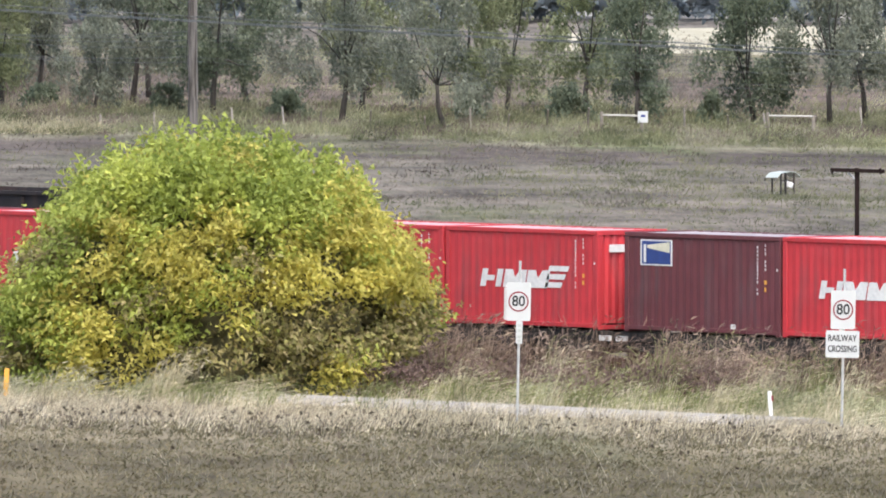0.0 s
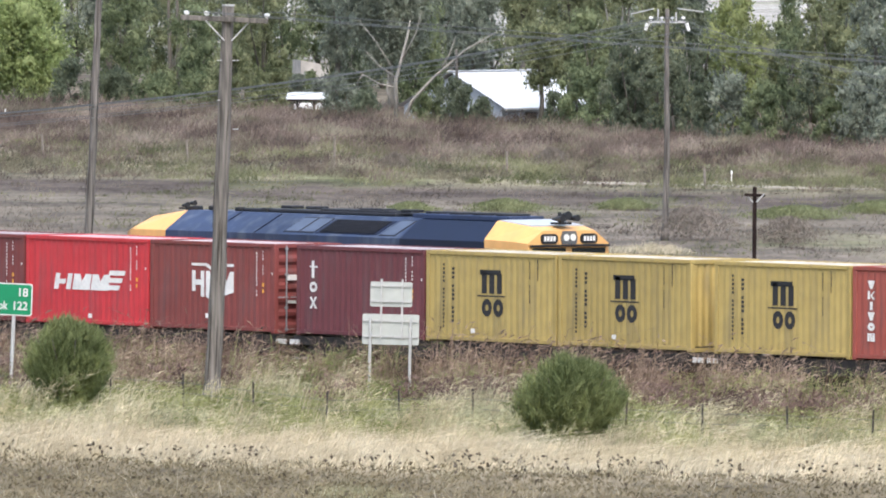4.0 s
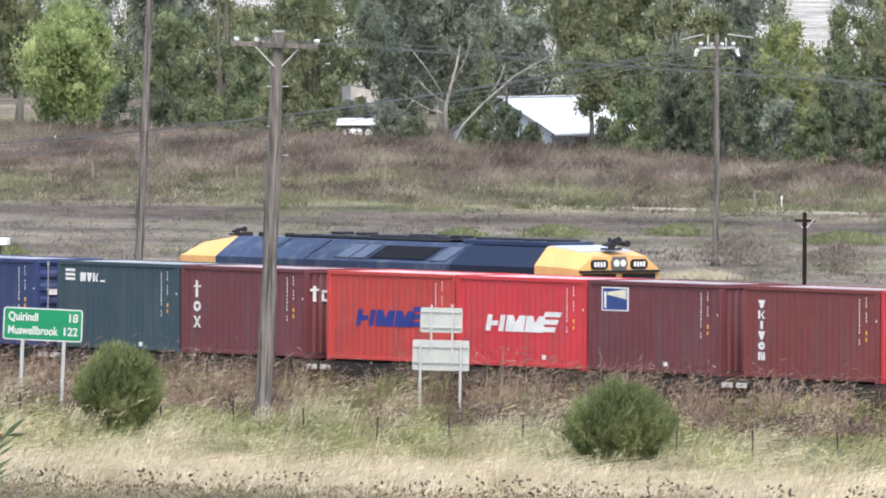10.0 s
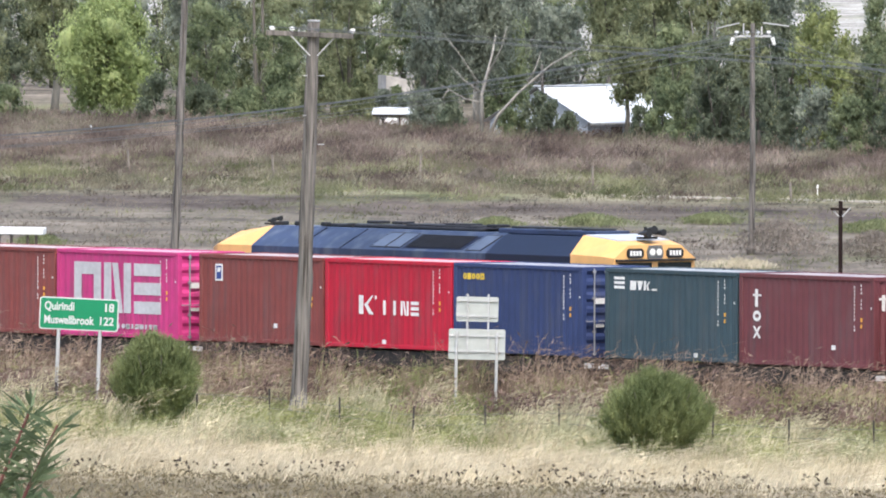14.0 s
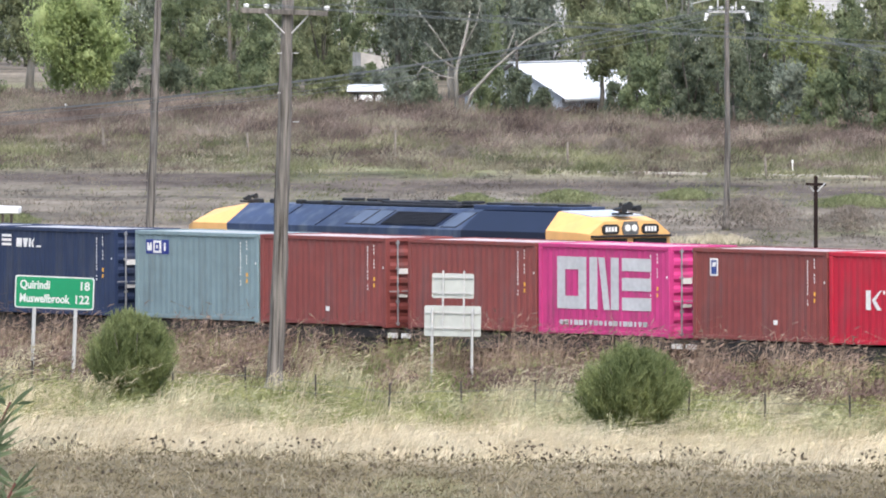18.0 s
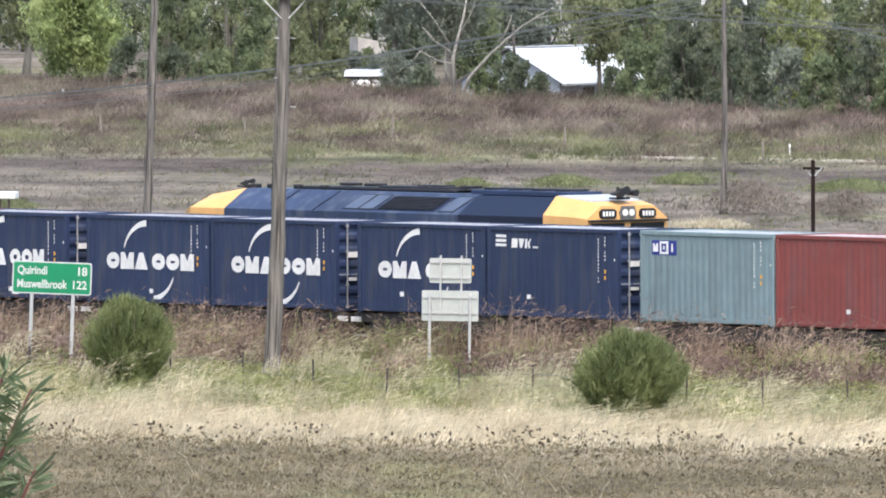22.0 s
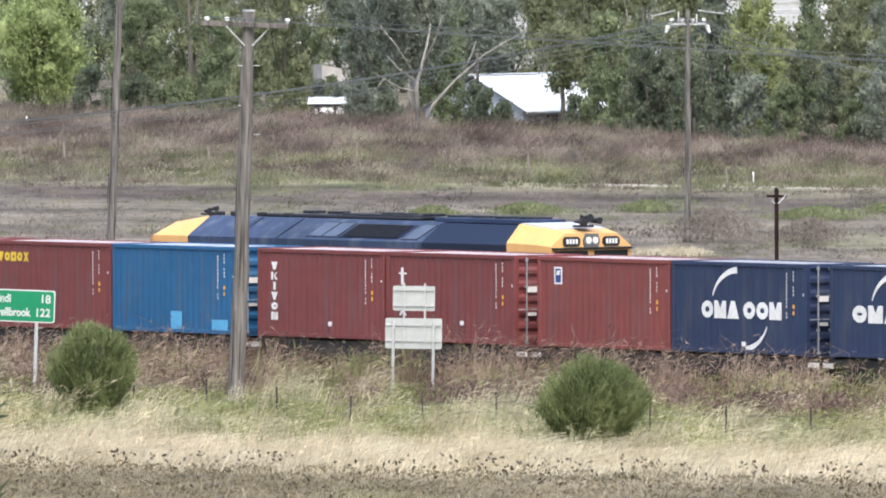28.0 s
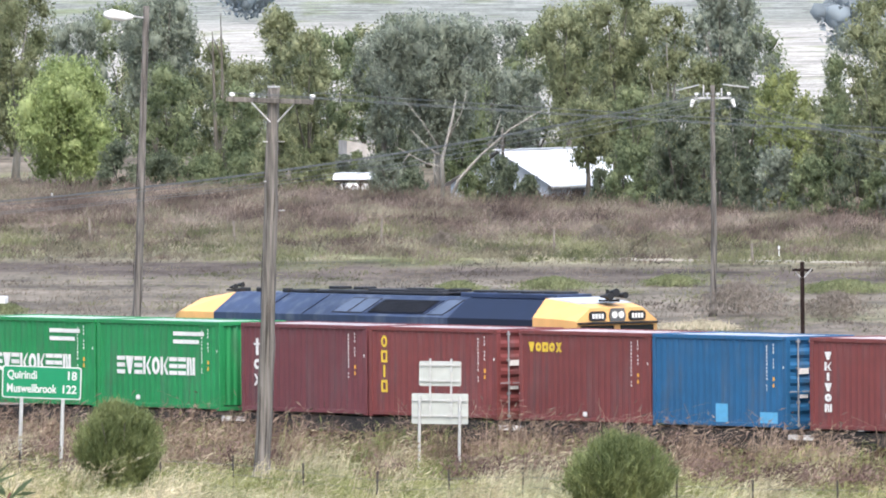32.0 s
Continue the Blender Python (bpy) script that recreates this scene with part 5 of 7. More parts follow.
def pole(x, y, height, r0, r1, lean, label):
    ob = thing("utility_pole", Matrix.Translation((x, y, 0)), label, "power pole")
    pts, rad = [], []
    rk = random.Random(int(abs(y) * 3))
    for i in range(29):
        # an uneven log: slight bends, knots and a swollen foot
        f = i / 28
        pts.append(Vector((lean * height * f + 0.03 * math.sin(5 * f) + rk.uniform(-0.012, 0.012), rk.uniform(-0.012, 0.012), height * f - 0.05)))
        rad.append((r0 + (r1 - r0) * f) * rk.uniform(0.95, 1.05) + max(0, 0.05 - 0.9 * f))
    part("shaft", Shape().tube(pts, rad, 14), old_wood, ob, smooth=True)
    if height > 10 and r0 > 0.2:
        for k in range(7):
            a = -0.4 - 0.38 * k
            foot = Vector((math.cos(a) * (r0 + 0.10), math.sin(a) * (r0 + 0.10), -0.05))
            part("splinter", Shape().tube([foot, foot * 0.8 + Vector((0.02, 0, rk.uniform(0.4, 0.75)))], [0.035, 0.008], 5), paint("split_wood", (0.36, 0.33, 0.29), rough=0.95, var=0.2), ob, "pale split wood at the foot")
    rc = random.Random(int(abs(x) * 10))
    for i in range(9 if height > 10 else 4):
        # long drying cracks down the grain
        a, f0, f1 = rc.uniform(-2.6, -0.5), rc.uniform(0.02, 0.8), rc.uniform(0.06, 0.2)
        line = []
        for f in (f0, f0 + f1 * 0.5, min(0.98, f0 + f1)):
            r = rad[0] + (rad[-1] - rad[0]) * f
            line.append(Vector(pts[0]).lerp(Vector(pts[-1]), f) + Vector((math.cos(a) * r, math.sin(a) * r, 0)))
            a += rc.uniform(-0.06, 0.06)
        part("crack", Shape().tube(line, [0.006, 0.017, 0.005], 5), crack_dark, ob)
    return ob, pts[-1]


def wire(a, b, sag, r=0.013, parent=None):
    a, b = Vector(a), Vector(b)
    pts = [a.lerp(b, i / 16) - Vector((0, 0, sag * 4 * (i / 16) * (1 - i / 16))) for i in range(17)]
    return part("wire", Shape().tube(pts, r, 4, caps=False), wire_mat, parent)


def build_poles():
    # the near road pole with its crossarm
    ob, top = pole(-9.87, 469, 11.05, 0.235, 0.165, 0.042, "tall weathered timber power pole with one crossarm")
    arm = part("crossarm", Shape().box(top + Vector((-0.1, -0.2, -0.36)), (2.45, 0.11, 0.14), Euler((0, radians(2.2), radians(-8))).to_matrix(), 0.01), old_wood, ob)
    for k in (-1.15, -0.92 + 0.33, 1.08):
        insulator(arm, top + Vector((k, -0.2 - k * 0.14, -0.33 - k * 0.03)))
    for k in (-1, 1):
        part("brace", Shape().tube([top + Vector((k * 0.62, -0.2, -0.40)), top + Vector((k * 0.1, -0.17, -0.95))], 0.022, 6), galv, ob)
    for z, k in ((-1.5, -1), (-2.6, -1), (-1.5, 1), (-3.4, 1)):
        part("step_bolt", Shape().tube([top + Vector((k * 0.12, -0.1, z)), top + Vector((k * 0.3, -0.12, z))], 0.014, 6), galv, ob)
    # cap and pale bark splits
    part("cap", Shape().tube([top + Vector((0, 0, 0)), top + Vector((0.0, 0, 0.05))], 0.18, 12), galv, ob)
    # the street lamp pole beyond the siding
    ob, top = pole(-16.0, 560, 12.75, 0.155, 0.10, 0.045, "tall timber pole carrying a street lamp")
    ob.name = "street_lamp"
    ob["category"] = "street lamp"
    part("bracket", Shape().tube([top + Vector((0, 0, -0.4)), top + Vector((-0.3, -0.1, -0.35)), top + Vector((-0.55, -0.15, -0.32))], 0.03, 6), galv, ob)
    part("lamp_head", Shape().tube([top + Vector((-0.45, -0.15, -0.36)), top + Vector((-0.7, -0.2, -0.34)), top + Vector((-1.15, -0.3, -0.27)), top + Vector((-1.4, -0.35, -0.26))], [0.07, 0.16, 0.19, 0.08], 10), white_paint, ob, "white lamp head")
    # the far pole with a forked steel head
    ob, top = pole(3.71, 654, 8.95, 0.13, 0.085, 0.01, "slim timber power pole with a steel crosshead")
    head = part("crosshead", Shape().box(top + Vector((0, 0, -0.5)), (1.45, 0.08, 0.09)).box(top + Vector((-0.35, 0, -0.25)), (0.06, 0.06, 0.5)).box(top + Vector((0.35, 0, -0.32)), (0.06, 0.06, 0.4))
                .box(top + Vector((0.9, 0.6, -0.05)), (1.3, 0.05, 0.05), Euler((0, radians(6), 0.7)).to_matrix()).box(top + Vector((-0.95, 0.5, -0.1)), (1.0, 0.05, 0.05), Euler((0, radians(-12), -0.5)).to_matrix()), galv, ob)
    for k in (-0.62, -0.2, 0.2, 0.62):
        insulator(head, top + Vector((k, -0.05, -0.46)))
    for k in (-0.75, 0.75):
        part("hanging_insulator", Shape().tube([top + Vector((k, 0, -0.55)), top + Vector((k * 1.12, 0, -0.85))], [0.09, 0.06], 8), china, head)
    # pole beyond the big shrub
    ob, top = pole(22.35, 560, 12.4, 0.19, 0.14, 0.008, "tall grey timber power pole")
    # a slim pole among the trees
    ob, top = pole(-6.0, 905, 3.9, 0.09, 0.07, 0.0, "slim timber pole before the trees")
    # wires over the paddock
    ws = thing("power_lines", Matrix(), "thin sagging power lines between the poles", "power line")
    head = Vector((3.8, 654, 8.5))
    for i, (dx, dz) in enumerate(((-0.6, 0), (-0.2, 0.1), (0.2, 0.1), (0.6, 0), (-0.75, -0.4), (0.75, -0.4))):
        wire(head + Vector((dx, 0, dz)), Vector((-15.6 + dx * 0.3, 560, 6.7 + dz * 0.6 - i * 0.03)), 0.3, parent=ws)
        wire(Vector((-15.6 + dx * 0.3, 560, 6.7 + dz * 0.6 - i * 0.03)), Vector((-35 + dx * 0.3, 466, 7.5 + dz * 0.6)), 0.4, parent=ws)
        wire(head + Vector((dx, 0, dz)), Vector((22.5 + dx * 0.3, 560, 7.2 + dz * 0.5 - i * 0.16)), 1.1, 0.008, ws)
        wire(Vector((22.5 + dx * 0.3, 560, 7.2 + dz * 0.5 - i * 0.16)), Vector((62 + dx, 520, 7.3 + dz * 0.5 - i * 0.16)), 0.6, 0.0055, ws)
    for k in (-1.15, -0.6, 1.08):
        wire(Vector((-9.4 + k, 468.8, 10.85)), Vector((28.8 + k, 357, 10.0)), 0.15, 0.0105, ws)
    # telegraph stubs along the siding
    rusty = material("rusty_rail_post", (0.020, 0.013, 0.012), spec=0.1, rough=0.9, var=0.3, scale=6)
    for x, y, h in ((5.65, 515, 5.1), (36.2, 456, 5.25)):
        st = thing("telegraph_post", Matrix.Translation((x, y, 0)), "short dark rusty telegraph post with a small arm", "telegraph post")
        part("shaft", Shape().box((0, 0, h / 2 - 0.03), (0.125, 0.11, h), bevel=0.015), rusty, st)
        if x > 20:
            arm = part("arm", Shape().box((0, -0.1, h - 0.1), (1.5, 0.08, 0.1), Euler((0, radians(2), 0.2)).to_matrix()), rusty, st)
            for k in (-0.68, 0.62):
                part("pin", Shape().tube([(k, -0.1, h - 0.2), (k, -0.1, h - 0.03)], 0.03, 6), rusty, arm)
            part("brace", Shape().tube([(-0.3, -0.1, h - 0.1), (-0.08, -0.08, h - 0.32)], 0.025, 6), galv, st)
        else:
            arm = part("arm", Shape().box((0, -0.1, h - 0.28), (0.62, 0.07, 0.08), Euler((0, radians(2), 0.2)).to_matrix()), rusty, st)
            for k in (-0.26, 0.26):
                part("brace", Shape().tube([(k * 1.1, -0.1, h - 0.24), (k * 0.2, -0.08, h - 0.5)], 0.02, 6), galv, arm)


build_poles()

# ---- signs ----
sign_green = material("sign_green", (0.0, 0.20, 0.085), rough=0.4, var=0.05, scale=3)
sign_white = material("sign_white", (0.55, 0.56, 0.55), rough=0.4, var=0.04, scale=3)
sign_back = material("sign_back", (0.46, 0.48, 0.45), rough=0.5, metal=0.2, var=0.08, scale=3)
sign_red = material("sign_red", (0.22, 0.012, 0.022), rough=0.4, var=0.05)


def text_mesh(body, size, width=None, bold=0.0):
    cu = bpy.data.curves.new("text", "FONT")
    cu.body, cu.size, cu.extrude, cu.offset = body, size, 0.003, bold
    cu.align_x, cu.align_y = "LEFT", "CENTER"
    tmp = bpy.data.objects.new("text", cu)
    me = bpy.data.meshes.new_from_object(tmp)
    bpy.data.objects.remove(tmp)
    if width:
        xs = [v.co.x for v in me.vertices]
        k = width / max(1e-6, max(xs) - min(xs))
        o = min(xs)
        for v in me.vertices:
            v.co.x = (v.co.x - o) * k
    for v in me.vertices:      # stand it up, facing -y
        v.co = Vector((v.co.x, -v.co.z, v.co.y))
    me.update()
    return me


def lettering(parent, body, x, z, size, mat, y, width=None, bold=0.0, name="lettering"):
    ob = part(name, text_mesh(body, size, width, bold), mat, parent)
    ob.location = (x, y, z)
    return ob


def rounded(w, h, r, y0, y1, cz):
    o = []
    for cx, cy, a0 in ((w / 2 - r, h / 2 - r, 0), (-w / 2 + r, h / 2 - r, 90), (-w / 2 + r, -h / 2 + r, 180), (w / 2 - r, -h / 2 + r, 270)):
        for k in range(4):
            a = radians(a0 + 30 * k)
            o.append((cx + r * math.cos(a), cy + r * math.sin(a)))
    return Shape().prism(o, lambda u, v: (u, y0, cz + v), lambda u, v: (u, y1, cz + v))


def build_signs():
    # green distance board
    ob = thing("distance_sign", pose(-16.55, 484.5, 0, 0, 2.2, -8), "green road distance board with white lettering on two posts", "road sign")
    W, H, Z = 2.3, 0.93, 2.44
    part("border", rounded(W, H, 0.08, 0.0, 0.02, Z), sign_white, ob)
    part("board", rounded(W - 0.07, H - 0.07, 0.06, -0.006, 0.01, Z), sign_green, ob)
    lettering(ob, "Quirindi", -1.0, Z + 0.2, 0.33, sign_white, -0.012, 0.86, 0.008)
    lettering(ob, "18", 0.76, Z + 0.2, 0.33, sign_white, -0.012, 0.26, 0.007)
    lettering(ob, "Muswellbrook", -1.0, Z - 0.19, 0.33, sign_white, -0.012, 1.45, 0.008)
    lettering(ob, "122", 0.62, Z - 0.19, 0.33, sign_white, -0.012, 0.40, 0.007)
    for x in (-0.58, 0.62):
        part("post", Shape().tube([(x, 0.06, -0.05), (x, 0.06, Z + 0.3)], 0.055, 10), galv, ob)
    # two boards seen from behind
    ob = thing("road_sign", pose(-5.02, 477, 0, 0, 0.8, -10), "pair of pale road boards seen from behind on posts", "road sign")
    for w, h, z, dx in ((1.2, 0.70, 2.82, 0.06), (1.62, 0.86, 1.83, 0.0)):
        b = part("board", rounded(w, h, 0.05, 0.0, 0.02, z).box((dx, 0, z), (0.01, 0.01, 0.01)), sign_back, ob)
        for k in (-0.2, 0.24):
            part("rail", Shape().box((0, -0.02, z + k), (w - 0.08, 0.035, 0.05)), galv, b)
    for x in (-0.57, 0.58):
        part("post", Shape().tube([(x, -0.07, -0.05), (x, -0.07, 2.2)], 0.042, 10), galv, ob)
    for x in (-0.27, 0.33):
        part("bracket", Shape().box((x, -0.06, 2.4), (0.05, 0.05, 1.7)), galv, ob)
    # speed boards
    for x, y, extra in ((24.62, 415.8, 0), (32.38, 412.7, 1)):
        ob = thing("speed_sign", pose(x, y, 0, 0, 1.0, -6), "white speed board with a red ring on a thin post" if not extra else "white speed board above a small crossing board", "road sign")
        part("post", Shape().tube([(0.02, 0.06, -0.05), (0.02, 0.06, 3.9 if not extra else 3.8)], 0.035, 8), galv, ob)
        z = 2.9 if not extra else 2.8
        b = part("board", rounded(0.60, 0.95, 0.04, 0.0, 0.02, z), sign_white, ob)
        ring = Shape()
        n = 32
        for i in range(n):
            a0, a1 = 6.28319 * i / n, 6.28319 * (i + 1) / n
            q = [(r * math.cos(a), z + 0.0 + r * math.sin(a)) for r, a in ((0.215, a0), (0.25, a0), (0.25, a1), (0.215, a1))]
            ring.add([(u, -0.005, v) for u, v in q] + [(u, -0.001, v) for u, v in q], [[0, 1, 2, 3], [7, 6, 5, 4], [1, 5, 6, 2], [0, 3, 7, 4]])
        part("ring", ring, sign_red, b)
        lettering(b, "80", -0.16, z, 0.36, mark_black, -0.006, 0.32, 0.006)
        if extra:
            c = part("crossing_board", rounded(0.82, 0.66, 0.04, 0.0, 0.02, 1.96), sign_white, ob)
            lettering(c, "RAILWAY", -0.35, 2.10, 0.22, mark_black, -0.006, 0.70, 0.004)
            lettering(c, "CROSSING", -0.35, 1.84, 0.22, mark_black, -0.006, 0.70, 0.004)
        else:
            c = part("side_plate", rounded(0.16, 0.56, 0.02, 0.0, 0.02, 2.14), sign_white, ob)
            c.location = (0.03, 0, 0)
            s = Shape()
            for k in (0.18, 0.06, -0.1, -0.2):
                s.box((0, -0.004, 2.13 + k), (0.08, 0.006, 0.07))
            part("marking", s, sign_back, c)["kind"] = "stuff"
            part("side_plate", Shape().box((-0.33, 0.03, 2.85), (0.05, 0.06, 0.8)), galv, ob)
    # guide posts and fence posts
    for x, y, h in ((31.06, 417.9, 0.62),):
        ob = thing("guide_post", pose(x, y, 0, 0, -4, 0), "white roadside guide post with a red reflector", "guide post")
        part("post", Shape().box((0, 0, h / 2), (0.1, 0.04, h), bevel=0.01), white_paint, ob)
        part("reflector", Shape().box((0.06, -0.02, h * 0.7), (0.05, 0.02, 0.14)), sign_red, ob)
    ob = thing("marker_post", pose(12.5, 431, 0, 0, 3, 0), "short faded yellow marker post in dry grass", "marker post")
    part("post", Shape().box((0, 0, 0.33), (0.13, 0.09, 0.75), bevel=0.02), mark_orange, ob)
    fence = thing("wire_fence", Matrix(), "low wire fence on thin dark steel posts", "fence")
    spots = [(-18.5, 470.5), (-16.6, 470), (-14.6, 469), (-12.63, 468), (-10.55, 464.5), (-8.5, 458), (-6.41, 451), (-4.5, 452), (-2.54, 453), (-0.5, 449), (1.54, 445), (3.52, 442.3), (5.72, 441), (7.9, 438.5), (10.0, 436), (12.2, 433.5)]
    for x, y in spots:
        part("post", Shape().box((x, y, 0.46), (0.05, 0.05, 1.02), Euler((0, random.uniform(-0.05, 0.05), 0)).to_matrix()), black_steel, fence)
    for h in (0.45, 0.72):
        part("wire", Shape().tube([(x, y - 0.04, h) for x, y in spots], 0.006, 4, caps=False), wire_mat, fence)


build_signs()

# ---- plants ----


bark = material("grey_bark", (0.13, 0.115, 0.095), rough=0.95, var=0.3, scale=6, bump=0.4, stretch=(1, 1, 0.25))
dark_bark = material("dark_bark", (0.065, 0.056, 0.048), rough=0.95, var=0.3, scale=6, bump=0.4, stretch=(1, 1, 0.25))
pale_bark = material("pale_bark", (0.27, 0.255, 0.225), rough=0.9, var=0.25, scale=5, bump=0.3, stretch=(1, 1, 0.3))
def leaf_paint(name, col, col2, trans=0.42):
    return material(name, col, rough=0.7, var=0.30, scale=4.5, island=0.16, col2=col2, trans=trans, spec=0.1, patch=True)


# leaf colours are lifted paler in place of distance haze; the far one is bluest
LEAF = {
    "grey": leaf_paint("grey_green_leaf", (0.196, 0.224, 0.174), (0.269, 0.297, 0.235)),
    "olive": leaf_paint("olive_leaf", (0.185, 0.211, 0.112), (0.255, 0.269, 0.157)),
    "green": leaf_paint("mid_green_leaf", (0.162, 0.202, 0.112), (0.230, 0.263, 0.146)),
    "lime": leaf_paint("lime_leaf", (0.269, 0.336, 0.134), (0.358, 0.414, 0.190)),
    "lime_olive": leaf_paint("lime_olive_leaf", (0.224, 0.263, 0.106), (0.302, 0.330, 0.151)),
    "far": material("hazed_far_leaf", (0.179, 0.213, 0.235), rough=0.8, var=0.2, scale=0.1, island=0.2, col2=(0.224, 0.258, 0.280), trans=0.2, spec=0.1),
    "wood": leaf_paint("woodland_leaf", (0.185, 0.202, 0.151), (0.252, 0.263, 0.202)),
    "dark": leaf_paint("dark_leaf", (0.129, 0.157, 0.106), (0.185, 0.207, 0.140)),
}


def lumps():
    """Ragged unit clumps, the leafy hearts of crowns: a list of (points, triangles)."""
    out = []
    for k in range(10):
        bm = bmesh.new()
        bmesh.ops.create_icosphere(bm, subdivisions=2, radius=1)
        bm.verts.index_update()
        o = Vector((k * 7.1, k * 3.3, 0))
        v = np.array([v.co * (1 + 0.5 * noise.noise(v.co * 1.7 + o) + random.Random(v.index + 99 * k).uniform(-0.35, 0.35)) for v in bm.verts])
        out.append((v, np.array([[q.index for q in f.verts] for f in bm.faces])))
        bm.free()
    return out


LUMPS = lumps()


def broad(quads):
    """Leaves as triangles from a broad foot to a point."""
    q = np.asarray(quads)
    half = (q[:, 1] - q[:, 3]) * 0.5
    return np.stack([q[:, 0] - half, q[:, 0] + half, q[:, 2]], 1)


def crown_mesh(name, hearts, leaves):
    """One mesh of ragged clumps at (centre, radii, turn) and loose three-cornered leaves."""
    V, F, o = [], [], 0
    for i, (c, r, turn) in enumerate(hearts):
        v, f = LUMPS[i % len(LUMPS)]
        ca, sa = math.cos(turn), math.sin(turn)
        v = np.stack([v[:, 0] * ca - v[:, 1] * sa, v[:, 0] * sa + v[:, 1] * ca, v[:, 2]], 1) * np.asarray(r) + np.asarray(c)
        v[:, 2] = np.maximum(v[:, 2], 0.02)
        V.append(v)
        F.append(f + o)
        o += len(v)
    q = broad(leaves)
    V.append(q.reshape(-1, 3))
    F.append(o + np.arange(3 * len(q)).reshape(-1, 3))
    V, F = np.concatenate(V).astype(np.float32), np.concatenate(F).astype(np.int32)
    me = bpy.data.meshes.new(name)
    me.vertices.add(len(V))
    me.vertices.foreach_set("co", np.ascontiguousarray(V).ravel())
    me.loops.add(3 * len(F))
    me.loops.foreach_set("vertex_index", np.ascontiguousarray(F).ravel())
    me.polygons.add(len(F))
    me.polygons.foreach_set("loop_start", np.arange(0, 3 * len(F), 3, dtype=np.int32))
    me.update(calc_edges=True)
    return me


FORMS = {      # width of the crown from its foot to its top
    "egg": (0.55, 0.95, 1.0, 0.92, 0.72, 0.35), "tall": (0.6, 0.85, 0.9, 1.0, 0.85, 0.45), "umbrella": (0.30, 0.55, 0.85, 1.0, 0.95, 0.6), "bush": (1.0, 1.0, 0.92, 0.8, 0.6, 0.3)}


def gum_tree(x, y, h, spread, kind, seed, form="egg", bare=0.15, label="", pale=False, dens=1.0, airy=False, lush=430):
    """A gum: a forking trunk with limbs, and a ragged crown of lobes of hanging leaves."""
    rr = random.Random(seed)
    np.random.seed(seed % 100000)
    ob = thing("tree", Matrix.Translation((x, y, -0.05)), label or "tall eucalyptus with ragged crown in the dense tree belt", "tree", "trees along the far paddock")
    s = Shape()
    r0 = (0.011 if airy else 0.016) * h + 0.03
    fork = Vector((rr.uniform(-0.4, 0.4), rr.uniform(-0.3, 0.3), h * (bare + 0.08)))
    if form == "bush":
        fork.z = h * 0.25
    s.tube([(0, 0, 0), fork * 0.5 + Vector((rr.uniform(-0.12, 0.12), 0, 0)), fork], [r0 * 1.25, r0, r0 * 0.85], 8)
    prof = FORMS[form]
    z0 = h * bare
    n = int((16 + 2.6 * h) * dens * (0.7 if airy else 1.0) * (1.25 if spread > 7 else 1.0))
    hearts, qs = [], []
    for i in range(n):
        f = (i + 0.5) / n
        g = f * 5
        wide = prof[int(g)] * (1 - g % 1) + prof[min(5, int(g) + 1)] * (g % 1)
        a = i * 2.4 + rr.uniform(-0.6, 0.6)
        k = rr.uniform(0.1, 1.0) ** 0.7 * (rr.uniform(0.8, 1.35) if airy else 1.0)
        r = min(max(spread * rr.uniform(0.09, 0.19), 0.25), 1.3)
        zz = min(z0 + (h - z0) * f + rr.uniform(-0.05, 0.05) * h, h - r * 0.75)
        c = Vector((math.cos(a) * wide * k * (spread / 2 - r * 0.4) + fork.x * min(1, f + 0.4), math.sin(a) * wide * k * spread / 2.3, max(zz, z0 + r * 0.45)))
        tall = rr.uniform(0.8, 1.5)
        if not airy:
            hearts.append((c - Vector((0, 0, 0.15 * r)), (r * 0.42, r * 0.42, r * 0.48 * tall), rr.uniform(0, 6.28)))
        m = int((470 if airy else lush) * r * r) + 30
        # leaves thin out from the heart of each lobe and hang in tails below it
        p = np.random.normal(size=(m, 3))
        p *= np.minimum(1, 1.75 / np.linalg.norm(p, axis=1, keepdims=True))
        p = p * np.array([0.58, 0.58, 0.5 * tall]) * (r * (0.8 if airy else 1.0))
        p[:, 2] -= np.random.uniform(0, 1, m) ** 3 * 1.1 * r * (0.3 if form == "bush" else 1.0)
        d = np.random.normal(size=(m, 3)) * 0.5 + np.array([0.1, 0, -0.8])
        qs.append(leaf_quads(p + np.array(c), d, 0.20, 0.11))
        if i % (3 if airy else 6) == 0:
            w = r0 * rr.uniform(0.3, 0.5)
            mid = fork.lerp(c, 0.5) + Vector((rr.uniform(-0.25, 0.25), 0, 0.2))
            s.tube([fork, mid, c], [w, w * 0.7, 0.02], 5)
    q = np.concatenate(qs)
    q = q[q[:, :, 2].min(axis=1) > 0.05]
    part("trunk", s, pale_bark if pale else dark_bark if airy else bark, ob, smooth=True)
    part("crown", crown_mesh("crown", hearts, q), LEAF[kind], ob)
    return ob


def sighted(b, w, top, dist):
    """Place, height and width of a tree from its bearing, angular width, the dip of its top below the eye and its distance."""
    return dist * math.tan(radians(b)), dist, 1.05 * (EYE.z - dist * math.tan(radians(top))), dist * radians(w)


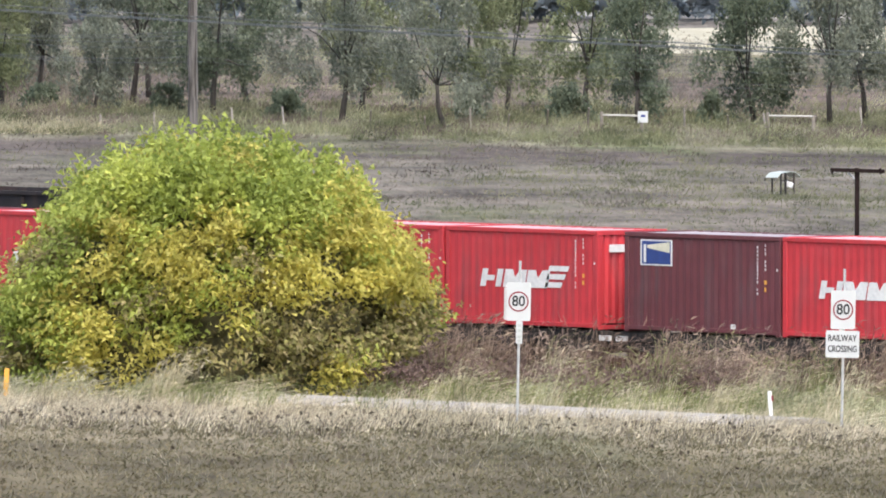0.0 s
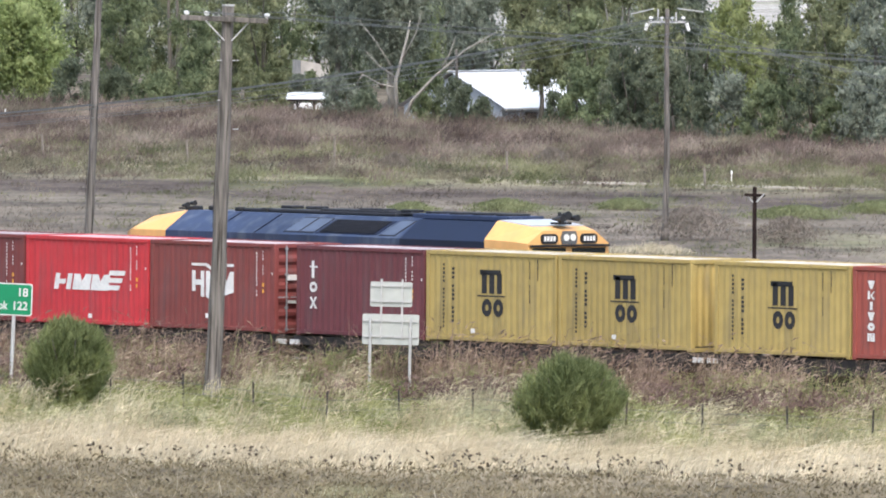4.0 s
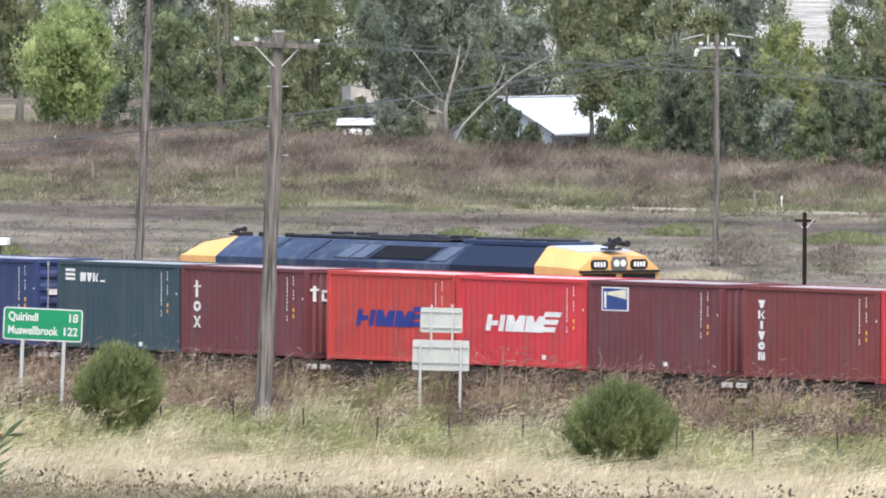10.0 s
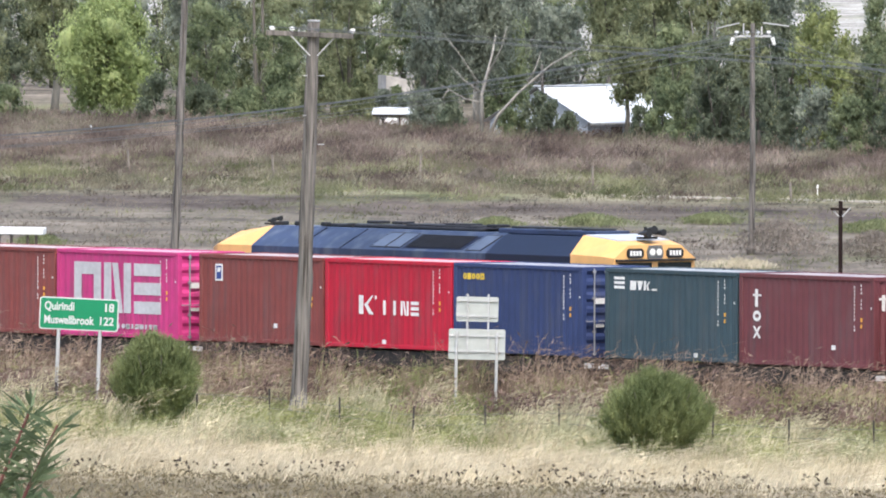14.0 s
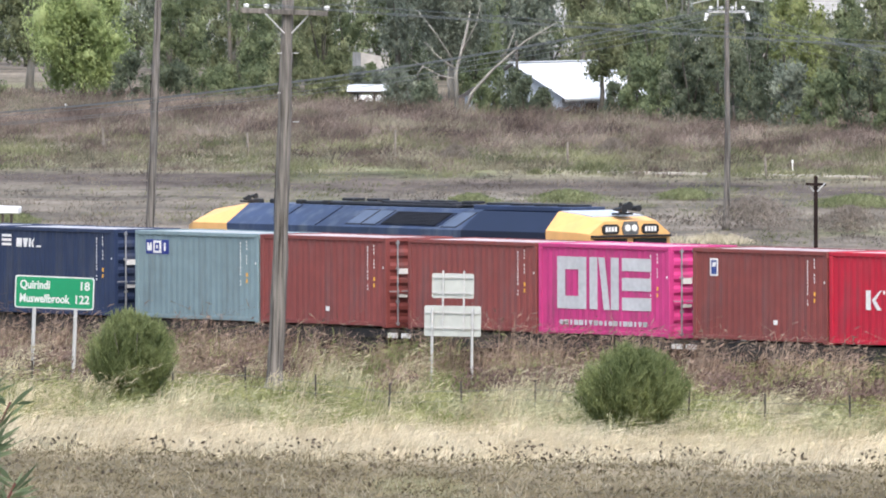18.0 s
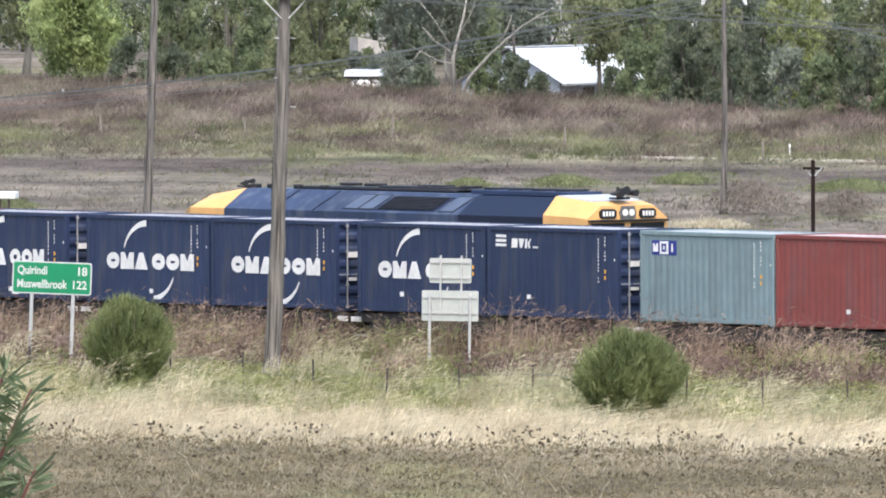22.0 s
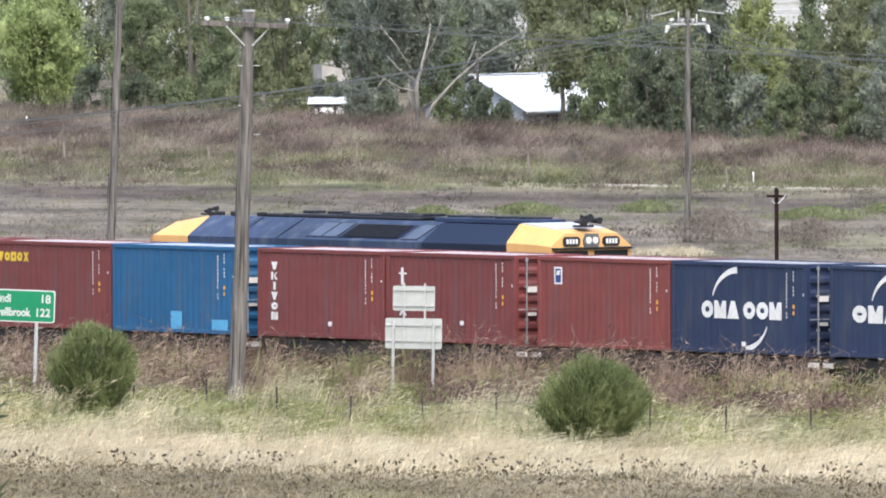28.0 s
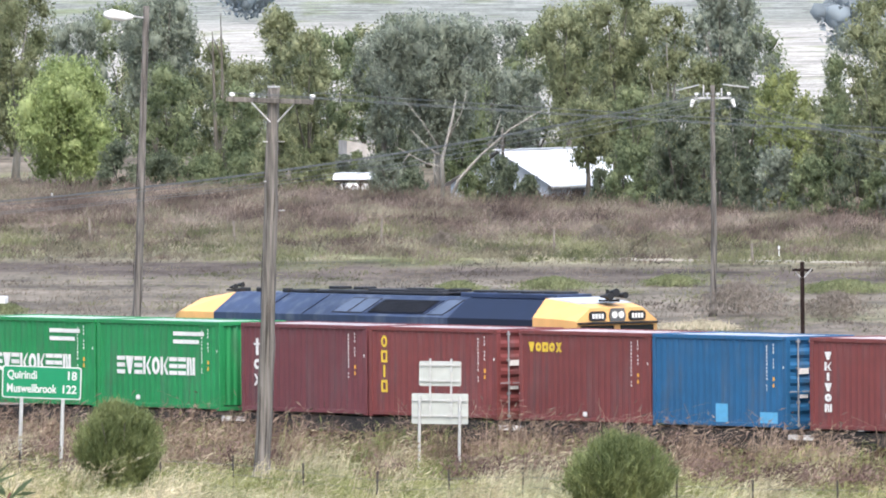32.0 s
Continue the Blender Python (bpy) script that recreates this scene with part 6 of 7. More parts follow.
def build_trees():
    rr = random.Random(5)
    # the belt: bearing, width and dip of the top in degrees, distance, leaf, form, bare share
    belt = (
        (-2.30, 0.30, 0.30, 972, "olive", "tall", 0.12), (-2.03, 0.27, 0.28, 978, "olive", "tall", 0.2), (-1.845, 0.37, 0.565, 952, "lime", "egg", 0.16), (-1.567, 0.33, 0.345, 985, "grey", "umbrella", 0.42),
        (-1.54, 0.25, 0.58, 962, "green", "egg", 0.04), (-1.36, 0.20, 0.51, 968, "olive", "egg", 0.1), (-1.14, 0.27, 0.40, 956, "olive", "egg", 0.08), (-1.26, 0.22, 0.64, 947, "green", "egg", 0.04),
        (-1.02, 0.22, 0.465, 950, "olive", "tall", 0.06), (-0.60, 0.44, 0.43, 930, "grey", "umbrella", 0.36), (-0.80, 0.24, 0.475, 936, "grey", "umbrella", 0.34), (-0.34, 0.20, 0.60, 924, "grey", "umbrella", 0.4),
        (-0.52, 0.26, 0.62, 945, "green", "egg", 0.05), (-0.72, 0.26, 0.58, 960, "dark", "egg", 0.02), (-0.15, 0.24, 0.42, 918, "olive", "umbrella", 0.45), (0.0, 0.30, 0.31, 905, "olive", "tall", 0.2), (0.05, 0.22, 0.66, 890, "green", "egg", 0.02),
        (0.19, 0.22, 0.40, 900, "olive", "tall", 0.12), (0.36, 0.30, 0.28, 892, "grey", "umbrella", 0.25), (0.28, 0.25, 0.57, 880, "olive", "egg", 0.04), (0.21, 0.22, 0.70, 873, "dark", "egg", 0.0), (0.42, 0.2, 0.62, 884, "dark", "egg", 0.0),
        (0.535, 0.16, 0.565, 900, "grey", "egg", 0.1), (0.59, 0.22, 0.615, 858, "lime_olive", "tall", 0.04), (0.715, 0.17, 0.57, 868, "green", "egg", 0.04), (0.86, 0.26, 0.375, 862, "olive", "tall", 0.05), (0.93, 0.30, 0.49, 858, "olive", "egg", 0.05),
        (1.06, 0.28, 0.55, 850, "grey", "tall", 0.05), (0.985, 0.26, 0.85, 843, "grey", "egg", 0.0), (1.215, 0.24, 0.69, 845, "lime_olive", "egg", 0.06), (1.25, 0.22, 0.90, 836, "grey", "egg", 0.0), (1.40, 0.26, 0.62, 850, "grey", "egg", 0.1))
    for n, (b, w, top, dist, kind, form, bare) in enumerate(belt):
        x, y, h, sp = sighted(b, w, top, dist)
        lab = "bright lime green rounded tree before the darker belt" if kind == "lime" else "yellow green tree at the belt's edge" if kind == "lime_olive" else ""
        gum_tree(x, y, h, sp, kind, 100 + n, form, bare, lab, pale=n % 4 == 1, dens=1.5 if kind == "lime" else 1.0)
    # those behind, lower where the plain shows through the belt
    b = -2.5
    kinds = ("grey", "green", "olive", "dark", "olive", "grey")
    n = 0
    while b < 1.55:
        top = rr.uniform(0.34, 0.47)
        for lo, hi, dip in ((-1.46, -1.18, 0.55), (-1.12, -0.9, 0.46), (0.54, 0.71, 0.68), (1.19, 1.33, 0.76)):
            if lo - 0.06 < b < hi + 0.06:
                top = max(top, dip + rr.uniform(0, 0.03))
        x, y, h, sp = sighted(b, rr.uniform(0.26, 0.34), top, 985 - 46 * b + rr.uniform(-8, 8))
        gum_tree(x, y, h, sp, kinds[n % 6], 300 + n, "tall", 0.05, dens=0.9, lush=260)
        n += 1
        b += rr.uniform(0.09, 0.14)
    # the old gum's bare limbs
    dead = thing("bare_limbs", Matrix.Translation((-9.15, 899, 0)), "bare pale limbs of an old spreading gum", "tree")
    for pts, r in (([(0, 0, -0.1), (-0.05, 0, 2.3), (0.5, 0.1, 4.4), (0.7, 0.2, 5.5)], 0.14), ([(0.3, 0, -0.1), (0.8, -0.1, 1.2), (2.0, -0.2, 2.5), (3.6, -0.2, 3.9), (5.3, -0.2, 4.9)], 0.11), ([(2.4, -0.2, 3.0), (2.8, -0.2, 3.7), (3.1, -0.2, 4.6)], 0.06), ([(-0.1, 0, 0.8), (-0.5, -0.1, 1.7), (-0.45, -0.1, 2.6)], 0.07),
                   ([(-0.05, 0, 1.9), (-0.9, -0.1, 2.1), (-2.4, -0.2, 2.95)], 0.06), ([(0, 0, 2.4), (-1.0, -0.1, 3.1), (-1.7, -0.1, 3.9)], 0.06), ([(-0.2, 0, 2.9), (-1.1, -0.1, 4.3), (-2.1, -0.1, 5.6)], 0.05), ([(0.3, 0, 3.4), (1.0, -0.1, 4.8), (1.3, -0.1, 6.0)], 0.05), ([(-1.8, -0.2, 2.6), (-2.1, -0.2, 2.2), (-2.0, -0.2, 1.7)], 0.04), ([(4.3, -0.2, 4.3), (4.9, -0.2, 4.4), (5.5, -0.2, 4.5)], 0.035)):
        part("trunk" if r > 0.12 else "limb", Shape().tube(pts, [r * (1 - 0.75 * i / (len(pts) - 1)) for i in range(len(pts))], 6), pale_bark, dead, smooth=True)
    for b, top, bot, dist in ((-1.331, 0.39, 0.55, 950), (-1.36, 0.45, 0.55, 950)):
        d = thing("bare_limbs", Matrix.Translation((dist * math.tan(radians(b)), dist, 0)), "dead bare treetop standing over the belt", "tree")
        z0, z1 = EYE.z - dist * math.tan(radians(bot)), EYE.z - dist * math.tan(radians(top))
        part("trunk", Shape().tube([(0.2, 0, 0), (0.05, 0, z0), (0, 0, z1)], [0.12, 0.07, 0.02], 6), bark, d)
        part("limb", Shape().tube([(0.05, 0, z0 + 0.2), (-0.5, 0, z0 + 1.4)], [0.04, 0.015], 5), bark, d)
    # bushes at the belt's foot: bearing, width, dip of the top, distance, leaf
    for n, (b, w, top, dist, kind) in enumerate((
            (-2.22, 0.2, 0.86, 955, "green"), (-1.67, 0.17, 0.83, 945, "dark"), (-1.52, 0.18, 0.86, 948, "dark"), (-1.39, 0.2, 0.88, 946, "green"), (-1.13, 0.24, 0.79, 938, "olive"), (-1.24, 0.18, 0.87, 940, "green"), (-1.0, 0.14, 0.86, 938, "olive"),
            (-0.86, 0.10, 0.89, 934, "grey"), (-0.77, 0.17, 0.87, 922, "grey"), (-0.70, 0.14, 0.93, 918, "dark"), (-0.455, 0.13, 0.88, 903, "green"), (-0.50, 0.10, 0.93, 902, "green"), (-0.41, 0.13, 0.885, 899, "dark"), (-0.345, 0.13, 0.91, 898, "dark"), (-0.28, 0.10, 0.945, 896, "dark"), (-0.905, 0.10, 0.87, 948, "grey"), (-0.85, 0.06, 0.86, 946, "green"), (-0.06, 0.09, 0.93, 890, "dark"), (0.03, 0.14, 0.86, 886, "green"), (0.10, 0.2, 0.84, 880, "green"),
            # the dark bush at 0.36 stands in for shadow in the understorey
            (0.21, 0.2, 0.86, 874, "dark"), (0.36, 0.2, 0.80, 868, "dark"), (0.47, 0.16, 0.9, 862, "dark"), (0.575, 0.22, 0.87, 852, "grey"), (0.68, 0.18, 0.9, 850, "green"), (0.79, 0.2, 0.82, 850, "dark"), (0.90, 0.18, 0.95, 844, "green"), (1.1, 0.2, 0.96, 838, "grey"), (1.32, 0.16, 1.0, 832, "dark"))):
        x, y, h, sp = sighted(b, w, top, dist)
        gum_tree(x, y, h, sp, kind, 600 + n, "bush", 0.0, "low leafy bush at the foot of the belt", dens=0.8)
    gum_tree(-1.5, 896, 5.6, 3.2, "olive", 61, "umbrella", 0.40, "slim eucalyptus standing before the white roof", dens=0.8)
    # open woodland where the view begins
    for x, y, h, sp, kind, bare in ((20.6, 796, 8.0, 5.0, "olive", 0.2), (22.6, 786, 7.6, 5.0, "olive", 0.22), (26.5, 775, 4.3, 3.4, "grey", 0.2), (24.6, 800, 8.0, 5.0, "grey", 0.2), (28.8, 790, 8.6, 4.8, "grey", 0.28), (31.8, 772, 8.8, 5.4, "dark", 0.2), (34.2, 790, 8.4, 5.0, "grey", 0.2),
                                    (36.9, 756, 8.6, 4.8, "grey", 0.22), (38.8, 776, 8.0, 4.8, "olive", 0.2), (41.0, 747, 6.6, 4.8, "grey", 0.2), (43.6, 772, 7.6, 4.4, "olive", 0.2), (45.6, 778, 6.6, 4.2, "olive", 0.2), (30.4, 812, 8.6, 5.2, "dark", 0.2), (33.0, 820, 8.6, 5.4, "grey", 0.15), (41.0, 812, 8.0, 5.0, "grey", 0.2),
                                    (48.4, 764, 7.8, 4.4, "olive", 0.22), (49.8, 750, 6.6, 3.6, "dark", 0.16), (51.2, 768, 6.4, 3.6, "grey", 0.2), (55.2, 753, 6.4, 5.0, "dark", 0.2), (58.4, 751, 7.4, 4.2, "grey", 0.3), (60.4, 756, 7.6, 4.4, "grey", 0.28), (63.8, 765, 7.6, 4.6, "olive", 0.2), (66.8, 772, 7.6, 4.6, "grey", 0.2)):
        gum_tree(x, y, h, sp * 1.18, "wood" if kind == "grey" else kind, int(x * 10), "egg", bare, "eucalyptus with dark trunk in open dry woodland", dens=0.85, airy=True)
    for x, y, hh, w in ((29.8, 777, 1.4, 1.9), (35.2, 764, 1.3, 2.0), (47.4, 758, 1.6, 2.6), (52.8, 752, 1.5, 1.3), (24.0, 780, 1.2, 2.2), (43.0, 760, 1.3, 1.8)):
        gum_tree(x, y, hh, w, "dark", int(x * 9), "bush", 0.0, "low dark bush in dry woodland grass")
    # woods far across the plain, their haze put into the leaf colour
    np.random.seed(77)
    qs, hs = [], []
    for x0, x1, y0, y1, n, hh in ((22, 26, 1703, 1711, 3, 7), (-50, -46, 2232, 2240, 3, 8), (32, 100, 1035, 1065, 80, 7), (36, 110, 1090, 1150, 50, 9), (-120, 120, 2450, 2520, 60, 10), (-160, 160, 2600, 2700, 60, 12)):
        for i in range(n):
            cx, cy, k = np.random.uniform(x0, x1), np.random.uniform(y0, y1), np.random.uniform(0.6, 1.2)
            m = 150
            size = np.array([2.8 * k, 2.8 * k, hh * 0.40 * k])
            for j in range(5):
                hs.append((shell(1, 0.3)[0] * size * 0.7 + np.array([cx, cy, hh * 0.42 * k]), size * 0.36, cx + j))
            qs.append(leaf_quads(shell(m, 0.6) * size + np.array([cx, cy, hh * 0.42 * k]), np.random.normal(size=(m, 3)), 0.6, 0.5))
    stuff("far_woods", crown_mesh("far_woods", hs, np.concatenate(qs)), LEAF["far"], "dull woods far across the plain, haze blue put into the leaf colour", "woods")


build_trees()


def build_shrubs():
    # round green wattles by the road
    for x, y, w, h, seed in ((-13.55, 461, 2.75, 2.7, 3), (0.05, 440.5, 3.4, 2.3, 4)):
        np.random.seed(seed)
        ob = thing("shrub", Matrix.Translation((x, y, 0)), "rounded bushy green shrub in roadside grass", "shrub")
        k = 26000
        # feathery sprays: each a shoot with needles along it
        n = k // 26
        f = np.random.uniform(0.05, 1, n) ** 0.7
        a = np.random.uniform(0, 6.283, n)
        q = np.random.uniform(0.35, 1.0, n) ** 0.5
        rad = np.sqrt(1 - np.clip(f, 0, 1) ** 2.8) * (0.36 + 0.64 * np.clip(f / 0.5, 0, 1)) * q
        d = np.stack([np.cos(a) * rad, np.sin(a) * rad, f * (0.84 + 0.12 * q)], 1)
        bumpy = 1 + 0.28 * np.array([noise.noise(Vector(p) * 2.2 + Vector((seed * 3, 0, 0))) for p in d])
        base = d * np.array([w / 2, w / 2, h]) * 0.93 * np.stack([bumpy, bumpy, 0.6 + 0.36 * bumpy], 1)
        out = d * 0.9 + np.array([0.14, 0, 0.75]) + np.random.normal(size=(n, 3)) * 0.22
        out /= np.linalg.norm(out, axis=1, keepdims=True)
        t = np.random.uniform(-0.3, 0.36, (n, 26))
        c = (base[:, None] + out[:, None] * t[:, :, None]).reshape(-1, 3) + np.random.normal(size=(n * 26, 3)) * 0.045
        c[:, 2] = np.maximum(c[:, 2], 0.1)
        dirs = np.repeat(out, 26, axis=0) + np.random.normal(size=(n * 26, 3)) * 0.45
        m = paint("wattle_leaf", (0.15, 0.185, 0.075), rough=0.7, var=0.25, scale=6.0, island=0.15, col2=(0.255, 0.285, 0.13), trans=0.42, spec=0.2, patch=True)
        hearts = []
        for i in range(26):
            f, a, k = random.Random(seed * 50 + i).uniform(0.12, 0.72), i * 2.4, 0.15 + 0.5 * (i % 5) / 4
            r = math.sqrt(1 - f ** 2.8) * k * min(1, 0.3 + 1.6 * f)
            hearts.append(((math.cos(a) * r * w / 2, math.sin(a) * r * w / 2, f * h), (w * 0.09, w * 0.09, h * 0.11), a))
        part("crown", crown_mesh("crown", hearts, leaf_quads(c, dirs, 0.22, 0.026)), m, ob)
        s = Shape()
        for i in range(9):
            a = i * 0.7
            s.tube([(0.1 * math.cos(a), 0.1 * math.sin(a), -0.05), (w * 0.2 * math.cos(a), w * 0.2 * math.sin(a), h * 0.4), (w * 0.34 * math.cos(a), w * 0.34 * math.sin(a), h * 0.75)], [0.04, 0.028, 0.01], 5)
        part("branchwork", s, bark, ob)
    # the big yellowing shrub
    np.random.seed(12)
    rr = random.Random(12)
    ob = thing("large_shrub", Matrix.Translation((18.0, 436.5, 0)), "huge spreading shrub turning from green to yellow", "shrub")
    W, H = 11.6, 6.7
    s = Shape()
    green, gold, brown = [], [], []
    hearts = []

    def inside(c):
        """Whether a point lies within the bush's uneven outline: higher over its middle, overhanging on one side, hollow at its foot."""
        u = c.x / (6.1 if c.x > 0 else 5.7)
        if abs(u) >= 1:
            return False
        top = 5.95 * (1 - abs(u) ** 2.4) ** 0.62 + 0.35 * noise.noise(Vector((c.x * 1.1, c.y * 0.8, 3)))
        low = 0.1 + max(0, c.x - 3.6) * 0.85 + max(0, -c.x - 4.6) * 1.0
        return low < c.z < top and abs(c.y) < 4.6 * math.sqrt(1 - u * u) * (1 - 0.55 * (c.z / 7) ** 2)

    made = 0
    while made < 760:
        c = Vector((rr.uniform(-6, 6.3), rr.uniform(-4.6, 4.6), rr.uniform(0.15, 6.9)))
        # leafy tufts fill the outer layer; dark lumps stand in for shade within
        if not inside(c) or inside(c + Vector((c.x * 0.16, c.y * 0.24, 0.75 if c.z > 2.4 else 0.2))):
            continue
        if c.z < 2.3 and abs(c.x + 0.3) < 2.6 and rr.random() < 0.55:
            continue
        made += 1
        out = Vector((c.x * 0.16, c.y * 0.16, 0.75 if c.z > 4.6 else 0.1)).normalized()
        n = 125
        t = np.random.uniform(-0.5, 0.42, n)[:, None]
        pts = np.array(c) + t * np.array(out) + np.random.normal(size=(n, 3)) * np.array([0.27, 0.27, 0.2]) * (1.05 - 0.4 * t)
        dirs = np.random.normal(size=(n, 3)) * 0.5 + np.array(out) * 0.5 + np.array([0, 0, -0.35])
        q = leaf_quads(pts, dirs, 0.17, 0.10)
        # browner low down, most of all towards the right
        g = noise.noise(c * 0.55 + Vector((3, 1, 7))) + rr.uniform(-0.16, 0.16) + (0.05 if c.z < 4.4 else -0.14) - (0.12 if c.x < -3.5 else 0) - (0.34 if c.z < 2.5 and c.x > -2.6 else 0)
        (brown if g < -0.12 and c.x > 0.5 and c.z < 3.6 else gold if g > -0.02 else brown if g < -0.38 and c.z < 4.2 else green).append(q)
        if made % 3 == 0 and -4.6 < c.x < 4.2:
            hearts.append((c * 0.66, (0.6, 0.6, 0.5), made))
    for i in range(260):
        # the heart: brown lumps that put the inner shade into colour
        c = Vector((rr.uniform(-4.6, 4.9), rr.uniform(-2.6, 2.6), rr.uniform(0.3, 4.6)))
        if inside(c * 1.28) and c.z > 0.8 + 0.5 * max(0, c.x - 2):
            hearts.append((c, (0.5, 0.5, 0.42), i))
    for i in range(75):
        # upright shoots that break the outline
        x = rr.uniform(-4.6, 4.2)
        top = 5.85 * (1 - abs(x / (6.1 if x > 0 else 5.7)) ** 2.4) ** 0.62
        c = Vector((x, rr.uniform(-1.6, 1.6), top - 0.1))
        n = 64
        t = np.random.uniform(-0.4, rr.uniform(0.4, 1.25), n)[:, None]
        pts = np.array(c) + t * np.array((0.04 * x, 0, 1)) + np.random.normal(size=(n, 3)) * np.array([0.13, 0.13, 0.1])
        green.append(leaf_quads(pts, np.random.normal(size=(n, 3)) * 0.7 + np.array([0, 0, -0.3]), 0.18, 0.11))
    part("twig_heart", crown_mesh("twig_heart", hearts, brown[0]), paint("inner_shade_brown", (0.12, 0.105, 0.05), rough=0.9, var=0.3, scale=6), ob, "twiggy heart of the bush, inner shade put in as dark lumps")["kind"] = "stuff"
    for i in range(26):
        a = rr.uniform(0, 6.283)
        r = rr.uniform(0.3, 0.75)
        s.tube([(0.3 * math.cos(a), 0.3 * math.sin(a), -0.1), (r * 2.2 * math.cos(a), r * 2 * math.sin(a), 1.9), (r * 4.6 * math.cos(a), r * 4 * math.sin(a), H * (1.02 - 0.45 * r))], [0.10, 0.06, 0.015], 6)
    part("branchwork", s, bark, ob)
    lg = material("shrub_green", (0.32, 0.385, 0.085), rough=0.55, var=0.25, scale=5.0, island=0.18, col2=(0.44, 0.47, 0.11), trans=0.4, patch=True, spec=0.3)
    ly = material("shrub_gold", (0.60, 0.52, 0.14), rough=0.55, var=0.2, scale=0.8, island=0.2, col2=(0.46, 0.43, 0.10), trans=0.45, spec=0.3)
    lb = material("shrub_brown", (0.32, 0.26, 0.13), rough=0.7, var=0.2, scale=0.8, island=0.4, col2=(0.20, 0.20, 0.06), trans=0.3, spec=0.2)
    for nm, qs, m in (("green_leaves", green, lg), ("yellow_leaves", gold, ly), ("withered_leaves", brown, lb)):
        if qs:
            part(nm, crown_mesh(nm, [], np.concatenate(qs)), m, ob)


build_shrubs()


# ---- buildings and small things in the paddock ----
sheet_roof = material("white_roof_sheet", (0.60, 0.63, 0.66), rough=0.4, var=0.05, scale=1.0)
grey_wall = material("grey_board_wall", (0.36, 0.40, 0.44), rough=0.7, var=0.1, scale=2)
dull_timber = material("dull_timber", (0.22, 0.19, 0.16), rough=0.9, var=0.25, scale=6)


def build_sheds():
    ob = thing("farmhouse", pose(-3.9, 913.5, -0.15, 0, 0, 58), "low white roofed farmhouse half hidden by trees", "house")
    part("wall", Shape().prism([(-3.1, -0.1), (3.1, -0.1), (3.1, 0.95), (0, 2.6), (-3.1, 0.95)], lambda u, v: (-4.4, u, v), lambda u, v: (4.4, u, v)), grey_wall, ob)
    for k in (-1, 1):
        rf = Shape().prism(ribs(9.4, 0.27, 0.03, 0.0), lambda u, v: (u - 4.7, k * 3.5, 0.82 + v), lambda u, v: (u - 4.7, 0, 2.75 + v))
        part("roof", rf, sheet_roof, ob, "white ribbed sheet roof")
    part("ridge_cap", Shape().box((0, 0, 2.79), (9.5, 0.3, 0.06)), sheet_roof, ob)
    part("gutter", Shape().box((0, -3.53, 0.78), (9.4, 0.1, 0.1)), galv, ob)
    part("window", Shape().box((-1.5, -3.12, 0.3), (1.1, 0.06, 0.6)), glass, ob)
    ob = thing("farm_shed", pose(-14.75, 966, -0.1, 0, 0, 10), "pale farm shed glimpsed between the trees", "shed")
    part("wall", Shape().prism([(-0.8, -0.1), (0.8, -0.1), (0.8, 2.2), (-0.8, 2.5)], lambda u, v: (u, -1.5, v), lambda u, v: (u, 1.5, v)), paint("pale_board", (0.50, 0.47, 0.44), rough=0.8, var=0.2, scale=2), ob)
    ob = thing("carport", pose(-14.2, 925, 0, 0, 0, -4), "small white roofed carport by the trees", "carport")
    part("roof", Shape().prism([(-1.1, 0.90), (-0.7, 1.08), (0.2, 1.22), (1.1, 1.16), (1.1, 1.10), (0.2, 1.15), (-0.7, 1.01), (-1.1, 0.84)], lambda u, v: (-1.15, u, v), lambda u, v: (1.15, u, v)), sheet_roof, ob, "white curved sheet roof")
    # black strip below the eaves, put in for the roof's shaded underside
    part("beam", Shape().box((0, -0.95, 0.79), (2.2, 0.12, 0.12)), black_steel, ob, "dark eaves beam standing in for the shaded roof underside")
    for x in (-0.55, 0.35, 0.9):
        part("post", Shape().box((x, -0.92, 0.35), (0.1, 0.1, 0.8)), black_steel, ob)
        for k in (-1, 1):
            part("brace", Shape().tube([(x, -0.92, 0.45), (x + 0.22 * k, -0.92, 0.75)], 0.035, 5), black_steel, ob)
    ob = thing("farm_trailer", pose(-13.9, 929.5, -0.05, 0, 0, -4), "low white farm trailer parked behind the carport", "trailer")
    part("body", Shape().box((0, 0, 0.42), (2.3, 1.2, 0.34), bevel=0.06), white_paint, ob)
    for x in (-0.8, 0.8):
        part("wheel", Shape().tube([(x, -0.62, 0.2), (x, -0.45, 0.2)], 0.2, 12), black_steel, ob)
    # stock feed shelter with a bent roof
    ob = thing("feed_shelter", pose(47.4, 632, 0.0, 0, 0, 38), "small feed shelter with a bent pale tin roof", "shelter")
    roof = Shape()
    pts = [(-0.75, 0.78), (-0.5, 0.98), (0.1, 1.04), (0.42, 1.0), (0.74, 0.80)]
    roof.prism(pts + [(u, v - 0.03) for u, v in reversed(pts)], lambda u, v: (u, -0.42, v), lambda u, v: (u, 0.42, v))
    part("roof", roof, paint("pale_tin", (0.44, 0.48, 0.44), rough=0.5, var=0.12, scale=4), ob)
    for x, y in ((-0.42, -0.3), (0.4, -0.3), (-0.42, 0.3), (0.4, 0.3), (-0.1, -0.3)):
        part("leg", Shape().box((x, y, 0.45), (0.06, 0.06, 1.0)), black_steel, ob)
    part("trough", Shape().box((0.08, -0.34, 0.42), (0.26, 0.3, 0.26), Euler((0.2, 0.3, 0)).to_matrix(), 0.03), white_paint, ob)
    part("rail", Shape().box((0, -0.3, 0.62), (0.9, 0.05, 0.05)), black_steel, ob)
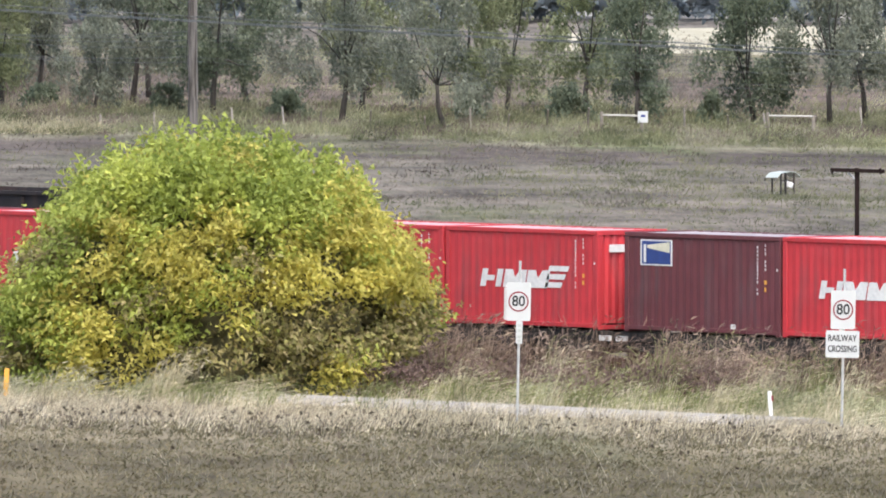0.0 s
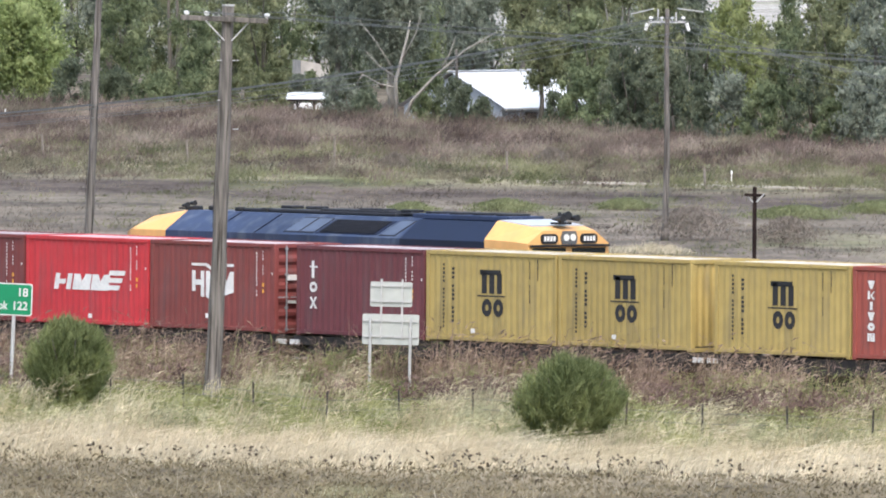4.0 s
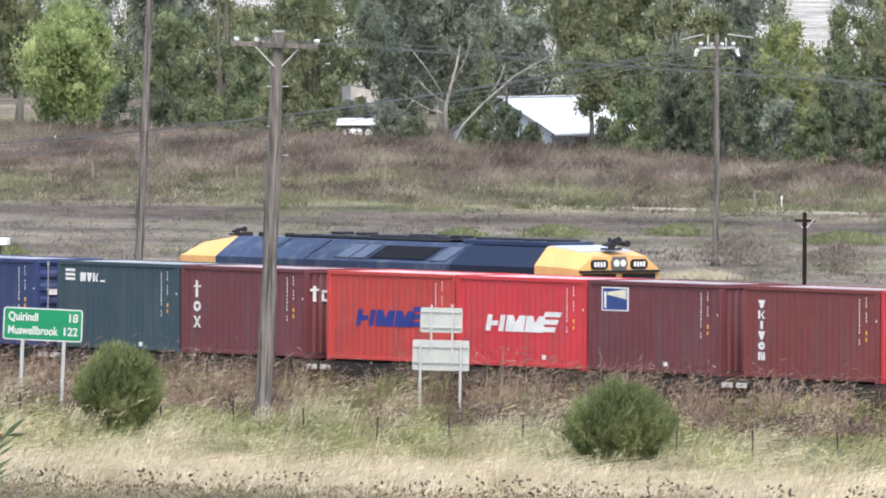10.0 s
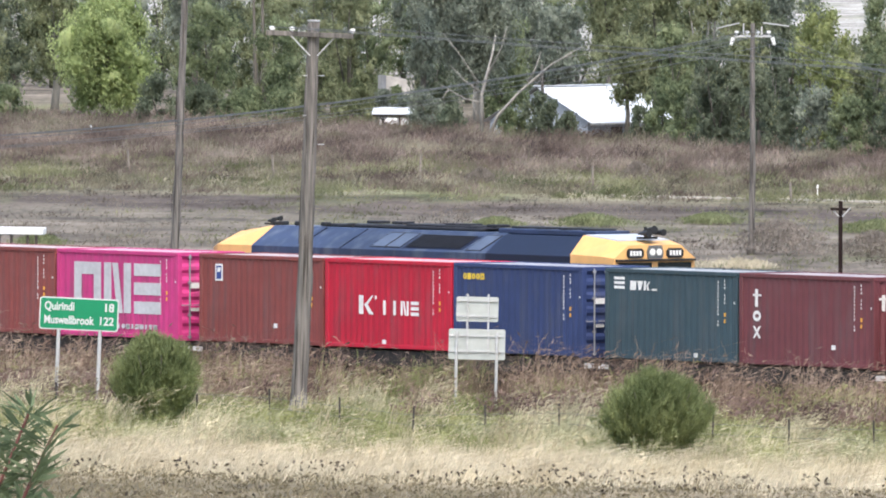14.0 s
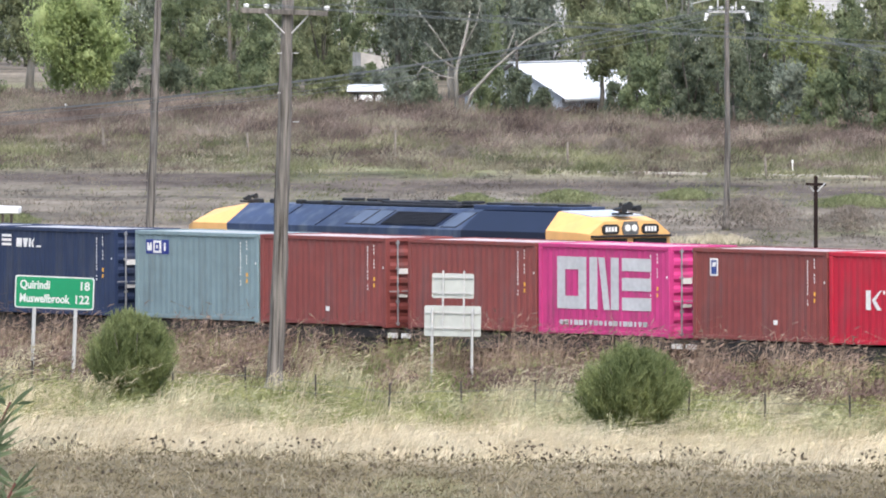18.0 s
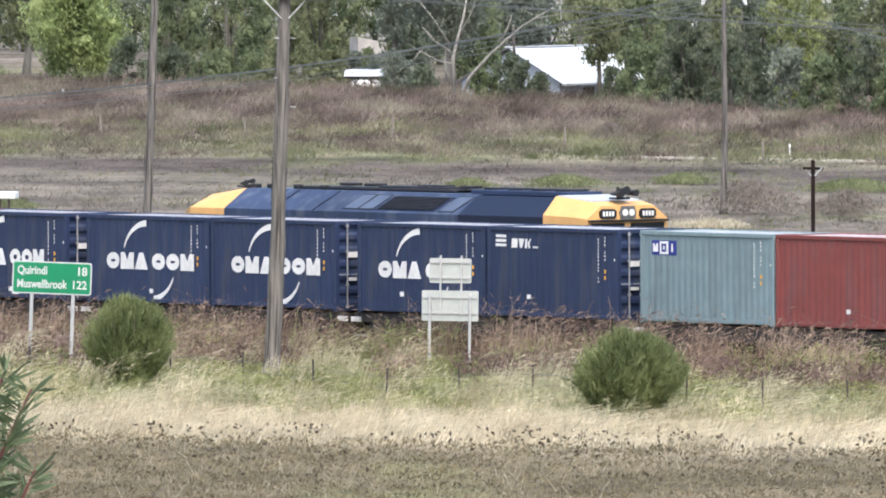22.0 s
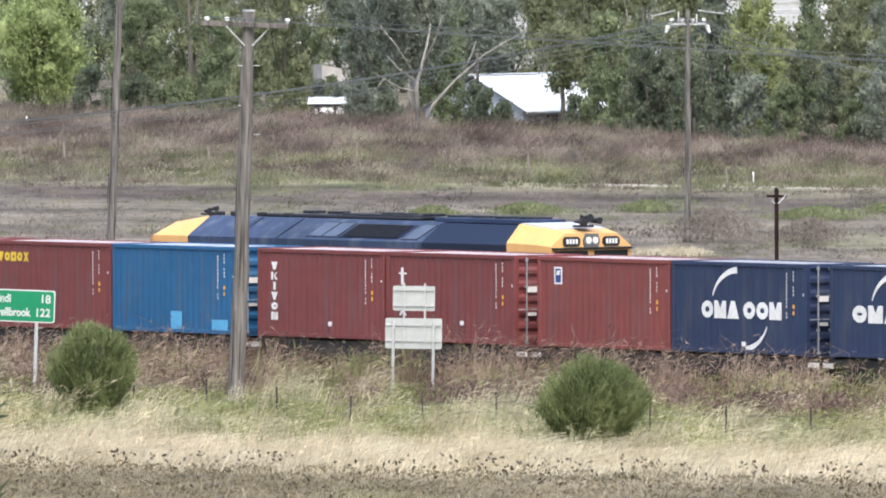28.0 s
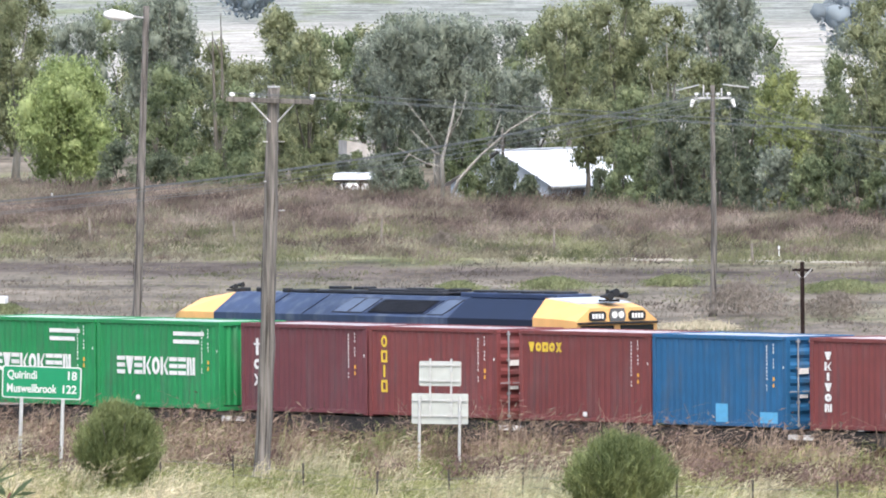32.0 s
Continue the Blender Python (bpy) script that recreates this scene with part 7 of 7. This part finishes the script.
    ob.scale = (0.8, 0.8, 0.8)
    # white topped stand beyond the siding
    ob = thing("feed_shelter", pose(-23.2, 620, 0, 0, 0, -6), "low stand with a flat white top on dark legs", "shelter")
    part("roof", Shape().box((0, 0, 1.62), (1.78, 0.9, 0.26), Euler((0, 0.012, 0)).to_matrix(), 0.03), white_paint, ob)
    for x in (-0.75, -0.3, 0.3, 0.62):
        part("leg", Shape().box((x, -0.3, 0.75), (0.09, 0.09, 1.6)), black_steel, ob)
    # rail gates and stakes at the woodland's edge
    for x, y, w, sign in ((47.4, 738, 1.75, 1), (54.6, 737, 2.0, 0)):
        g = thing("rail_barrier", pose(x, y, 0, 0, 0, 2), "weathered timber rail on two posts", "fence")
        for k in (0, w):
            part("post", Shape().tube([(k, 0, -0.05), (k, 0, 0.85 if k == 0 else 0.72)], 0.075, 7), dull_timber, g)
        part("rail", Shape().tube([(0, -0.02, 0.7), (w, -0.02, 0.66)], 0.05, 7), paint("grey_rail", (0.42, 0.40, 0.36), rough=0.9, var=0.2), g)
        if sign:
            part("notice", Shape().box((w + 0.05, -0.1, 0.62), (0.44, 0.02, 0.50), bevel=0.004), sign_white, g)
            part("marking", Shape().box((w + 0.05, -0.113, 0.66), (0.2, 0.004, 0.1)), mark_blue, g)
    fence = thing("boundary_fence", Matrix(), "sparse old boundary fence of grey timber posts", "fence")
    rr = random.Random(8)
    for i in range(22):
        x = 24 + i * 1.95 + rr.uniform(-0.4, 0.4)
        part("post", Shape().tube([(x, 742 + rr.uniform(-2, 2), -0.05), (x + rr.uniform(-0.05, 0.05), 742, rr.uniform(0.5, 0.95))], 0.045, 6), dull_timber, fence)
    for x, y, h in ((7.30, 760, 0.2), (-30.1, 905, 0.3)):
        m = thing("marker_post", pose(x, y, 0), "small white marker post in far grass", "marker post")
        part("post", Shape().box((0, 0, h / 2 + 0.3), (0.09, 0.08, h * 0.8), bevel=0.02).box((0, 0, 0.15), (0.04, 0.04, 0.4)), white_paint, m)
    for x, y, h in ((-11.0, 795, 1.2), (-2.8, 770, 1.1), (-18, 800, 1.0), (-25, 806, 1.1), (6.0, 745, 0.9)):
        m = thing("fence_post", pose(x, y, 0, 0, rr.uniform(-4, 4), 0), "lone grey fence post in tussocks", "fence post")
        part("post", Shape().tube([(0, 0, -0.05), (0, 0, h)], 0.06, 6), dull_timber, m)


build_sheds()


def build_brush():
    np.random.seed(21)
    dry = grass("dry_brush", (0.17, 0.145, 0.125), (0.25, 0.215, 0.18), 0.15)
    gr = grass("young_green", (0.165, 0.19, 0.09), (0.245, 0.262, 0.14), 0.35)
    for x, y, w, h, mt, lab in ((4.8, 655, 4.6, 1.25, dry, "low grey leafless brush in the paddock"), (8.4, 650, 3.0, 1.0, dry, "low grey leafless brush in the paddock"), (-2.6, 700, 3.4, 0.5, gr, "bright green weed clump in the paddock"),
                                (2.3, 705, 2.8, 0.42, gr, "bright green weed clump in the paddock"), (9.3, 690, 4.4, 0.5, gr, "bright green weed clump in the paddock"), (-6.5, 698, 2.4, 0.4, gr, "bright green weed clump in the paddock"), (-24.2, 665, 2.2, 0.45, gr, "bright green weed clump in the paddock"),
                                (12.8, 700, 3.4, 0.5, gr, "bright green weed clump in the paddock"), (-8.0, 780, 1.8, 0.8, dry, "low grey leafless brush in the paddock"), (-0.8, 790, 2.0, 0.9, dry, "low grey leafless brush in the paddock")):
        m = int(2600 * w / 3)
        px = np.random.normal(0, w / 5, m)
        py = np.random.normal(0, w / 3, m)
        k = np.exp(-(px / (w * 0.36)) ** 2)
        ob = thing("brush", Matrix.Translation((x, y, 0)), lab, "shrub")
        c = np.stack([px, py, h * (0.35 + 0.65 * k) * np.random.uniform(0, 1, m) ** 0.8], 1)
        d = np.random.normal(size=(m, 3)) * 0.5 + np.array([0.15, 0, 0.6])
        part("foliage", flakes("foliage", leaf_quads(c, d, 0.2, 0.06)), mt, ob)["kind"] = "stuff"


build_brush()


def build_foreground():
    """Tips of a needle-leaved shrub on the rise, close before the lens."""
    np.random.seed(9)
    z0 = float(rise(25))
    ob = thing("needle_shrub", Matrix.Translation((-1.045, 25, z0)), "fresh green needle leaved shrub with reddish stems", "shrub")
    red = paint("red_stem", (0.20, 0.075, 0.06), rough=0.7, var=0.2)
    needle = grass("needle_green", (0.12, 0.165, 0.085), (0.21, 0.25, 0.15), 0.35)
    top = 15.42 - z0
    tips = [(0.06, top - 0.055, 0.03), (0.115, top - 0.02, 0.0), (0.155, top - 0.045, -0.02), (0.05, top - 0.15, 0.0), (0.10, top - 0.20, 0.02), (0.02, top - 0.09, 0.02), (0.16, top - 0.165, 0.0), (0.0, top - 0.24, 0.0), (0.13, top - 0.27, 0.01)]
    for tx, tz, ty in tips:
        base = Vector((-0.05, 0, tz - 0.75))
        tip = Vector((tx, ty, tz))
        mid = base.lerp(tip, 0.55) + Vector((-0.05, 0, 0.03))
        part("stem", Shape().tube([base, mid, tip], [0.006, 0.0042, 0.002], 6), red, ob)
        m = 110
        f = np.random.uniform(0.0, 0.16, m)
        dvec = np.array((mid - tip).normalized())
        c = np.array(tip) + dvec * f[:, None]
        ang = np.random.uniform(0, 6.283, m)
        d = np.stack([np.cos(ang), np.sin(ang), np.random.uniform(0.1, 0.9, m)], 1)
        c = c + d / np.linalg.norm(d, axis=1, keepdims=True) * 0.03
        part("foliage", sheet("foliage", leaf_quads(c, d, 0.062, 0.0065)), needle, ob)["kind"] = "stuff"
    part("main_stem", Shape().tube([(0, 0, -0.05), (-0.03, 0, top * 0.5), (-0.05, 0, top - 0.55)], [0.02, 0.015, 0.01], 7), bark, ob)
    return ob


PLANT = build_foreground()


def motions():
    rows = ((0, 40.01), (1, 46.5), (2, 52.95), (3, 59.4), (6, 78.55), (9, 97.45), (13, 122.2), (19, 159.0), (23, 183.2), (28, 213.85), (32, 238.3))
    for ob, place, z in MOVING:
        walk(ob, [(t, track_pose(place - TRAIN_ZERO + s, 0.0, z)) for t, s in rows])
    # the close shrub nods in the wind
    at = PLANT.matrix_basis.translation.copy()
    walk(PLANT, [(0.8 * i, Matrix.Translation(at) @ pose(0, 0, 0, 0, 0.35 * math.sin(1.9 * i) + 0.2 * math.sin(0.73 * i + 1) - 0.15, 0)) for i in range(41)])


motions()
